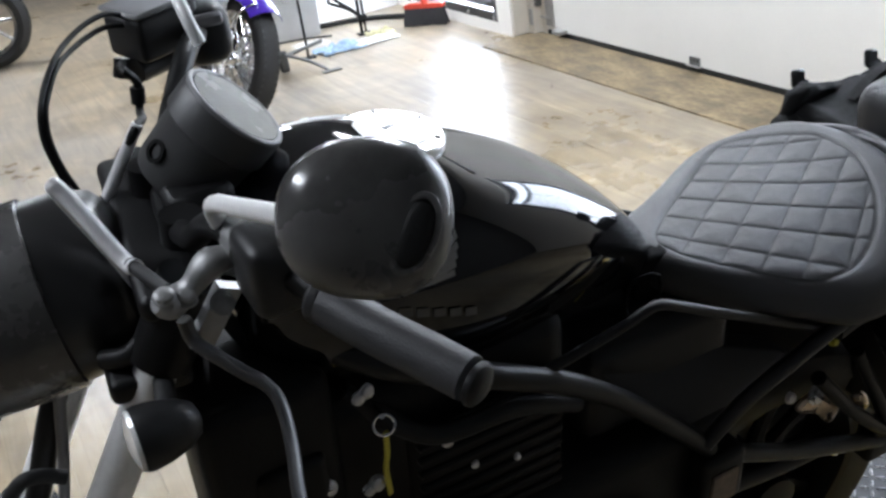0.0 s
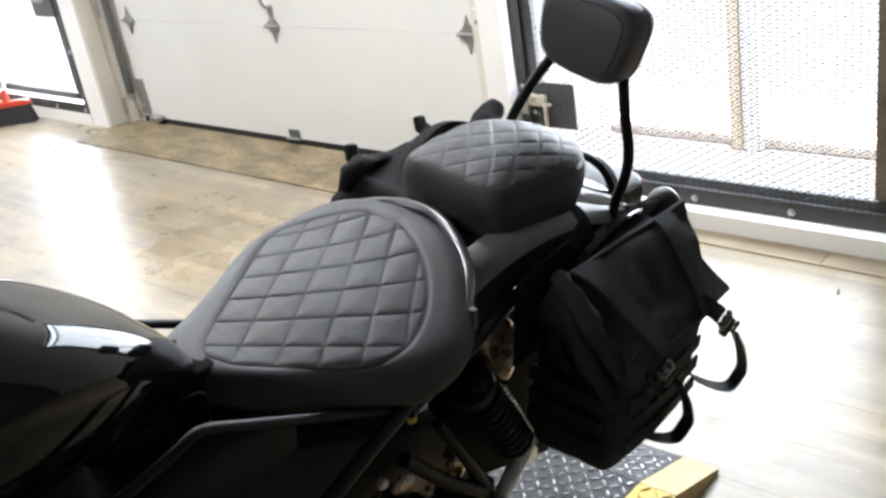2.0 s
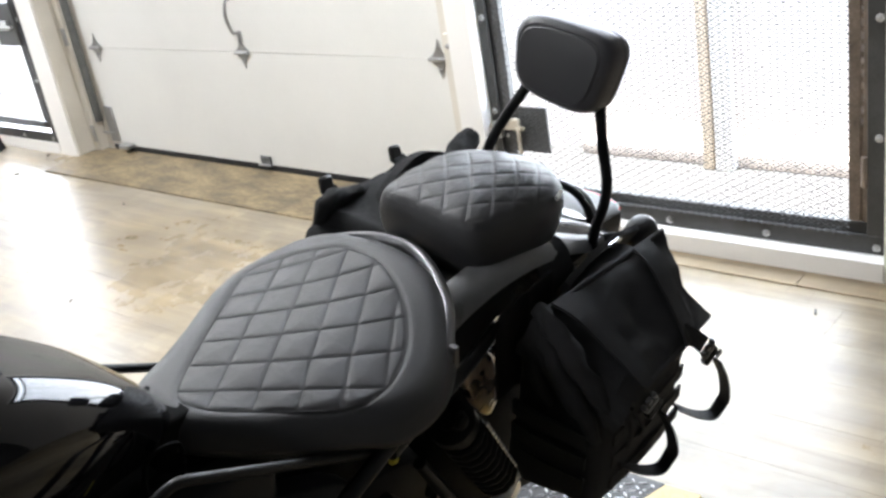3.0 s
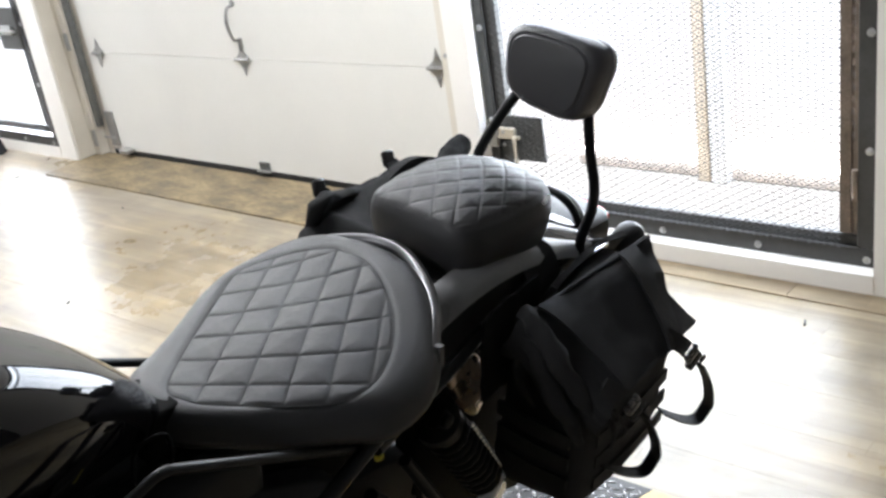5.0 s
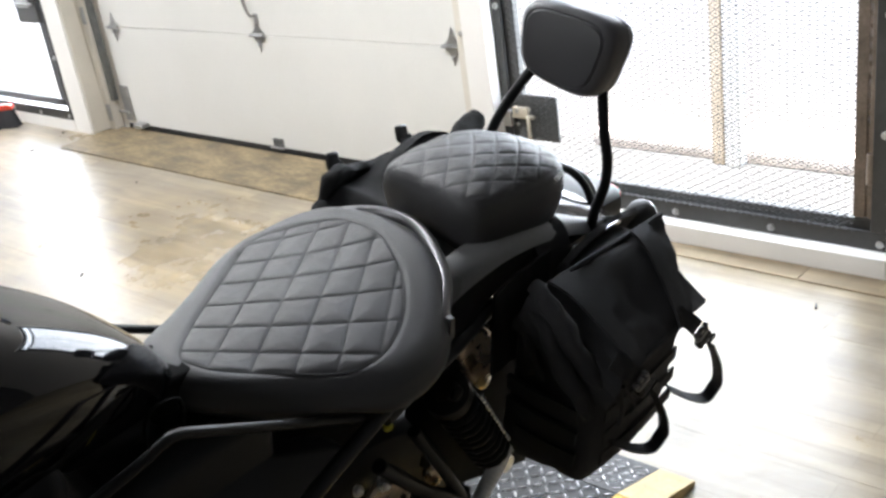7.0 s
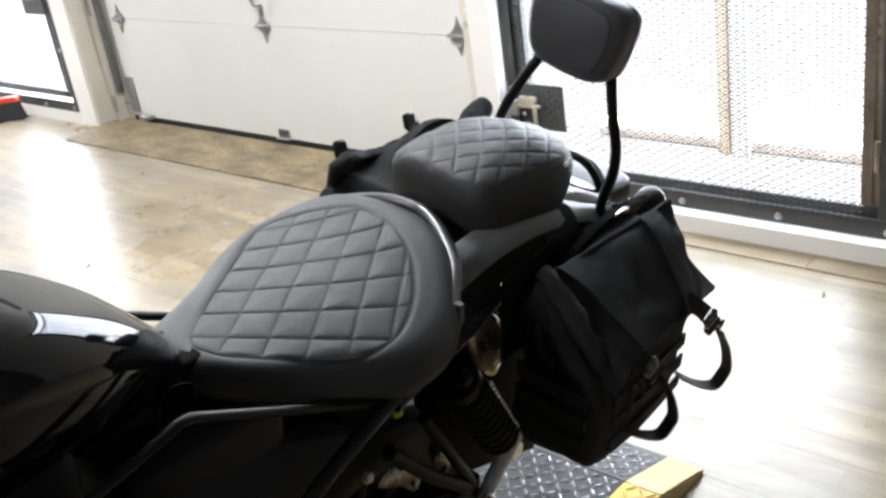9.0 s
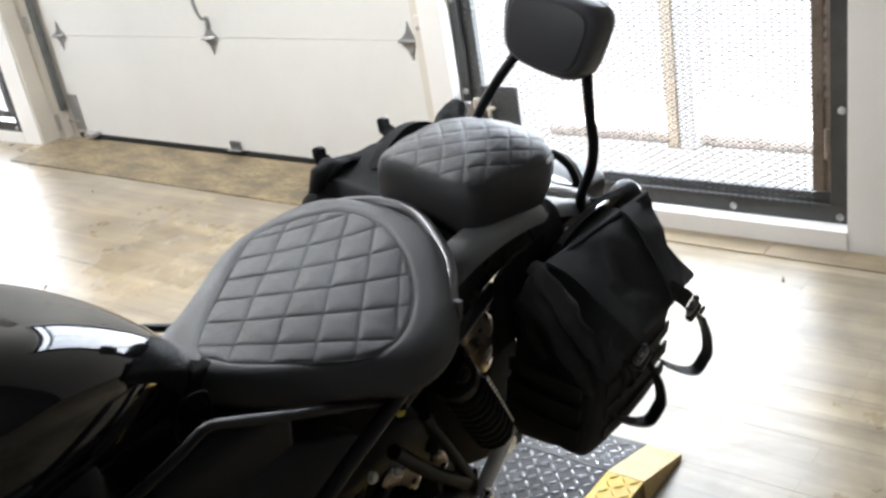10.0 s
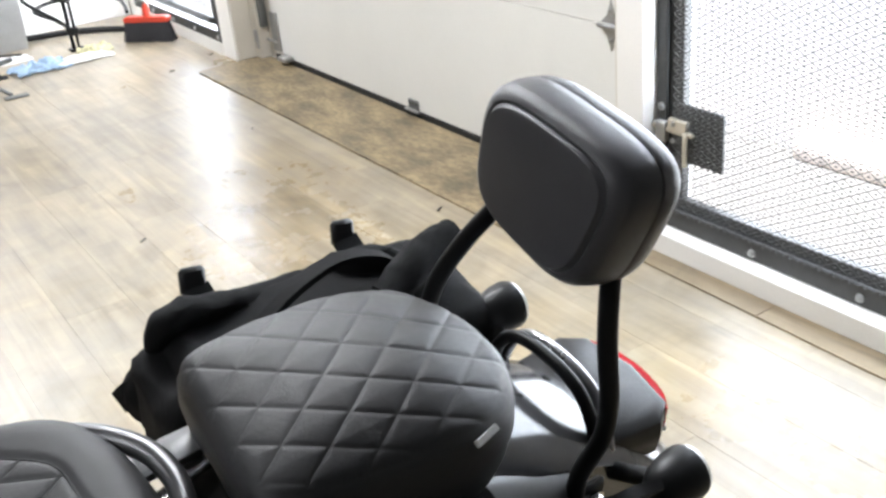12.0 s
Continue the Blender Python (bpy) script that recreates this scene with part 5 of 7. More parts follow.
# handlebar and controls
bar = part("handlebar", tube([(-1.042, -0.376, 1.110), (-1.065, -0.33, 1.118), (-1.10, -0.24, 1.13), (-1.122, -0.16, 1.132), (-1.130, -0.09, 1.085), (-1.128, 0.0, 1.062), (-1.112, 0.06, 1.070), (-1.078, 0.12, 1.100), (-1.035, 0.19, 1.125), (-0.992, 0.27, 1.116), (-0.94, 0.38, 1.100)], 0.011, 16), SATIN, bike, "black handlebar")
for s in (-1, 1):
    part("riser", rod((-1.13, 0.05 * s, 1.040), (-1.126, 0.05 * s, 1.085), 0.019), SATIN, bar)
    grip_pts = [(-1.038, -0.383), (-1.05, -0.357), (-1.068, -0.32), (-1.086, -0.277)] if s < 0 else [(-0.936, -0.385), (-0.955, -0.347), (-0.972, -0.31), (-0.990, -0.272)]
    gx, gy, cx_ = (-1.0365, -0.386, -1.089) if s < 0 else (-0.934, 0.388, -0.994)
    gr = part("grip", tube([(x, y if s < 0 else -y, 1.108 + (0.012 * (0.395 + y) / 0.118)) for x, y in grip_pts], [0.0158, 0.0162, 0.0164, 0.0166], 24, 8), GRIP, bar, "ribbed black rubber grip")
    part("bar_end", lathe([(0.0150, 0), (0.0158, 0.002), (0.0150, 0.005), (0.011, 0.0075), (0.003, 0.008)], (gx, gy, 1.107), (0.42, 0.9 * s, -0.1), 24), SATIN, gr)
    part("grip_collar", lathe([(0.0170, 0), (0.0185, 0.003), (0.0170, 0.008)], (cx_, 0.268 * s, 1.121), (0.4, 0.9 * s, -0.1), 24), GRIP, gr)
    if s > 0:
        continue
    sw = part("switch_housing", box((-1.128, 0.225 * s - 0.028, 1.098), (-1.072, 0.225 * s + 0.028, 1.158), 0.012), PLASTIC, bar, "black switch housing")
    part("button", box((-1.078, 0.225 * s - 0.012, 1.135), (-1.066, 0.225 * s + 0.012, 1.148), 0.003), GREYPLASTIC, sw)
perch = part("clutch_perch", tube([(-1.104, -0.190, 1.130), (-1.122, -0.190, 1.124), (-1.141, -0.190, 1.122), (-1.158, -0.190, 1.108), (-1.174, -0.190, 1.101), (-1.183, -0.190, 1.106)], [0.012, 0.010, 0.0135, 0.010, 0.0145, 0.010], 16, 5, flat=0.8), PERCH, bar, "polished alloy clutch lever mount")
part("clamp", rod((-1.112, -0.204, 1.133), (-1.112, -0.172, 1.133), 0.0165), PERCH, perch)
part("lever_mount", loft([[(x + dx, -0.190 + dy, z + dz) for dx, dy, dz in ((-0.008, -0.006, 0.004), (0.008, -0.006, -0.004), (0.008, 0.006, -0.004), (-0.008, 0.006, 0.004))] for x, z in ((-1.130, 1.099), (-1.146, 1.076), (-1.161, 1.056))]), PERCH, perch, "worn alloy lever mount", smooth=0)
part("clamp_bolt", bolt((-1.104, -0.200, 1.134), (0.2, -0.4, 1), 0.006, 0.008), CHROME, perch)
part("mount_bolt", bolt((-1.139, -0.199, 1.092), (-0.2, -0.8, 0.5), 0.0075, 0.007), PERCH, perch)
part("pivot_bolt", bolt((-1.178, -0.198, 1.112), (0, -0.3, 1), 0.0070, 0.006), PERCH, perch)
part("pivot_nut", bolt((-1.163, -0.198, 1.104), (0, -0.3, 1), 0.0065, 0.008), PERCH, perch)
part("lever", tube([(-1.168, -0.194, 1.086), (-1.165, -0.200, 1.068), (-1.154, -0.225, 1.064), (-1.145, -0.250, 1.065), (-1.136, -0.270, 1.064), (-1.134, -0.290, 1.060), (-1.140, -0.320, 1.051), (-1.152, -0.360, 1.047), (-1.162, -0.400, 1.043)], [0.008, 0.008, 0.0075, 0.0075, 0.007, 0.0065, 0.0065, 0.0065, 0.0065], 10, 8, flat=0.7), LEVERGREY, perch, "worn grey clutch lever")
part("cable_adjuster", rod((-1.173, -0.185, 1.107), (-1.184, -0.115, 1.094), 0.0055), LEVERGREY, perch)
mc = part("brake_reservoir", box((-0.040, -0.030, -0.026), (0.040, 0.030, 0.022), 0.007).moved(Matrix.Translation((-1.052, 0.25, 1.135)) @ Matrix.Rotation(radians(24), 4, "Z")), PLASTIC, bar, "black brake fluid reservoir")
part("lid", box((-0.042, -0.032, 0.0225), (0.042, 0.032, 0.029), 0.003).moved(Matrix.Translation((-1.052, 0.25, 1.135)) @ Matrix.Rotation(radians(24), 4, "Z")), GREYPLASTIC, mc)
part("master_cylinder", rod((-1.085, 0.225, 1.100), (-1.005, 0.265, 1.098), 0.014), SATIN, mc)
part("switch_body", ball((-1.000, 0.255, 1.112), (0.028, 0.030, 0.034), 3.2), PLASTIC, mc)
part("switch_rib", box((-1.016, 0.222, 1.128), (-0.984, 0.232, 1.142), 0.003), GREYPLASTIC, mc)
part("banjo", lathe([(0.011, -0.010), (0.011, 0.010)], (-1.093, 0.245, 1.098), (0.3, 0.2, 1), 16), SATIN, mc)
part("lever", tube([(-1.025, 0.23, 1.10), (-1.045, 0.29, 1.10), (-1.030, 0.36, 1.085), (-1.025, 0.40, 1.075)], [0.009, 0.008, 0.0075, 0.009], 10, flat=0.7), SATIN, mc, "black brake lever")

# mirrors
for s in (-1, 1):
    mn = Vector((-0.36, 0.76 * s, 0.54)).normalized()
    mx = Vector((0.87, 0.49 * s, -0.05))
    mx = (mx - mn * mx.dot(mn)).normalized()
    my = mn.cross(mx)
    bx = 0.0 if s < 0 else 0.095
    mc3 = Vector((-1.098 + bx, 0.388 * s, 1.253))
    mm = Matrix(((mx.x, my.x, mn.x, mc3.x), (mx.y, my.y, mn.y, mc3.y), (mx.z, my.z, mn.z, mc3.z), (0, 0, 0, 1)))
    rings = []
    for h, k in ((-0.014, 0.90), (-0.0135, 0.97), (-0.010, 1.0), (0.0, 0.995), (0.008, 0.95), (0.015, 0.84), (0.020, 0.66), (0.023, 0.42), (0.0245, 0.15)):
        rings.append([mm @ Vector((0.047 * k * a, 0.0430 * k * b * (1 + 0.06 * a), h)) for a, b in rrect(1.0, 1.0, 2.3, 64)])
    mr = part("mirror", loft(rings), SHELL, bike, "round black mirror on a short stem")
    part("glass", loft([[mm @ Vector((0.043 * k * a, 0.041 * k * b, -0.0142 - 0.001 * (1 - k))) for a, b in rrect(1.0, 1.0, 2.3, 48)] for k in (1.0, 0.4, 0.02)]), CHROME, mr, "mirror glass")
    q1 = mm @ Vector((0.026, 0.008 * s, 0.0195))
    part("recess", ball(tuple(q1), (0.0085, 0.018, 0.0045), 2.4, 12, 24, mm.to_3x3().to_4x4() @ Matrix.Rotation(0.35 * s, 4, "Z")), RUBBER, mr, "dark recess in the back shell")
    rim_line = [tuple(q1 + mm.to_3x3() @ (Matrix.Rotation(0.35 * s, 3, "Z") @ Vector((0.0105 * math.cos(a), 0.0205 * math.sin(a), 0.0)))) for a in (2 * math.pi * k / 24 for k in range(24))]
    part("recess_rim", tube(rim_line, 0.0022, 8, 1, True), SHELL, mr)
    part("socket", ball((-1.112 + bx, 0.355 * s, 1.236), (0.016, 0.016, 0.022)), PLASTIC, mr)
    part("stem", tube([(-1.122 + bx, 0.170 * s, 1.135), (-1.128 + bx, 0.185 * s, 1.165), (-1.124 + bx, 0.25 * s, 1.195), (-1.112 + bx, 0.35 * s, 1.235)], 0.0068, 12), FORKTUBE, mr, "pale polished stem")

# cables
part("cable", tube([(-1.072, 0.240, 1.150), (-1.100, 0.220, 1.168), (-1.127, 0.200, 1.170), (-1.154, 0.170, 1.167), (-1.173, 0.140, 1.162), (-1.187, 0.120, 1.151), (-1.198, 0.100, 1.137), (-1.202, 0.100, 1.110), (-1.198, 0.100, 1.079), (-1.19, 0.090, 1.050), (-1.165, 0.030, 0.98), (-1.13, 0.0, 0.93)], 0.0028, 10), RUBBER, bike, "black control cable")
part("cable", tube([(-1.072, 0.240, 1.142), (-1.103, 0.220, 1.155), (-1.128, 0.200, 1.157), (-1.152, 0.170, 1.158), (-1.170, 0.140, 1.158), (-1.183, 0.120, 1.148), (-1.194, 0.100, 1.135), (-1.197, 0.100, 1.108), (-1.193, 0.100, 1.076), (-1.184, 0.090, 1.045), (-1.165, 0.020, 0.98), (-1.14, 0.0, 0.92)], 0.0028, 10), RUBBER, bike, "black control cable")
hose = part("brake_hose", tube([(-1.093, 0.245, 1.104), (-1.113, 0.140, 1.142), (-1.102, 0.140, 1.124), (-1.106, 0.138, 1.096), (-1.112, 0.10, 1.106), (-1.126, 0.060, 1.119), (-1.141, 0.060, 1.097), (-1.162, 0.060, 1.066), (-1.183, 0.060, 1.033), (-1.20, 0.07, 0.92)], 0.0042, 10), SATIN, bike, "braided brake hose")
part("sleeve", tube([(-1.124, 0.0605, 1.121), (-1.141, 0.060, 1.097), (-1.162, 0.060, 1.066), (-1.180, 0.060, 1.038)], 0.0056, 10), SLEEVE, hose, "silver hose sleeve")
part("hose_clip", rod((-1.103, 0.140, 1.120), (-1.105, 0.139, 1.104), 0.0070), RUBBER, hose)
part("clutch_cable", tube([(-1.182, -0.125, 1.096), (-1.187, -0.105, 1.093), (-1.21, -0.06, 1.135), (-1.215, -0.05, 1.138), (-1.187, -0.05, 1.067), (-1.166, -0.05, 1.011), (-1.12, -0.05, 0.92)], 0.0068, 10), SLEEVE, bike, "silver sheathed clutch cable")
part("hose", tube([(-1.261, 0.0, 0.913), (-1.268, -0.0, 0.88), (-1.276, 0.0, 0.84), (-1.291, -0.0, 0.778)], 0.0058, 10), GREYPLASTIC, bike, "grey hose beside the fork")
part("fork_stay", tube([(-1.263, 0.04, 0.883), (-1.277, 0.04, 0.853), (-1.29, 0.04, 0.821), (-1.305, 0.04, 0.781), (-1.323, 0.04, 0.741)], 0.0125, 12), SATIN, bike, "black stay between the fork legs")
part("hose", tube([(-1.282, -0.02, 0.827), (-1.298, -0.02, 0.838), (-1.315, -0.02, 0.842), (-1.328, -0.02, 0.833), (-1.34, -0.02, 0.815)], 0.0075, 10), RUBBER, bike, "black looped brake hose")
part("loom", tube([(-1.10, -0.20, 1.10), (-1.12, -0.12, 1.07), (-1.12, -0.06, 1.0), (-1.08, -0.04, 0.90)], 0.008, 10), RUBBER, bike, "black wiring loom")
part("front_mudguard", arc_skin(0.355, -50, 60, 0.075, 0.05, 0.004).moved(Matrix.Translation((-1.50, 0, 0.0))), SATIN, bike, "short black front mudguard")
kr = part("key_ring", ring((-1.001, -0.140, 0.848), (-0.25, -0.9, 0.45), 0.0105, 0.0018, 30, 8), CHROME, bike, "steel key ring")
part("fob_strap", strap([(-1.000, -0.140, 0.838), (-1.001, -0.140, 0.810), (-1.004, -0.140, 0.788), (-1.002, -0.140, 0.753)], 0.006, 0.0025, 6, (1, 0.4, 0)), TAGYELLOW, kr, "yellow cord fob")
part("key", rod((-1.001, -0.138, 0.858), (-1.000, -0.108, 0.850), 0.003), CHROME, kr)


# the front end is steered a little to its right
steer = Matrix.Translation((-1.10, 0, 0)) @ Matrix.Rotation(radians(-6), 4, "Z") @ Matrix.Translation((1.10, 0, 0))
for ob in list(bike.children):
    if ob.name.split(".")[0] in ("fork_leg", "yoke", "head_lamp", "front_wheel", "front_mudguard"):
        ob.matrix_basis = steer @ ob.matrix_basis


# ---- saddlebags ----
def patch(bl, br, fr, fl, bulge, seed, n=22):
    """A slack cloth between four corners (two at the back, two at the front), rows from back to front."""
    bl, br, fr, fl = Vector(bl), Vector(br), Vector(fr), Vector(fl)
    rows = []
    for i in range(n + 1):
        w = i / n
        a, b = bl.lerp(fl, w), br.lerp(fr, w)
        row = []
        for j in range(n + 1):
            u = j / n
            p = a.lerp(b, u)
            up = (b - a).cross(fl - bl).normalized()
            if up.z < 0:
                up = -up
            k = bulge * (1 - (2 * w - 1) ** 4) * (0.35 + 0.65 * (1 - (2 * u - 1) ** 4)) + 0.006 * noise.noise(Vector((u * 3.1 + seed, w * 2.2, seed))) + 0.0022 * noise.noise(Vector((u * 9 + seed, w * 7, 3)))
            row.append(p + up * k)
        rows.append(row)
    return rows


def sheet(rows, thick):
    """The rows as a cloth of some thickness."""
    n, k = len(rows[0]), len(rows)
    g = G()
    top = [Vector(p) for r in rows for p in r]
    low = []
    for i in range(k):
        for j in range(n):
            du = rows[i][min(j + 1, n - 1)] - rows[i][max(j - 1, 0)]
            dw = rows[min(i + 1, k - 1)][j] - rows[max(i - 1, 0)][j]
            up = du.cross(dw).normalized()
            low.append(rows[i][j] - up * (thick if up.z > 0 else -thick))
    m = len(top)
    f = [(i * n + j, i * n + j + 1, (i + 1) * n + j + 1, (i + 1) * n + j) for i in range(k - 1) for j in range(n - 1)]
    f += [tuple(m + q for q in reversed(a)) for a in f]
    rim = [j for j in range(n)] + [i * n + n - 1 for i in range(1, k)] + [(k - 1) * n + j for j in range(n - 2, -1, -1)] + [i * n for i in range(k - 2, 0, -1)]
    f += [(rim[q], rim[(q + 1) % len(rim)], m + rim[(q + 1) % len(rim)], m + rim[q]) for q in range(len(rim))]
    return g.add(top + low, f)


def crumple(g, amount, size):
    """Cloth folds: every corner moved a little by noise."""
    g.v = [tuple(Vector(p) + noise.noise_vector(Vector(p) * size) * amount + noise.noise_vector(Vector(p) * size * 2.6) * amount * 0.4) for p in g.v]
    return g


def bag_body(profile, y_in, y_out, roof, seed):
    """A soft box: an outline in x and z carried from the inner to the outer face, its top held under the flap by roof(x, y)."""
    line = [Vector((p[0], 0, p[1])) for p in smooth_line(profile, 6, True)]
    cx, cz = sum(p.x for p in line) / len(line), sum(p.z for p in line) / len(line)
    rings = []
    n = 18
    for i in range(n + 1):
        t = i / n
        e = min(t, 1 - t)
        k = 1 - 0.10 * max(0.0, 1 - e / 0.10) ** 2
        y = y_in + (y_out - y_in) * t
        row = []
        for p in line:
            x, z = cx + (p.x - cx) * k, cz + (p.z - cz) * k
            q = Vector((x * 9 + seed, y * 9, z * 9))
            d = 0.009 * noise.noise(q) + 0.005 * noise.noise(q * 2.7) + 0.002 * noise.noise(q * 6.0)
            z = min(z, roof(x, y))
            row.append((x + d, y + math.copysign(0.5, y_out) * d, z + 0.4 * d))
        rings.append(row)
    for k in (0.75, 0.4):
        rings.append([(cx + (x - cx) * k, y_out + math.copysign(0.006, y_out), cz - 0.02 + (z - cz + 0.02) * k) for x, y, z in rings[n]])
    return loft(rings)


def buckle(parent, at, slope):
    """A side-release buckle that hangs along a slanting strap: slope in degrees from the vertical."""
    m = Matrix.Translation(at) @ Matrix.Rotation(radians(16), 4, "X") @ Matrix.Rotation(radians(-slope), 4, "Y")
    bk = part("buckle", box((-0.015, -0.005, -0.020), (0.015, 0.006, 0.008), 0.004).moved(m), CATCH, parent, "dark plastic side-release buckle")
    for xx in (-0.0115, 0.0115):
        part("prong", box((xx - 0.0035, -0.004, 0.008), (xx + 0.0035, 0.005, 0.024), 0.002).moved(m), CATCH, bk)
    part("tongue", box((-0.005, -0.003, 0.008), (0.005, 0.004, 0.026), 0.002).moved(m), CATCH, bk)
    part("bridge", box((-0.0135, -0.007, -0.030), (0.0135, 0.005, -0.0215), 0.002).moved(m), PLASTIC, bk)
    part("slider", box((-0.0165, -0.008, -0.052), (0.0165, 0.006, -0.032), 0.003).moved(m), PLASTIC, bk)
    part("strap_end", box((0.004, -0.012, -0.062), (0.018, -0.009, -0.036), 0.0008).moved(m), WEB, bk, "short loose strap end")
    return bk


bag = thing("saddlebag", "black nylon saddlebag with hanging strap loops and buckles", "saddlebag", BIKE, "saddlebags")
FLAP = patch((-0.072, -0.157, 0.729), (0.222, -0.190, 0.742), (0.160, -0.294, 0.630), (-0.058, -0.305, 0.646), 0.012, 2.0)
flap_points = [p for r in FLAP for p in r]


def under_flap(x, y):
    q = min(flap_points, key=lambda p: (p.x - x) ** 2 + (p.y - y) ** 2)
    return q.z - 0.010


part("body", bag_body([(-0.104, 0.470), (-0.07, 0.440), (0.03, 0.425), (0.10, 0.44), (0.160, 0.50), (0.180, 0.56), (0.185, 0.64), (0.180, 0.70), (0.15, 0.745), (0.08, 0.725), (0.0, 0.71), (-0.05, 0.70), (-0.078, 0.66), (-0.096, 0.56)], -0.132, -0.276, under_flap, 1.0), NYLON, bag, "black nylon bag body", smooth=70)
flap = part("flap", crumple(sheet(FLAP, 0.005), 0.0052, 24), NYLON, bag, "black nylon flap", smooth=70)
# the flap's gathered front side and its standing rear ear
side_rows = []
for w in range(0, 23, 2):
    p = FLAP[w][0]
    t = w / 22
    fold = [p + Vector((0.006, 0, 0.004)), p + Vector((-0.018, 0, -0.004 - 0.008 * t)), p + Vector((-0.032 + 0.012 * t, 0.006, -0.026 - 0.012 * math.sin(3 * t))), p + Vector((-0.026 + 0.012 * t, 0.016, -0.05 - 0.02 * math.sin(3.1 * t)))]
    side_rows.append([Vector(q) for q in smooth_line([tuple(v + Vector((0.005, 0.005, 0.004)) * noise.noise(v * 30)) for v in fold], 4)])
part("side_fold", crumple(sheet(side_rows, 0.004), 0.005, 32), NYLON, flap, "gathered side of the flap", smooth=70)
for line, radii in (([(-0.072, -0.152, 0.738), (-0.086, -0.190, 0.728), (-0.091, -0.225, 0.700), (-0.086, -0.255, 0.658), (-0.074, -0.282, 0.622), (-0.058, -0.298, 0.602)], [0.010, 0.015, 0.017, 0.016, 0.013, 0.009]),
                    ([(-0.090, -0.165, 0.712), (-0.102, -0.200, 0.690), (-0.104, -0.232, 0.648), (-0.096, -0.258, 0.604), (-0.088, -0.270, 0.572)], [0.007, 0.012, 0.014, 0.012, 0.007]),
                    ([(-0.098, -0.150, 0.690), (-0.108, -0.176, 0.660), (-0.109, -0.200, 0.615)], [0.005, 0.009, 0.005])):
    part("pleat", crumple(tube(line, radii, 14, 10), 0.006, 30), NYLON, flap, "slack pleat of the flap", smooth=70)
ear_rows = []
for k in range(10):
    t = k / 9
    a, b = FLAP[13][22], FLAP[22][22]
    p = a.lerp(b, t)
    grow = min(t / 0.35, (1 - t) / 0.65)
    tip = p + Vector((0.062, -0.016, -0.050)) * grow
    ear_rows.append([p + Vector((-0.010, 0, 0.001)), p.lerp(tip, 0.33) + Vector((0, 0, 0.004)), p.lerp(tip, 0.67) + Vector((0, 0, 0.003)), tip + Vector((0.002, 0, 0))])
part("ear", sheet(ear_rows, 0.005), NYLON, flap, "stiff rear edge of the flap", smooth=60)
# two broad bands over the flap
for c in (2, 16):
    band_rows = []
    for w in range(0, 23, 2):
        up = (FLAP[w][c + 3] - FLAP[w][c]).cross(FLAP[min(w + 1, 22)][c] - FLAP[max(w - 1, 0)][c]).normalized()
        if up.z < 0:
            up = -up
        band_rows.append([FLAP[w][j] + up * 0.0075 for j in range(c, c + 4)])
    part("band", sheet(band_rows, 0.004), WEB, flap, "broad black webbing band")
part("hem", tube([tuple(FLAP[22][j]) for j in range(0, 23, 2)], 0.0045, 8, 3), NYLON, flap)
part("hem", tube([tuple(FLAP[0][j]) for j in range(0, 23, 2)], 0.0045, 8, 3), NYLON, flap)
for dx, dz in ((0.0, 0.0), (0.186, -0.016)):
    bx, by, bz = -0.023 + dx, -0.309, 0.619 + dz
    part("strap", strap([(bx - 0.050, by + 0.020, bz + 0.052), (bx - 0.030, by + 0.002, bz + 0.032), (bx - 0.012, by, bz + 0.014)], 0.026, 0.003, 5, (1, -0.2, 0.9)), WEB, bag, "black webbing strap")
    buckle(bag, (bx, by - 0.004, bz), 43)
    loop = [(bx + 0.034, by - 0.006, bz - 0.036), (bx + 0.060, by - 0.012, bz - 0.082), (bx + 0.086, by - 0.010, bz - 0.135), (bx + 0.092, by - 0.004, bz - 0.160), (bx + 0.074, by + 0.002, bz - 0.176), (bx + 0.030, by + 0.012, bz - 0.152), (bx - 0.020, by + 0.026, bz - 0.112)]
    part("loop", strap(loop, 0.021, 0.003, 10, (0.2, 1, 0.3)), WEB, bag, "loose hanging webbing loop")
for zz in (0.50, 0.54, 0.58):
    part("webbing", strap([(-0.100, -0.138, zz), (-0.108, -0.19, zz), (-0.103, -0.262, zz - 0.004)], 0.024, 0.007, 4, (0, 0, 1)), WEB, bag)
    part("webbing", strap([(-0.06, -0.281, zz - 0.02), (0.04, -0.286, zz - 0.02), (0.15, -0.281, zz - 0.02)], 0.022, 0.004, 4, (0, 0, 1)), WEB, bag)
part("cord", tube([(-0.062, -0.300, 0.625), (-0.058, -0.306, 0.59), (-0.048, -0.300, 0.55)], 0.0035, 8), WEB, bag)
part("cord", tube([(-0.056, -0.302, 0.625), (-0.035, -0.312, 0.585), (-0.020, -0.300, 0.555)], 0.003, 8), WEB, bag)
part("yoke", strap([(0.03, -0.03, 0.772), (0.03, -0.07, 0.77), (0.035, -0.102, 0.755), (0.04, -0.116, 0.715), (0.04, -0.112, 0.66)], 0.08, 0.004, 6), NYLON, bag, "black nylon yoke between the two bags")
hd = part("back_panel", crumple(strap([(0.030, -0.132, 0.705), (0.07, -0.130, 0.716), (0.12, -0.130, 0.722), (0.17, -0.132, 0.724), (0.215, -0.138, 0.716)], 0.050, 0.010, 8, (0, -0.6, 1)), 0.003, 30), NYLON, bag, "padded back panel with carry handle")
part("handle_ring", box((0.128, -0.150, 0.734), (0.170, -0.142, 0.743), 0.002), CHROME, hd, "small bright metal ring")

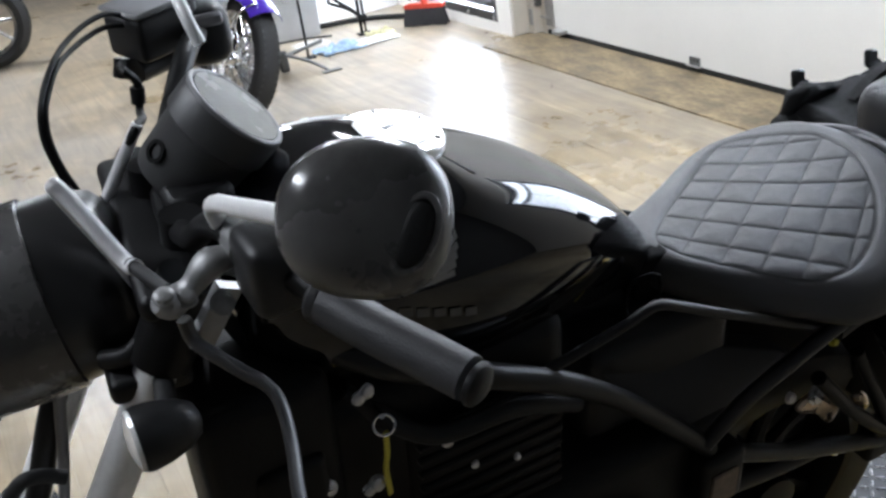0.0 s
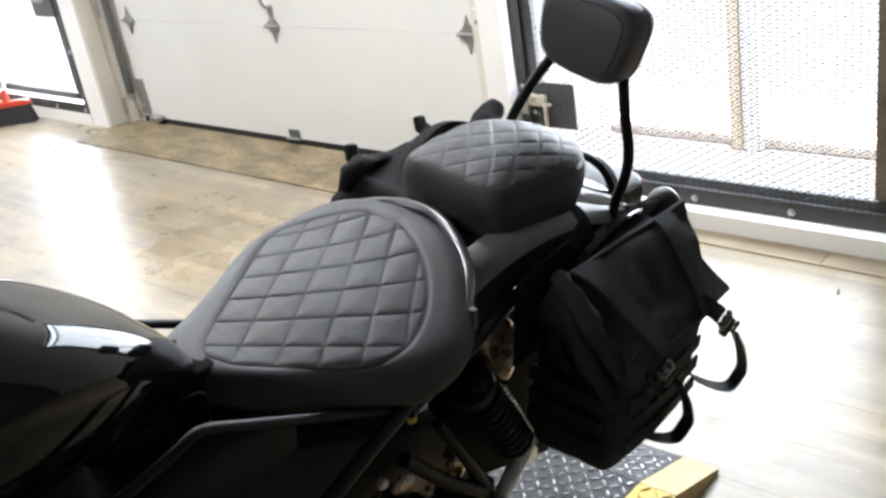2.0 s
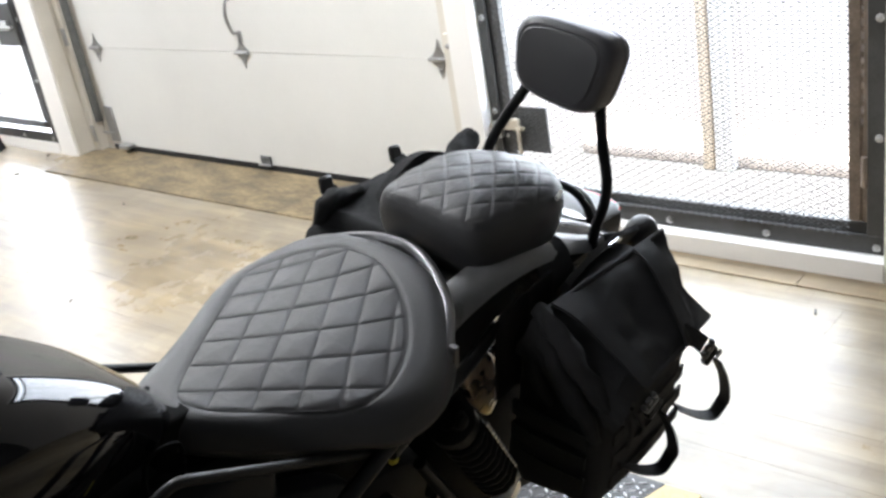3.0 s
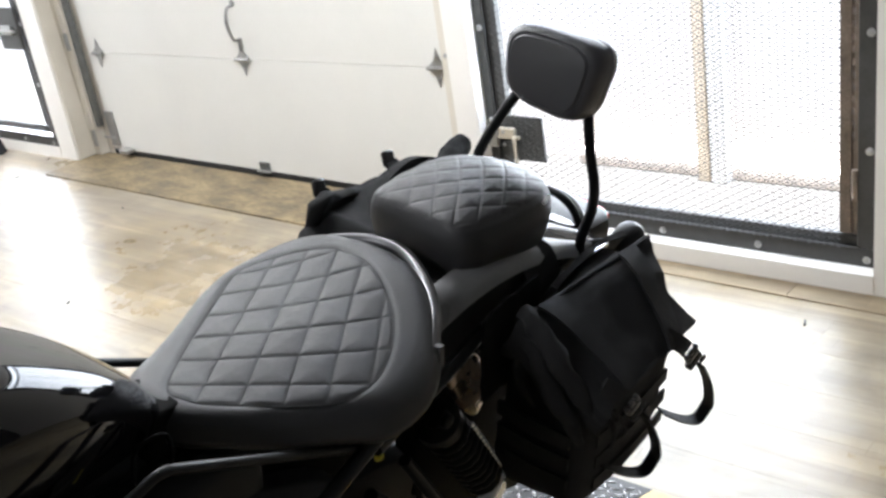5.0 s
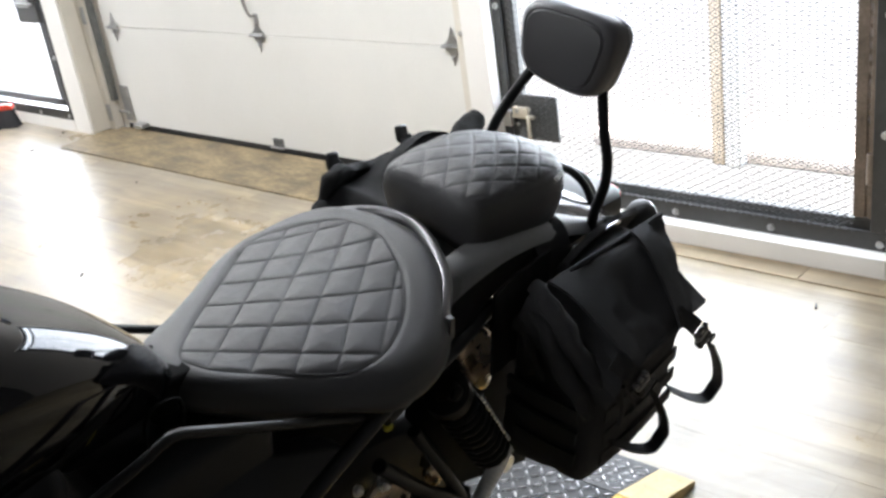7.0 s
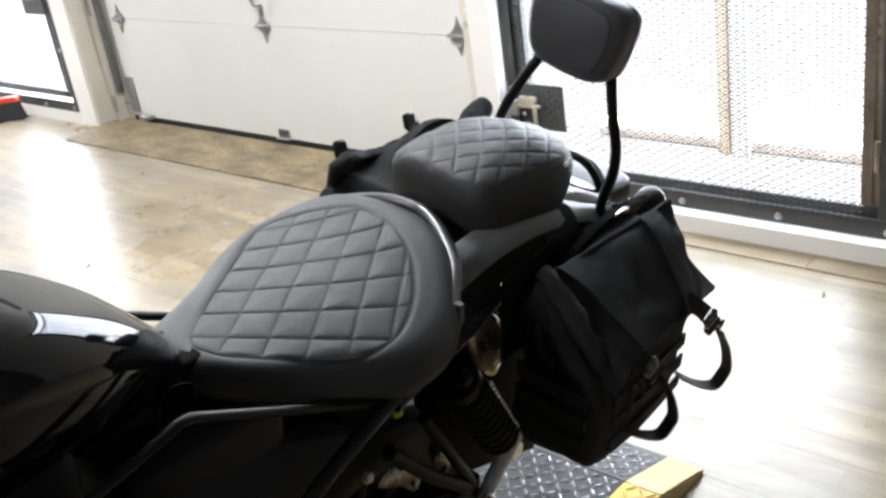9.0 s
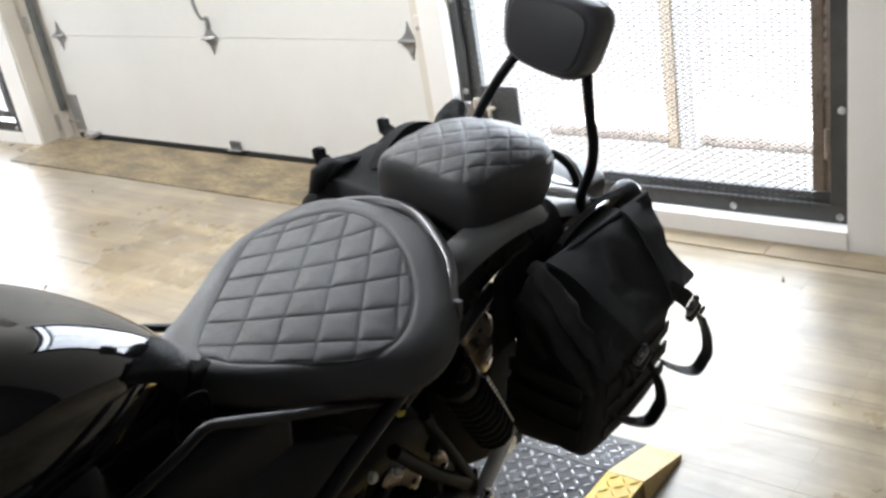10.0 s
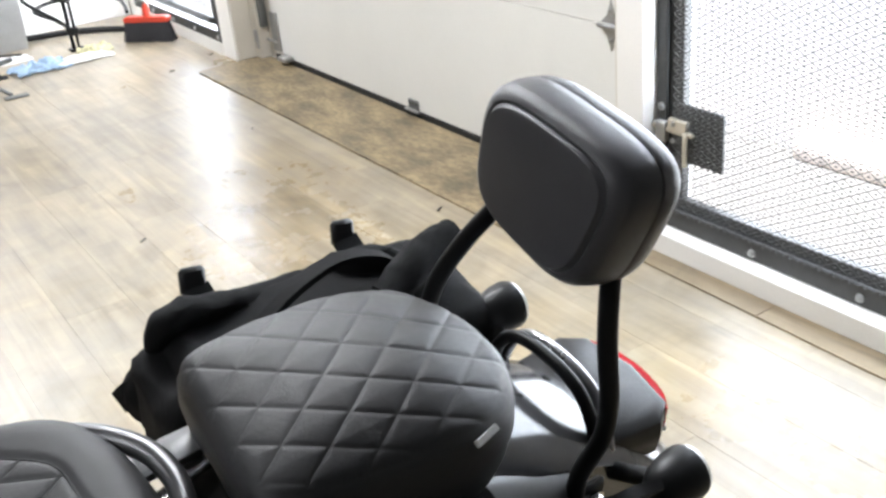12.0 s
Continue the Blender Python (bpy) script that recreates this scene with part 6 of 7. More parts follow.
# this panel's shade also comes from the darker cloth colour
part("inner_panel", crumple(strap([(-0.122, -0.122, 0.665), (-0.07, -0.120, 0.668), (0.02, -0.119, 0.668)], 0.15, 0.005, 10, (0, 0, 1)), 0.006, 20), SHADECLOTH, bag, "slack black inner panel")

# the bag on the far side, its shade put into the cloth colour
far = thing("saddlebag", "black nylon saddlebag hung on the far side, buckles upright", "saddlebag", BIKE, "saddlebags")
part("body", bag_body([(-0.085, 0.445), (-0.06, 0.428), (0.03, 0.425), (0.13, 0.435), (0.22, 0.47), (0.25, 0.56), (0.262, 0.66), (0.25, 0.74), (0.16, 0.752), (0.06, 0.752), (-0.02, 0.748), (-0.060, 0.748), (-0.082, 0.69), (-0.084, 0.55)], 0.115, 0.280, lambda x, y: 0.80, 5.0), SHADECLOTH, far, "black nylon bag body", smooth=70)
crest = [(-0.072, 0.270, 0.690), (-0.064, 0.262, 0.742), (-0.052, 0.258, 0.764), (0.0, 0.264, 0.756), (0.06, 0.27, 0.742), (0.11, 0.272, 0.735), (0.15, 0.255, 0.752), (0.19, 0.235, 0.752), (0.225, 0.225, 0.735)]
part("rim_roll", crumple(tube(crest, [0.014, 0.016, 0.015, 0.013, 0.013, 0.015, 0.016, 0.014, 0.010], 14, 8), 0.006, 28), SHADECLOTH, far, "rolled upper edge of the flap")
part("side_fold", crumple(tube([(-0.070, 0.268, 0.70), (-0.080, 0.278, 0.665), (-0.074, 0.276, 0.62), (-0.076, 0.27, 0.55)], [0.022, 0.024, 0.018, 0.012], 12, 6), 0.006, 28), SHADECLOTH, far, "gathered front edge of the flap")
part("front_fold", crumple(ball((-0.062, 0.215, 0.685), (0.040, 0.075, 0.055), 2.8), 0.010, 24), SHADECLOTH, far, "gathered corner of the bag")
part("corner_tab", crumple(strap([(-0.085, 0.262, 0.690), (-0.100, 0.275, 0.678), (-0.108, 0.284, 0.664)], 0.024, 0.005, 4, (0, 0.6, 1)), 0.003, 30), SHADECLOTH, far)
part("roll", crumple(tube([(0.135, 0.165, 0.772), (0.175, 0.178, 0.778), (0.215, 0.190, 0.782), (0.243, 0.197, 0.785)], [0.016, 0.021, 0.023, 0.021], 16), 0.006, 28), SHADECLOTH, far, "rolled cloth end")
part("handle", strap([(0.02, 0.215, 0.75), (0.07, 0.222, 0.775), (0.12, 0.224, 0.788), (0.16, 0.212, 0.785), (0.19, 0.20, 0.76)], 0.026, 0.006, 8, (0.2, 1, -0.3)), SHADECLOTH, far, "arched carry handle")
part("yoke", strap([(0.03, 0.03, 0.772), (0.03, 0.07, 0.77), (0.03, 0.102, 0.755), (0.04, 0.125, 0.735)], 0.08, 0.004, 6), SHADECLOTH, far, "black nylon yoke between the two bags")
for (xx, yy, zz) in ((-0.004, 0.292, 0.742), (0.180, 0.300, 0.728)):
    part("upright_strap", strap([(xx + 0.004, yy - 0.035, zz - 0.008), (xx, yy - 0.006, zz + 0.004), (xx - 0.002, yy + 0.010, zz + 0.014)], 0.030, 0.007, 5), SHADECLOTH, far)
    part("buckle", box((-0.014, -0.006, 0.0), (0.014, 0.006, 0.030), 0.004).moved(Matrix.Translation((xx - 0.004, yy + 0.010, zz + 0.006)) @ Matrix.Rotation(radians(-20), 4, "X") @ Matrix.Rotation(radians(8), 4, "Y")), PLASTIC, far, "black buckle standing up")


# ---- the stand that the motorcycle is on ----
PX0, PX1, PY0, PY1, PZ = -0.55, 1.655, 0.937, 1.42, 0.058
stand = thing("motorcycle_platform", "low steel tread plate platform with worn yellow edges, short ramp", "platform")
part("deck", box((PX0, PY0 + 0.084, PZ - 0.006), (PX1, PY1 - 0.084, PZ)), TREAD, stand, smooth=0)
part("frame_board", box((PX0, PY0 + 0.002, 0.0), (PX1 - 0.01, PY1 - 0.002, PZ - 0.0065)), WOODEDGE, stand, "plywood base board", smooth=0)
for y0, y1 in ((PY0, PY0 + 0.083), (PY1 - 0.083, PY1)):
    part("yellow_edge", box((PX0, y0, PZ - 0.006), (PX1, y1, PZ)), YELLOW, stand, "worn yellow painted edge", smooth=0)
    part("ramp_edge", G().add([(PX1 + 0.002, y0, PZ), (PX1 + 0.002, y1, PZ), (1.825, y1, 0.012), (1.825, y0, 0.012), (PX1 + 0.002, y0, 0.0), (PX1 + 0.002, y1, 0.0), (1.825, y1, 0.0), (1.825, y0, 0.0)], [(0, 1, 2, 3), (0, 3, 7, 4), (1, 5, 6, 2), (2, 6, 7, 3), (0, 4, 5, 1), (4, 7, 6, 5)]), PALEYELLOW, stand, "pale worn yellow ramp corner", smooth=0)
part("ramp", G().add([(PX1 + 0.002, PY0 + 0.084, PZ), (PX1 + 0.002, PY1 - 0.084, PZ), (1.825, PY1 - 0.084, 0.012), (1.825, PY0 + 0.084, 0.012), (PX1 + 0.002, PY0 + 0.084, 0.0), (PX1 + 0.002, PY1 - 0.084, 0.0), (1.825, PY1 - 0.084, 0.0), (1.825, PY0 + 0.084, 0.0)], [(0, 1, 2, 3), (0, 3, 7, 4), (1, 5, 6, 2), (2, 6, 7, 3), (0, 4, 5, 1), (4, 7, 6, 5)]), TREAD, stand, "tread plate ramp", smooth=0)


def lozenges(x0, x1, y0, y1, height):
    """Raised tread bars, every other one turned."""
    g = G()
    p = 0.0235
    i = 0
    x = x0 + p / 2
    while x < x1:
        j = 0
        y = y0 + p / 2
        while y < y1:
            a = radians(45) if (i + j) % 2 else radians(-45)
            c, s = math.cos(a), math.sin(a)
            z = height(x)
            L, W = 0.0122, 0.0029
            base = [(-L, 0), (-L * 0.45, -W), (L * 0.45, -W), (L, 0), (L * 0.45, W), (-L * 0.45, W)]
            v = [(x + c * u - s * w, y + s * u + c * w, height(x + c * u - s * w)) for u, w in base]
            v += [(x + c * u * 0.6 - s * w * 0.35, y + s * u * 0.6 + c * w * 0.35, height(x + c * u * 0.6 - s * w * 0.35) + 0.0030) for u, w in base]
            g.add(v, [(6, 7, 8, 9, 10, 11)] + [(k, (k + 1) % 6, 6 + (k + 1) % 6, 6 + k) for k in range(6)])
            y += p
            j += 1
        x += p
        i += 1
    return g


def deck_z(x):
    return PZ if x < PX1 else PZ + (0.012 - PZ) * (x - PX1) / (1.825 - PX1)


for y0, y1, m in ((PY0 + 0.086, PY1 - 0.086, BARS), (PY0 + 0.002, PY0 + 0.083, YELLOW), (PY1 - 0.083, PY1 - 0.002, YELLOW)):
    part("tread_pattern", lozenges(0.55, PX1 - 0.004, y0, y1, deck_z), m, stand)["kind"] = "stuff"
part("tread_pattern", lozenges(PX1 + 0.012, 1.815, PY0 + 0.086, PY1 - 0.086, deck_z), BARS, stand)["kind"] = "stuff"


# ---- the purple motorcycle ----
PB = Matrix.Translation((1.185, 4.95, 0.0)) @ Matrix.Rotation(radians(-95), 4, "Z") @ Matrix.Rotation(radians(-20), 4, "X")
pb = thing("motorcycle", "purple and silver cruiser motorcycle with a chrome wire-spoked front wheel", "motorcycle", PB)
R = 0.315


def spoke_wheel(parent, cx, cz, radius, width):
    tread = [(-0.40, -0.045), (-0.50, -0.02), (-0.46, 0.012), (-0.36, 0.030), (-0.2, 0.037), (0, 0.040), (0.2, 0.037), (0.36, 0.030), (0.46, 0.012), (0.50, -0.02), (0.40, -0.045)]
    w = part("front_wheel", loft([[(cx + (radius - 0.04 + d) * math.cos(2 * math.pi * j / 72), y * width, cz + (radius - 0.04 + d) * math.sin(2 * math.pi * j / 72)) for j in range(72)] for y, d in tread], caps=False), TYRE, parent, "black tyre on a chrome spoked wheel")
    grooves = G()
    for j in range(60):
        a = 2 * math.pi * j / 60
        for sy in (-1, 1):
            q = Matrix.Translation((cx, 0, cz)) @ Matrix.Rotation(-a - (0.03 if sy > 0 else 0), 4, "Y")
            grooves.join(box((radius - 0.012, 0.008 if sy > 0 else -0.042, -0.007), (radius + 0.0015 - 0.006, 0.042 if sy > 0 else -0.008, 0.007)).moved(q))
    part("tread_block", grooves, TYRE, w, smooth=0)
    rr = radius - 0.085
    part("rim", loft([[(cx + (rr + d) * math.cos(2 * math.pi * j / 64), y, cz + (rr + d) * math.sin(2 * math.pi * j / 64)) for j in range(64)] for y, d in ((-0.045, 0.012), (-0.046, 0.0), (-0.034, -0.008), (-0.015, -0.018), (0.015, -0.018), (0.034, -0.008), (0.046, 0.0), (0.045, 0.012))], caps=False), CHROME, w, "chrome rim")
    hub = part("hub", lathe([(0.012, -0.075), (0.025, -0.07), (0.045, -0.045), (0.045, -0.035), (0.026, -0.02), (0.026, 0.02), (0.045, 0.035), (0.045, 0.045), (0.025, 0.07), (0.012, 0.075)], (cx, 0, cz), (0, 1, 0), 28), CHROME, w)
    for k in range(40):
        sy = -1 if k % 2 else 1
        a = 2 * math.pi * k / 40
        b = a + (0.5 if (k // 2) % 2 else -0.5)
        part("spoke", rod((cx + 0.04 * math.cos(b), 0.038 * sy, cz + 0.04 * math.sin(b)), (cx + (rr - 0.012) * math.cos(a), 0.012 * sy, cz + (rr - 0.012) * math.sin(a)), 0.0026, 6), CHROME, w)
    part("brake_disc", lathe([(0.05, 0.0), (0.13, 0.0), (0.13, 0.005), (0.05, 0.005)], (cx, 0.058, cz), (0, 1, 0), 40), ALU, w, "steel brake disc")
    return w


spoke_wheel(pb, 0.0, R, R, 0.125)
# the wheel's own x runs forward
for s in (-1, 1):
    leg = part("fork_leg", rod((0.0, 0.098 * s, R), (-0.06, 0.098 * s, R + 0.27), 0.026, 20), ALU, pb, "polished lower fork leg")
    part("stanchion", rod((-0.06, 0.098 * s, R + 0.27), (-0.22, 0.098 * s, R + 0.74), 0.019, 20), CHROME, leg)
    part("axle_cap", ball((0.0, 0.098 * s, R), (0.034, 0.03, 0.036), 2.5), CHROME, leg)
    part("caliper", box((-0.03, 0.075 * s - 0.025, R - 0.17), (0.05, 0.075 * s + 0.025, R - 0.08), 0.012), ALU, leg)


def guard(radius, a0, a1, width, y0=-1.0, y1=1.0, lift=0.0, n=40):
    rings = []
    for i in range(n + 1):
        a = radians(a0 + (a1 - a0) * i / n)
        flare = 0.012 * (sm(0.75, 1.0, i / n) + sm(0.25, 0.0, i / n))
        row = []
        prof = [(y0 + (y1 - y0) * k / 12) for k in range(13)]
        for q in prof:
            r = radius + lift + flare - 0.055 * abs(q) ** 2.6
            row.append((r * math.sin(a), q * width, R + r * math.cos(a)))
        for q in reversed(prof):
            r = radius + lift + flare - 0.055 * abs(q) ** 2.6 - 0.003
            row.append((r * math.sin(a), q * width * 0.985, R + r * math.cos(a)))
        rings.append(row)
    return loft(rings)


mg = part("front_mudguard", guard(R + 0.036, -108, 42, 0.088), PURPLE, pb, "purple gloss front mudguard")
part("side_flash", guard(R + 0.036, -107, 10, 0.0885, -1.0, -0.45, 0.0012), PEARL, mg, "silver painted flash")
part("side_flash", guard(R + 0.036, -107, 10, 0.0885, 0.45, 1.0, 0.0012), PEARL, mg, "silver painted flash")
part("rail", tube([(0.02, -0.10, R + 0.06), (0.10, -0.10, R + 0.22), (0.20, -0.06, R + 0.30)], 0.006, 8), CHROME, mg)
part("nacelle", box((-0.42, -0.14, R + 0.55), (-0.22, 0.14, R + 0.85), 0.03), CHROME, pb, "chrome lamp nacelle")
part("indicator_bar", rod((-0.2, -0.2, R + 0.36), (-0.2, 0.2, R + 0.36), 0.01), CHROME, pb)
for s in (-1, 1):
    part("indicator", lathe([(0.01, -0.05), (0.028, -0.035), (0.032, 0.0), (0.030, 0.012), (0.001, 0.022)], (-0.19, 0.21 * s, R + 0.36), (1, 0, 0), 24), AMBER, pb, "amber indicator")
# the front end is steered to its left
for ob in list(pb.children):
    ob.matrix_basis = Matrix.Rotation(radians(17), 4, "Z") @ ob.matrix_basis
part("engine", box((-0.95, -0.16, 0.18), (-0.48, 0.16, 0.62), 0.04), DARKMETAL, pb, "dark engine with chrome covers")
part("engine_cover", lathe([(0.12, 0.0), (0.12, 0.02), (0.09, 0.04), (0.01, 0.045)], (-0.72, -0.16, 0.36), (0, -1, 0), 32), CHROME, pb)
part("down_tube", tube([(-0.36, 0, 0.95), (-0.46, 0, 0.55), (-0.52, 0, 0.22)], 0.02, 12), SATIN, pb)
part("exhaust", tube([(-0.52, 0.10, 0.55), (-0.44, 0.14, 0.35), (-0.55, 0.16, 0.20), (-1.0, 0.18, 0.20)], 0.024, 14), CHROME, pb)
part("crash_bar", tube([(-0.42, -0.02, 0.62), (-0.40, -0.24, 0.55), (-0.44, -0.27, 0.40), (-0.50, -0.10, 0.24)], 0.014, 12), CHROME, pb, "chrome engine guard")
part("fuel_tank", ball((-0.72, 0, 0.82), (0.30, 0.15, 0.13), 2.4), PURPLE, pb, "purple fuel tank")
part("frame", tube([(-0.36, 0, 0.93), (-0.8, 0, 0.72), (-1.25, 0, 0.60), (-1.6, 0, 0.32)], 0.025, 12), SATIN, pb)
part("saddle", ball((-1.15, 0, 0.72), (0.26, 0.16, 0.07), 2.6), LEATHERS, pb)
part("rear_wheel", loft([[(-1.6 + (0.30 + d) * math.cos(2 * math.pi * j / 48), y, 0.30 + (0.30 + d) * math.sin(2 * math.pi * j / 48)) for j in range(48)] for y, d in ((-0.06, -0.09), (-0.07, -0.04), (-0.04, -0.005), (0, 0), (0.04, -0.005), (0.07, -0.04), (0.06, -0.09))], caps=False), TYRE, pb)

# a side stand foot and a black case on the floor behind the purple wheel
ss = thing("jack_stand", "small chrome and black stand leg resting on the floor", "stand", pose(1.72, 5.62, 0))
part("bar", tube([(0.0, 0.02, 0.10), (0.10, -0.10, 0.06), (0.17, -0.20, 0.012)], 0.010, 10), TRACK, ss)
part("foot", box((0.13, -0.245, 0.0), (0.24, -0.20, 0.010), 0.003), TRACK, ss)
part("lever", tube([(-0.04, 0.06, 0.16), (0.15, 0.05, 0.15), (0.30, 0.0, 0.14)], 0.006, 8), STEEL, ss)
part("pivot", box((-0.03, 0.0, 0.0), (0.02, 0.04, 0.12), 0.01), STEEL, ss)
part("handle", rod((0.02, 0.02, 0.09), (0.26, 0.08, 0.11), 0.012), TRACK, ss)

case = thing("hard_case", "black hard plastic case with amber lamp on a tubular rack", "case", pose(2.01, 5.75, -0.02))
part("body", box((-0.12, -0.10, 0.42), (0.12, 0.10, 0.78), 0.03), PLASTIC, case)
part("lid", box((-0.125, -0.105, 0.785), (0.125, 0.105, 0.86), 0.02), PLASTIC, case)
part("indicator", lathe([(0.008, -0.05), (0.024, -0.03), (0.028, 0.0), (0.026, 0.012), (0.001, 0.02)], (-0.135, -0.06, 0.53), (0, -1, 0), 20), AMBER, case, "amber indicator lens")
part("rack", tube([(0.13, 0.0, 0.50), (0.20, -0.02, 0.40), (0.30, -0.02, 0.35), (0.34, 0.05, 0.36)], 0.012, 10), SATIN, case)
part("rack_leg", rod((-0.09, 0.06, 0.02), (-0.09, 0.06, 0.44), 0.008), SATIN, case)
part("rack_foot", box((-0.13, 0.03, 0.02), (-0.05, 0.09, 0.03), 0.004), SATIN, case)

# a second motorcycle farther back: its wheel shows
fb = thing("motorcycle", "dark motorcycle parked at the back, pale spoked wheel showing", "motorcycle", Matrix.Translation((0.33, 7.78, 0.0)) @ Matrix.Rotation(radians(-18), 4, "Z"))
fw = part("front_wheel", loft([[((0.31 + d) * math.cos(2 * math.pi * j / 48), y, 0.31 + (0.31 + d) * math.sin(2 * math.pi * j / 48)) for j in range(48)] for y, d in ((-0.05, -0.085), (-0.06, -0.04), (-0.035, -0.005), (0, 0), (0.035, -0.005), (0.06, -0.04), (0.05, -0.085))], caps=False), TYRE, fb)
part("rim", loft([[((0.225 + d) * math.cos(2 * math.pi * j / 48), y, 0.31 + (0.225 + d) * math.sin(2 * math.pi * j / 48)) for j in range(48)] for y, d in ((-0.052, 0.0), (-0.04, -0.02), (0.04, -0.02), (0.052, 0.0))], caps=False), ALU, fw)
part("hub", lathe([(0.03, -0.07), (0.05, -0.05), (0.05, 0.05), (0.03, 0.07)], (0, 0, 0.31), (0, 1, 0), 24), ALU, fw)
for k in range(9):
    a = 2 * math.pi * k / 9
    part("spoke", tube([(0.04 * math.cos(a), 0, 0.31 + 0.04 * math.sin(a)), (0.21 * math.cos(a), 0, 0.31 + 0.21 * math.sin(a))], [0.016, 0.012], 8, 2), ALU, fw)
for s in (-1, 1):
    part("fork_leg", rod((0, 0.09 * s, 0.31), (-0.3, 0.09 * s, 0.95), 0.026), SATIN, fb)
part("body", ball((-0.75, 0, 0.55), (0.45, 0.16, 0.25), 2.6), DARKMETAL, fb)
part("fuel_tank", ball((-0.65, 0, 0.88), (0.28, 0.15, 0.12), 2.4), GLOSS, fb)
part("rear_wheel", loft([[(-1.45 + (0.31 + d) * math.cos(2 * math.pi * j / 40), y, 0.31 + (0.31 + d) * math.sin(2 * math.pi * j / 40)) for j in range(40)] for y, d in ((-0.06, -0.09), (-0.07, -0.04), (0, 0), (0.07, -0.04), (0.06, -0.09))], caps=False), TYRE, fb)

# ---- stand, broom and rags near the second gate ----
rack = thing("tubular_stand", "black tubular floor stand, twin posts and a bent hoop", "stand", pose(2.385, 6.05, 0.0))
for o in (-0.014, 0.014):
    part("post", rod((o, 0.0, 0.0), (o * 0.9 - 0.004, 0.004, 0.92), 0.0105 if o < 0 else 0.0085, 12), SATIN, rack)
part("foot", box((-0.040, -0.030, 0.0), (0.045, 0.030, 0.014), 0.004), SATIN, rack)
part("clamp", box((-0.030, -0.018, 0.085), (0.030, 0.018, 0.125), 0.005), SATIN, rack)
part("hoop", tube([(0.0, 0.012, 0.112), (-0.060, 0.06, 0.165), (-0.130, 0.18, 0.205), (-0.060, 0.30, 0.208), (0.060, 0.352, 0.210), (0.180, 0.330, 0.210), (0.275, 0.22, 0.210), (0.295, 0.05, 0.210), (0.270, -0.12, 0.205), (0.245, -0.22, 0.190)], 0.0105, 12, 8), SATIN, rack, "bent black hoop")
part("strut", tube([(-0.002, 0.0, 0.110), (-0.060, 0.0, 0.170), (-0.200, 0.0, 0.292), (-0.212, 0.0, 0.345), (-0.205, 0.0, 0.62)], 0.0100, 12, 8), SATIN, rack)
part("handle", rod((-0.06, 0.0, 0.90), (0.06, 0.0, 0.925), 0.013, 12), RUBBER, rack)

crate = thing("storage_box", "pale grey plastic storage box with a lid", "box", pose(2.04, 6.48, 0.0))
part("body", loft([[(x * k, y * k, z) for x, y in ((-0.17, -0.15), (0.17, -0.15), (0.17, 0.15), (-0.17, 0.15))] for z, k in ((0.0, 0.92), (0.02, 0.95), (0.30, 1.0))]), CRATE, crate, smooth=30)
part("lid", box((-0.182, -0.162, 0.302), (0.182, 0.162, 0.335), 0.008), CRATE, crate)
part("handle", box((-0.06, -0.176, 0.25), (0.06, -0.154, 0.275), 0.005), CRATE, crate)

# broom: head flat on the floor, handle leaning on the gate
broom = thing("broom", "red push broom with dark bristles and a white handle", "broom", Matrix.Translation((2.745, 5.885, 0.0)) @ Matrix.Rotation(radians(-47), 4, "Z"))
bris = G()
random.seed(4)
for k in range(420):
    x, y = random.uniform(-0.125, 0.125), random.uniform(-0.022, 0.022)
    sx, sy = x * 1.16 + random.uniform(-0.004, 0.004), y * 1.7 + random.uniform(-0.006, 0.006)
    r = 0.0032
    z0 = random.uniform(0.0, 0.006)
    bris.add([(sx - r, sy - r, z0), (sx + r, sy - r, z0), (sx, sy + r, z0), (x - r, y - r, 0.112), (x + r, y - r, 0.112), (x, y + r, 0.112)], [(0, 1, 4, 3), (1, 2, 5, 4), (2, 0, 3, 5), (0, 2, 1)])
part("bristle_tuft", bris, BRISTLE, broom, "dark stiff bristles", smooth=0)["kind"] = "stuff"
part("block", loft([[(x * k, y * k, z) for x, y in ((-0.13, -0.026), (0.13, -0.026), (0.13, 0.026), (-0.13, 0.026))] for z, k in ((0.108, 1.0), (0.128, 1.0), (0.137, 0.86))]), REDPLASTIC, broom, "red plastic head")
part("socket", lathe([(0.022, 0), (0.018, 0.05), (0.014, 0.07)], (0, 0, 0.132), (0.03, 0.10, 1), 18), REDPLASTIC, broom)
part("handle", rod((0.003, 0.02, 0.18), (0.04, 0.135, 1.35), 0.011, 14), WHITE, broom, "white handle")

# hose on the floor along the partition
hs = part("hose", tube([(2.86, 5.92, 0.02), (2.78, 6.12, 0.02), (2.55, 6.38, 0.02), (2.2, 6.50, 0.02), (1.9, 6.55, 0.02)], 0.017, 12), RUBBER)
tagged(hs, "thick black rubber hose lying on the floor", "hose")


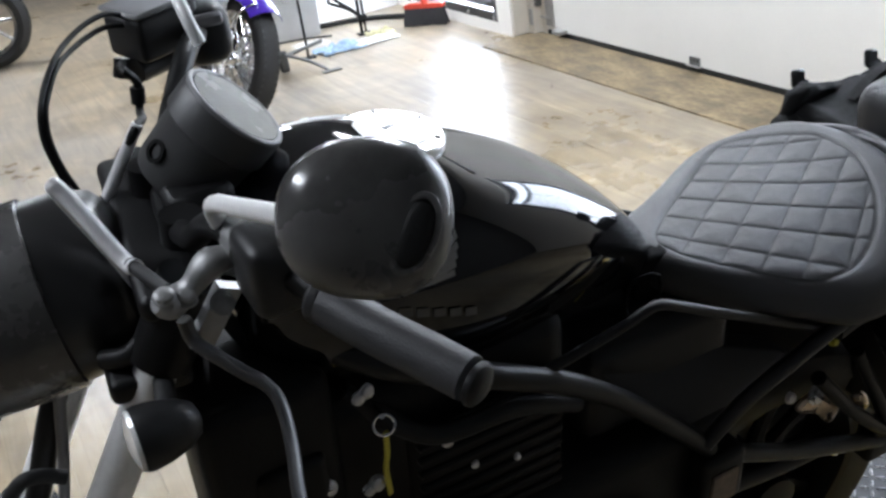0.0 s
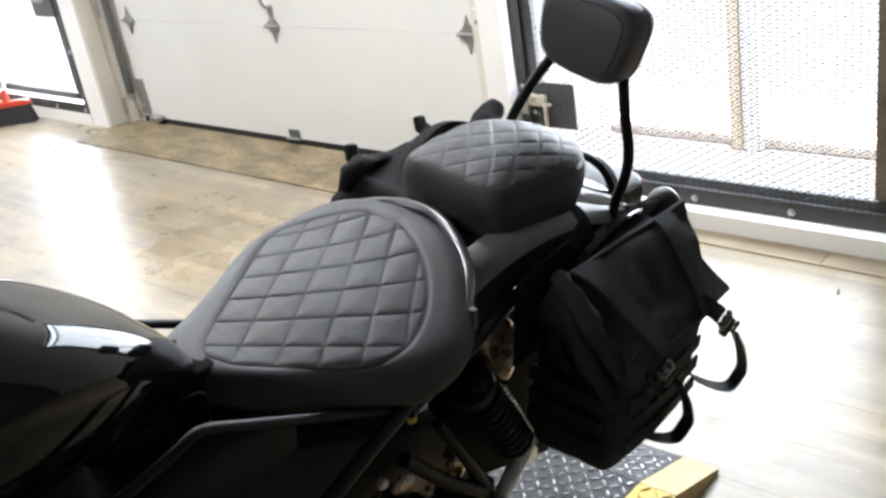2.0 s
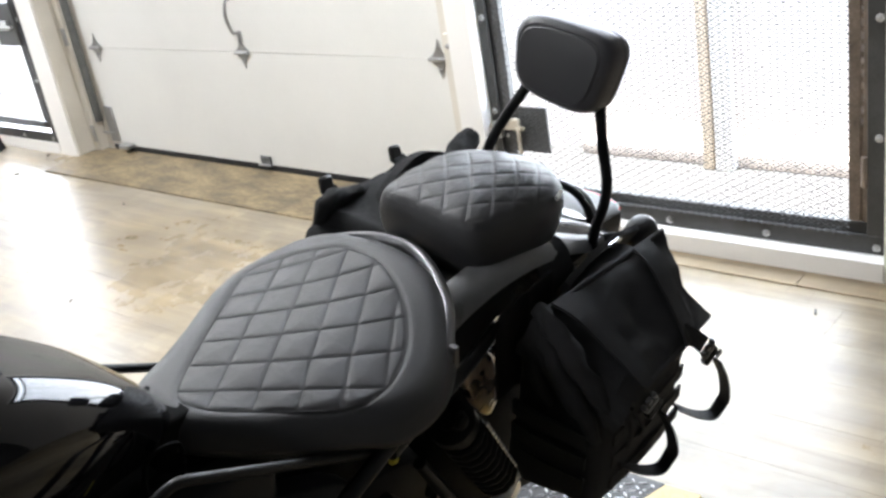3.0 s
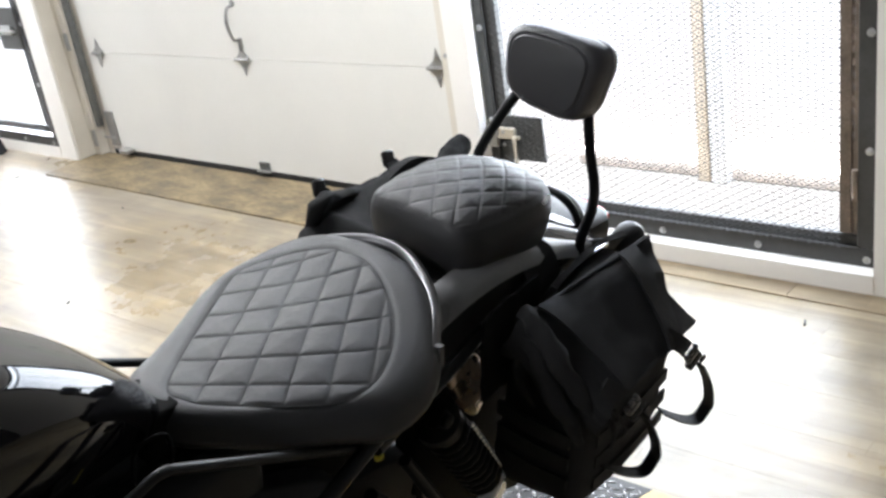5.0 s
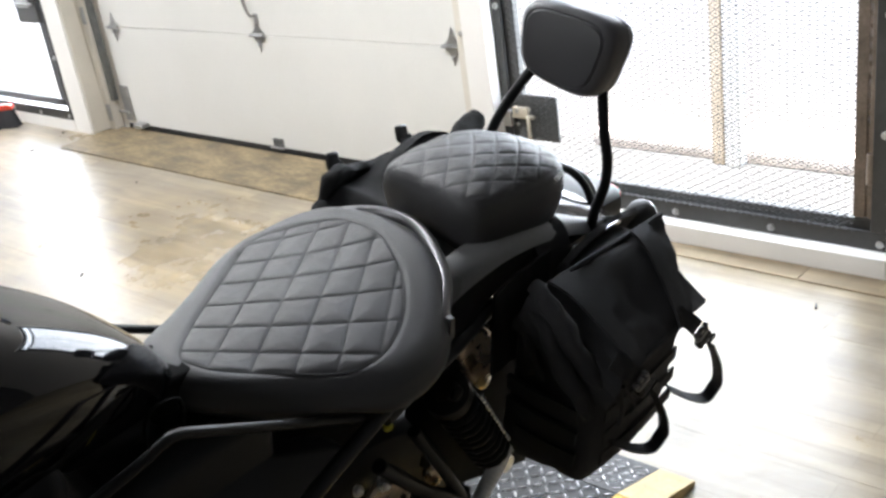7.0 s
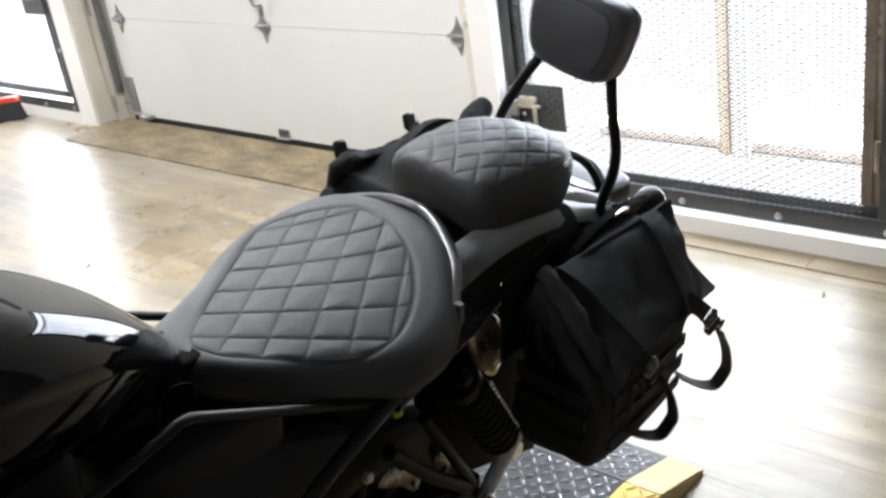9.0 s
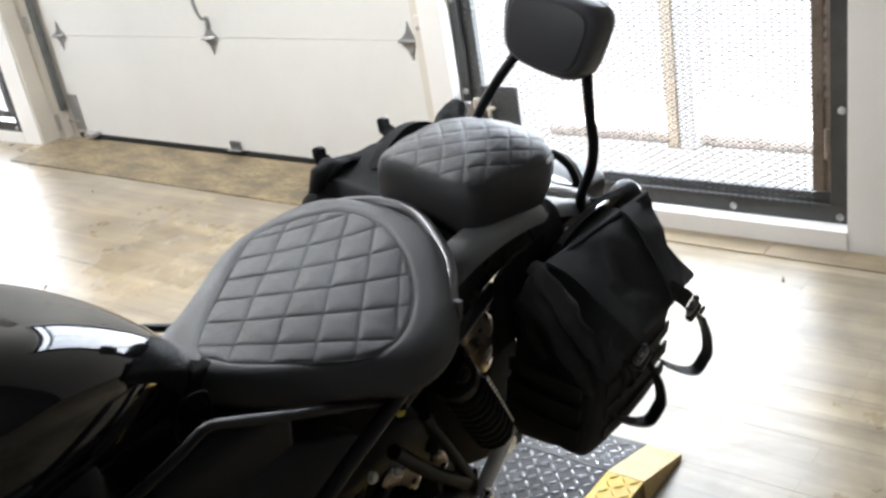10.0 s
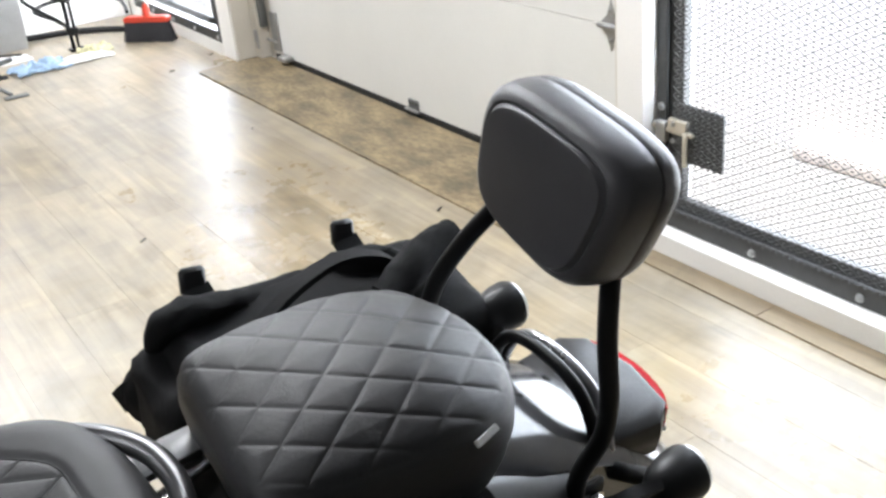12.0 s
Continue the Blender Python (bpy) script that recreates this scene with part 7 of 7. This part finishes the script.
def rag(name, at, size, seed, material, label):
    """A crumpled cloth: a sheet of folds with thickness."""
    n = 26
    sx, sy = size
    sz = 0.055 if size[1] > 0.072 else 0.03
    top, low = [], []
    for i in range(n):
        for j in range(n):
            u, w = i / (n - 1) * 2 - 1, j / (n - 1) * 2 - 1
            e = 1 - max(abs(u), abs(w)) ** 3
            p = Vector((u * 2.1 + seed, w * 2.1, seed * 1.7))
            h = abs(noise.noise(p)) + 0.5 * abs(noise.noise(p * 2.3))
            x = u * sx * (1 + 0.25 * noise.noise(p * 0.8 + Vector((5, 0, 0))))
            y = w * sy * (1 + 0.25 * noise.noise(p * 0.8 + Vector((0, 5, 0))))
            z = 0.004 + sz * h * (0.35 + 0.65 * e)
            top.append((at[0] + x, at[1] + y, z))
            low.append((at[0] + x, at[1] + y, max(0.0005, z - 0.0035)))
    m = n * n
    f = [(i * n + j, i * n + j + 1, (i + 1) * n + j + 1, (i + 1) * n + j) for i in range(n - 1) for j in range(n - 1)]
    f += [tuple(m + q for q in reversed(face)) for face in f]
    rim = [i * n for i in range(n)] + [(n - 1) * n + j for j in range(1, n)] + [i * n + n - 1 for i in range(n - 2, -1, -1)] + [j for j in range(n - 2, 0, -1)]
    f += [(rim[k], rim[(k + 1) % len(rim)], m + rim[(k + 1) % len(rim)], m + rim[k]) for k in range(len(rim))]
    return tagged(part(name, G().add(top + low, f), material, smooth=60), label, "rag")


rag("rag", (2.13, 5.83), (0.14, 0.10), 1.3, BLUECLOTH, "crumpled blue cloth rag on the floor")
rag("rag", (2.46, 5.96), (0.085, 0.075), 4.1, YELLOWCLOTH, "crumpled yellowish rag on the floor")
rag("rag", (2.34, 5.82), (0.15, 0.07), 7.9, WHITECLOTH, "crumpled white cloth on the floor")
rag("rag", (2.05, 6.12), (0.10, 0.07), 9.2, WHITECLOTH, "pale crumpled paper towel on the floor")
for k, (x, y, a) in enumerate(((1.807, 3.381, 40), (2.677, 1.031, 20), (2.60, 5.20, 0), (2.92 - 0.06, 5.33, 10), (2.62, 2.9, 30), (2.52, 4.1, 60), (2.2, 1.9, 10))):
    q = Matrix.Translation((x, y, 0.0)) @ Matrix.Rotation(radians(a), 4, "Z")
    tagged(part("debris", box((-0.014, -0.003, 0.0), (0.014, 0.003, 0.004), 0.001).moved(q), STEEL), "tiny dark splinter on the floor", "debris", "floor debris")

# a low white panel leaning on the partition
wp = thing("panel", "white painted board leaning on the partition", "board", Matrix.Translation((2.575, 6.655, 0.0)) @ Matrix.Rotation(radians(-6), 4, "X"))
part("board", box((-0.315, -0.02, 0.0), (0.315, 0.0, 0.62), 0.003), WALL, wp)

# ---- floor boards ----
BW, BL = 0.18, 1.21
meshes = []
for cut in range(3):
    meshes.append(box((-BW / 2 + 0.0002, -BL / 2 + 0.0002, -0.0056), (BW / 2 - 0.0002, BL / 2 - 0.0002, 0.0), 0.0003).mesh("plank", FLOOR, 0))
random.seed(9)
for col in range(20):
    x = WX - BW / 2 - col * BW
    shift = random.uniform(0, BL)
    for row in range(8):
        y = -1.3 + shift + row * BL
        pl = new("plank", meshes[(col + row) % 3])
        near = max(y - BL / 2, -0.60)
        pl.location = (x, (near + y + BL / 2) / 2, 0.0)
        pl.scale.y = (y + BL / 2 - near) / BL
        pl.parent = floor
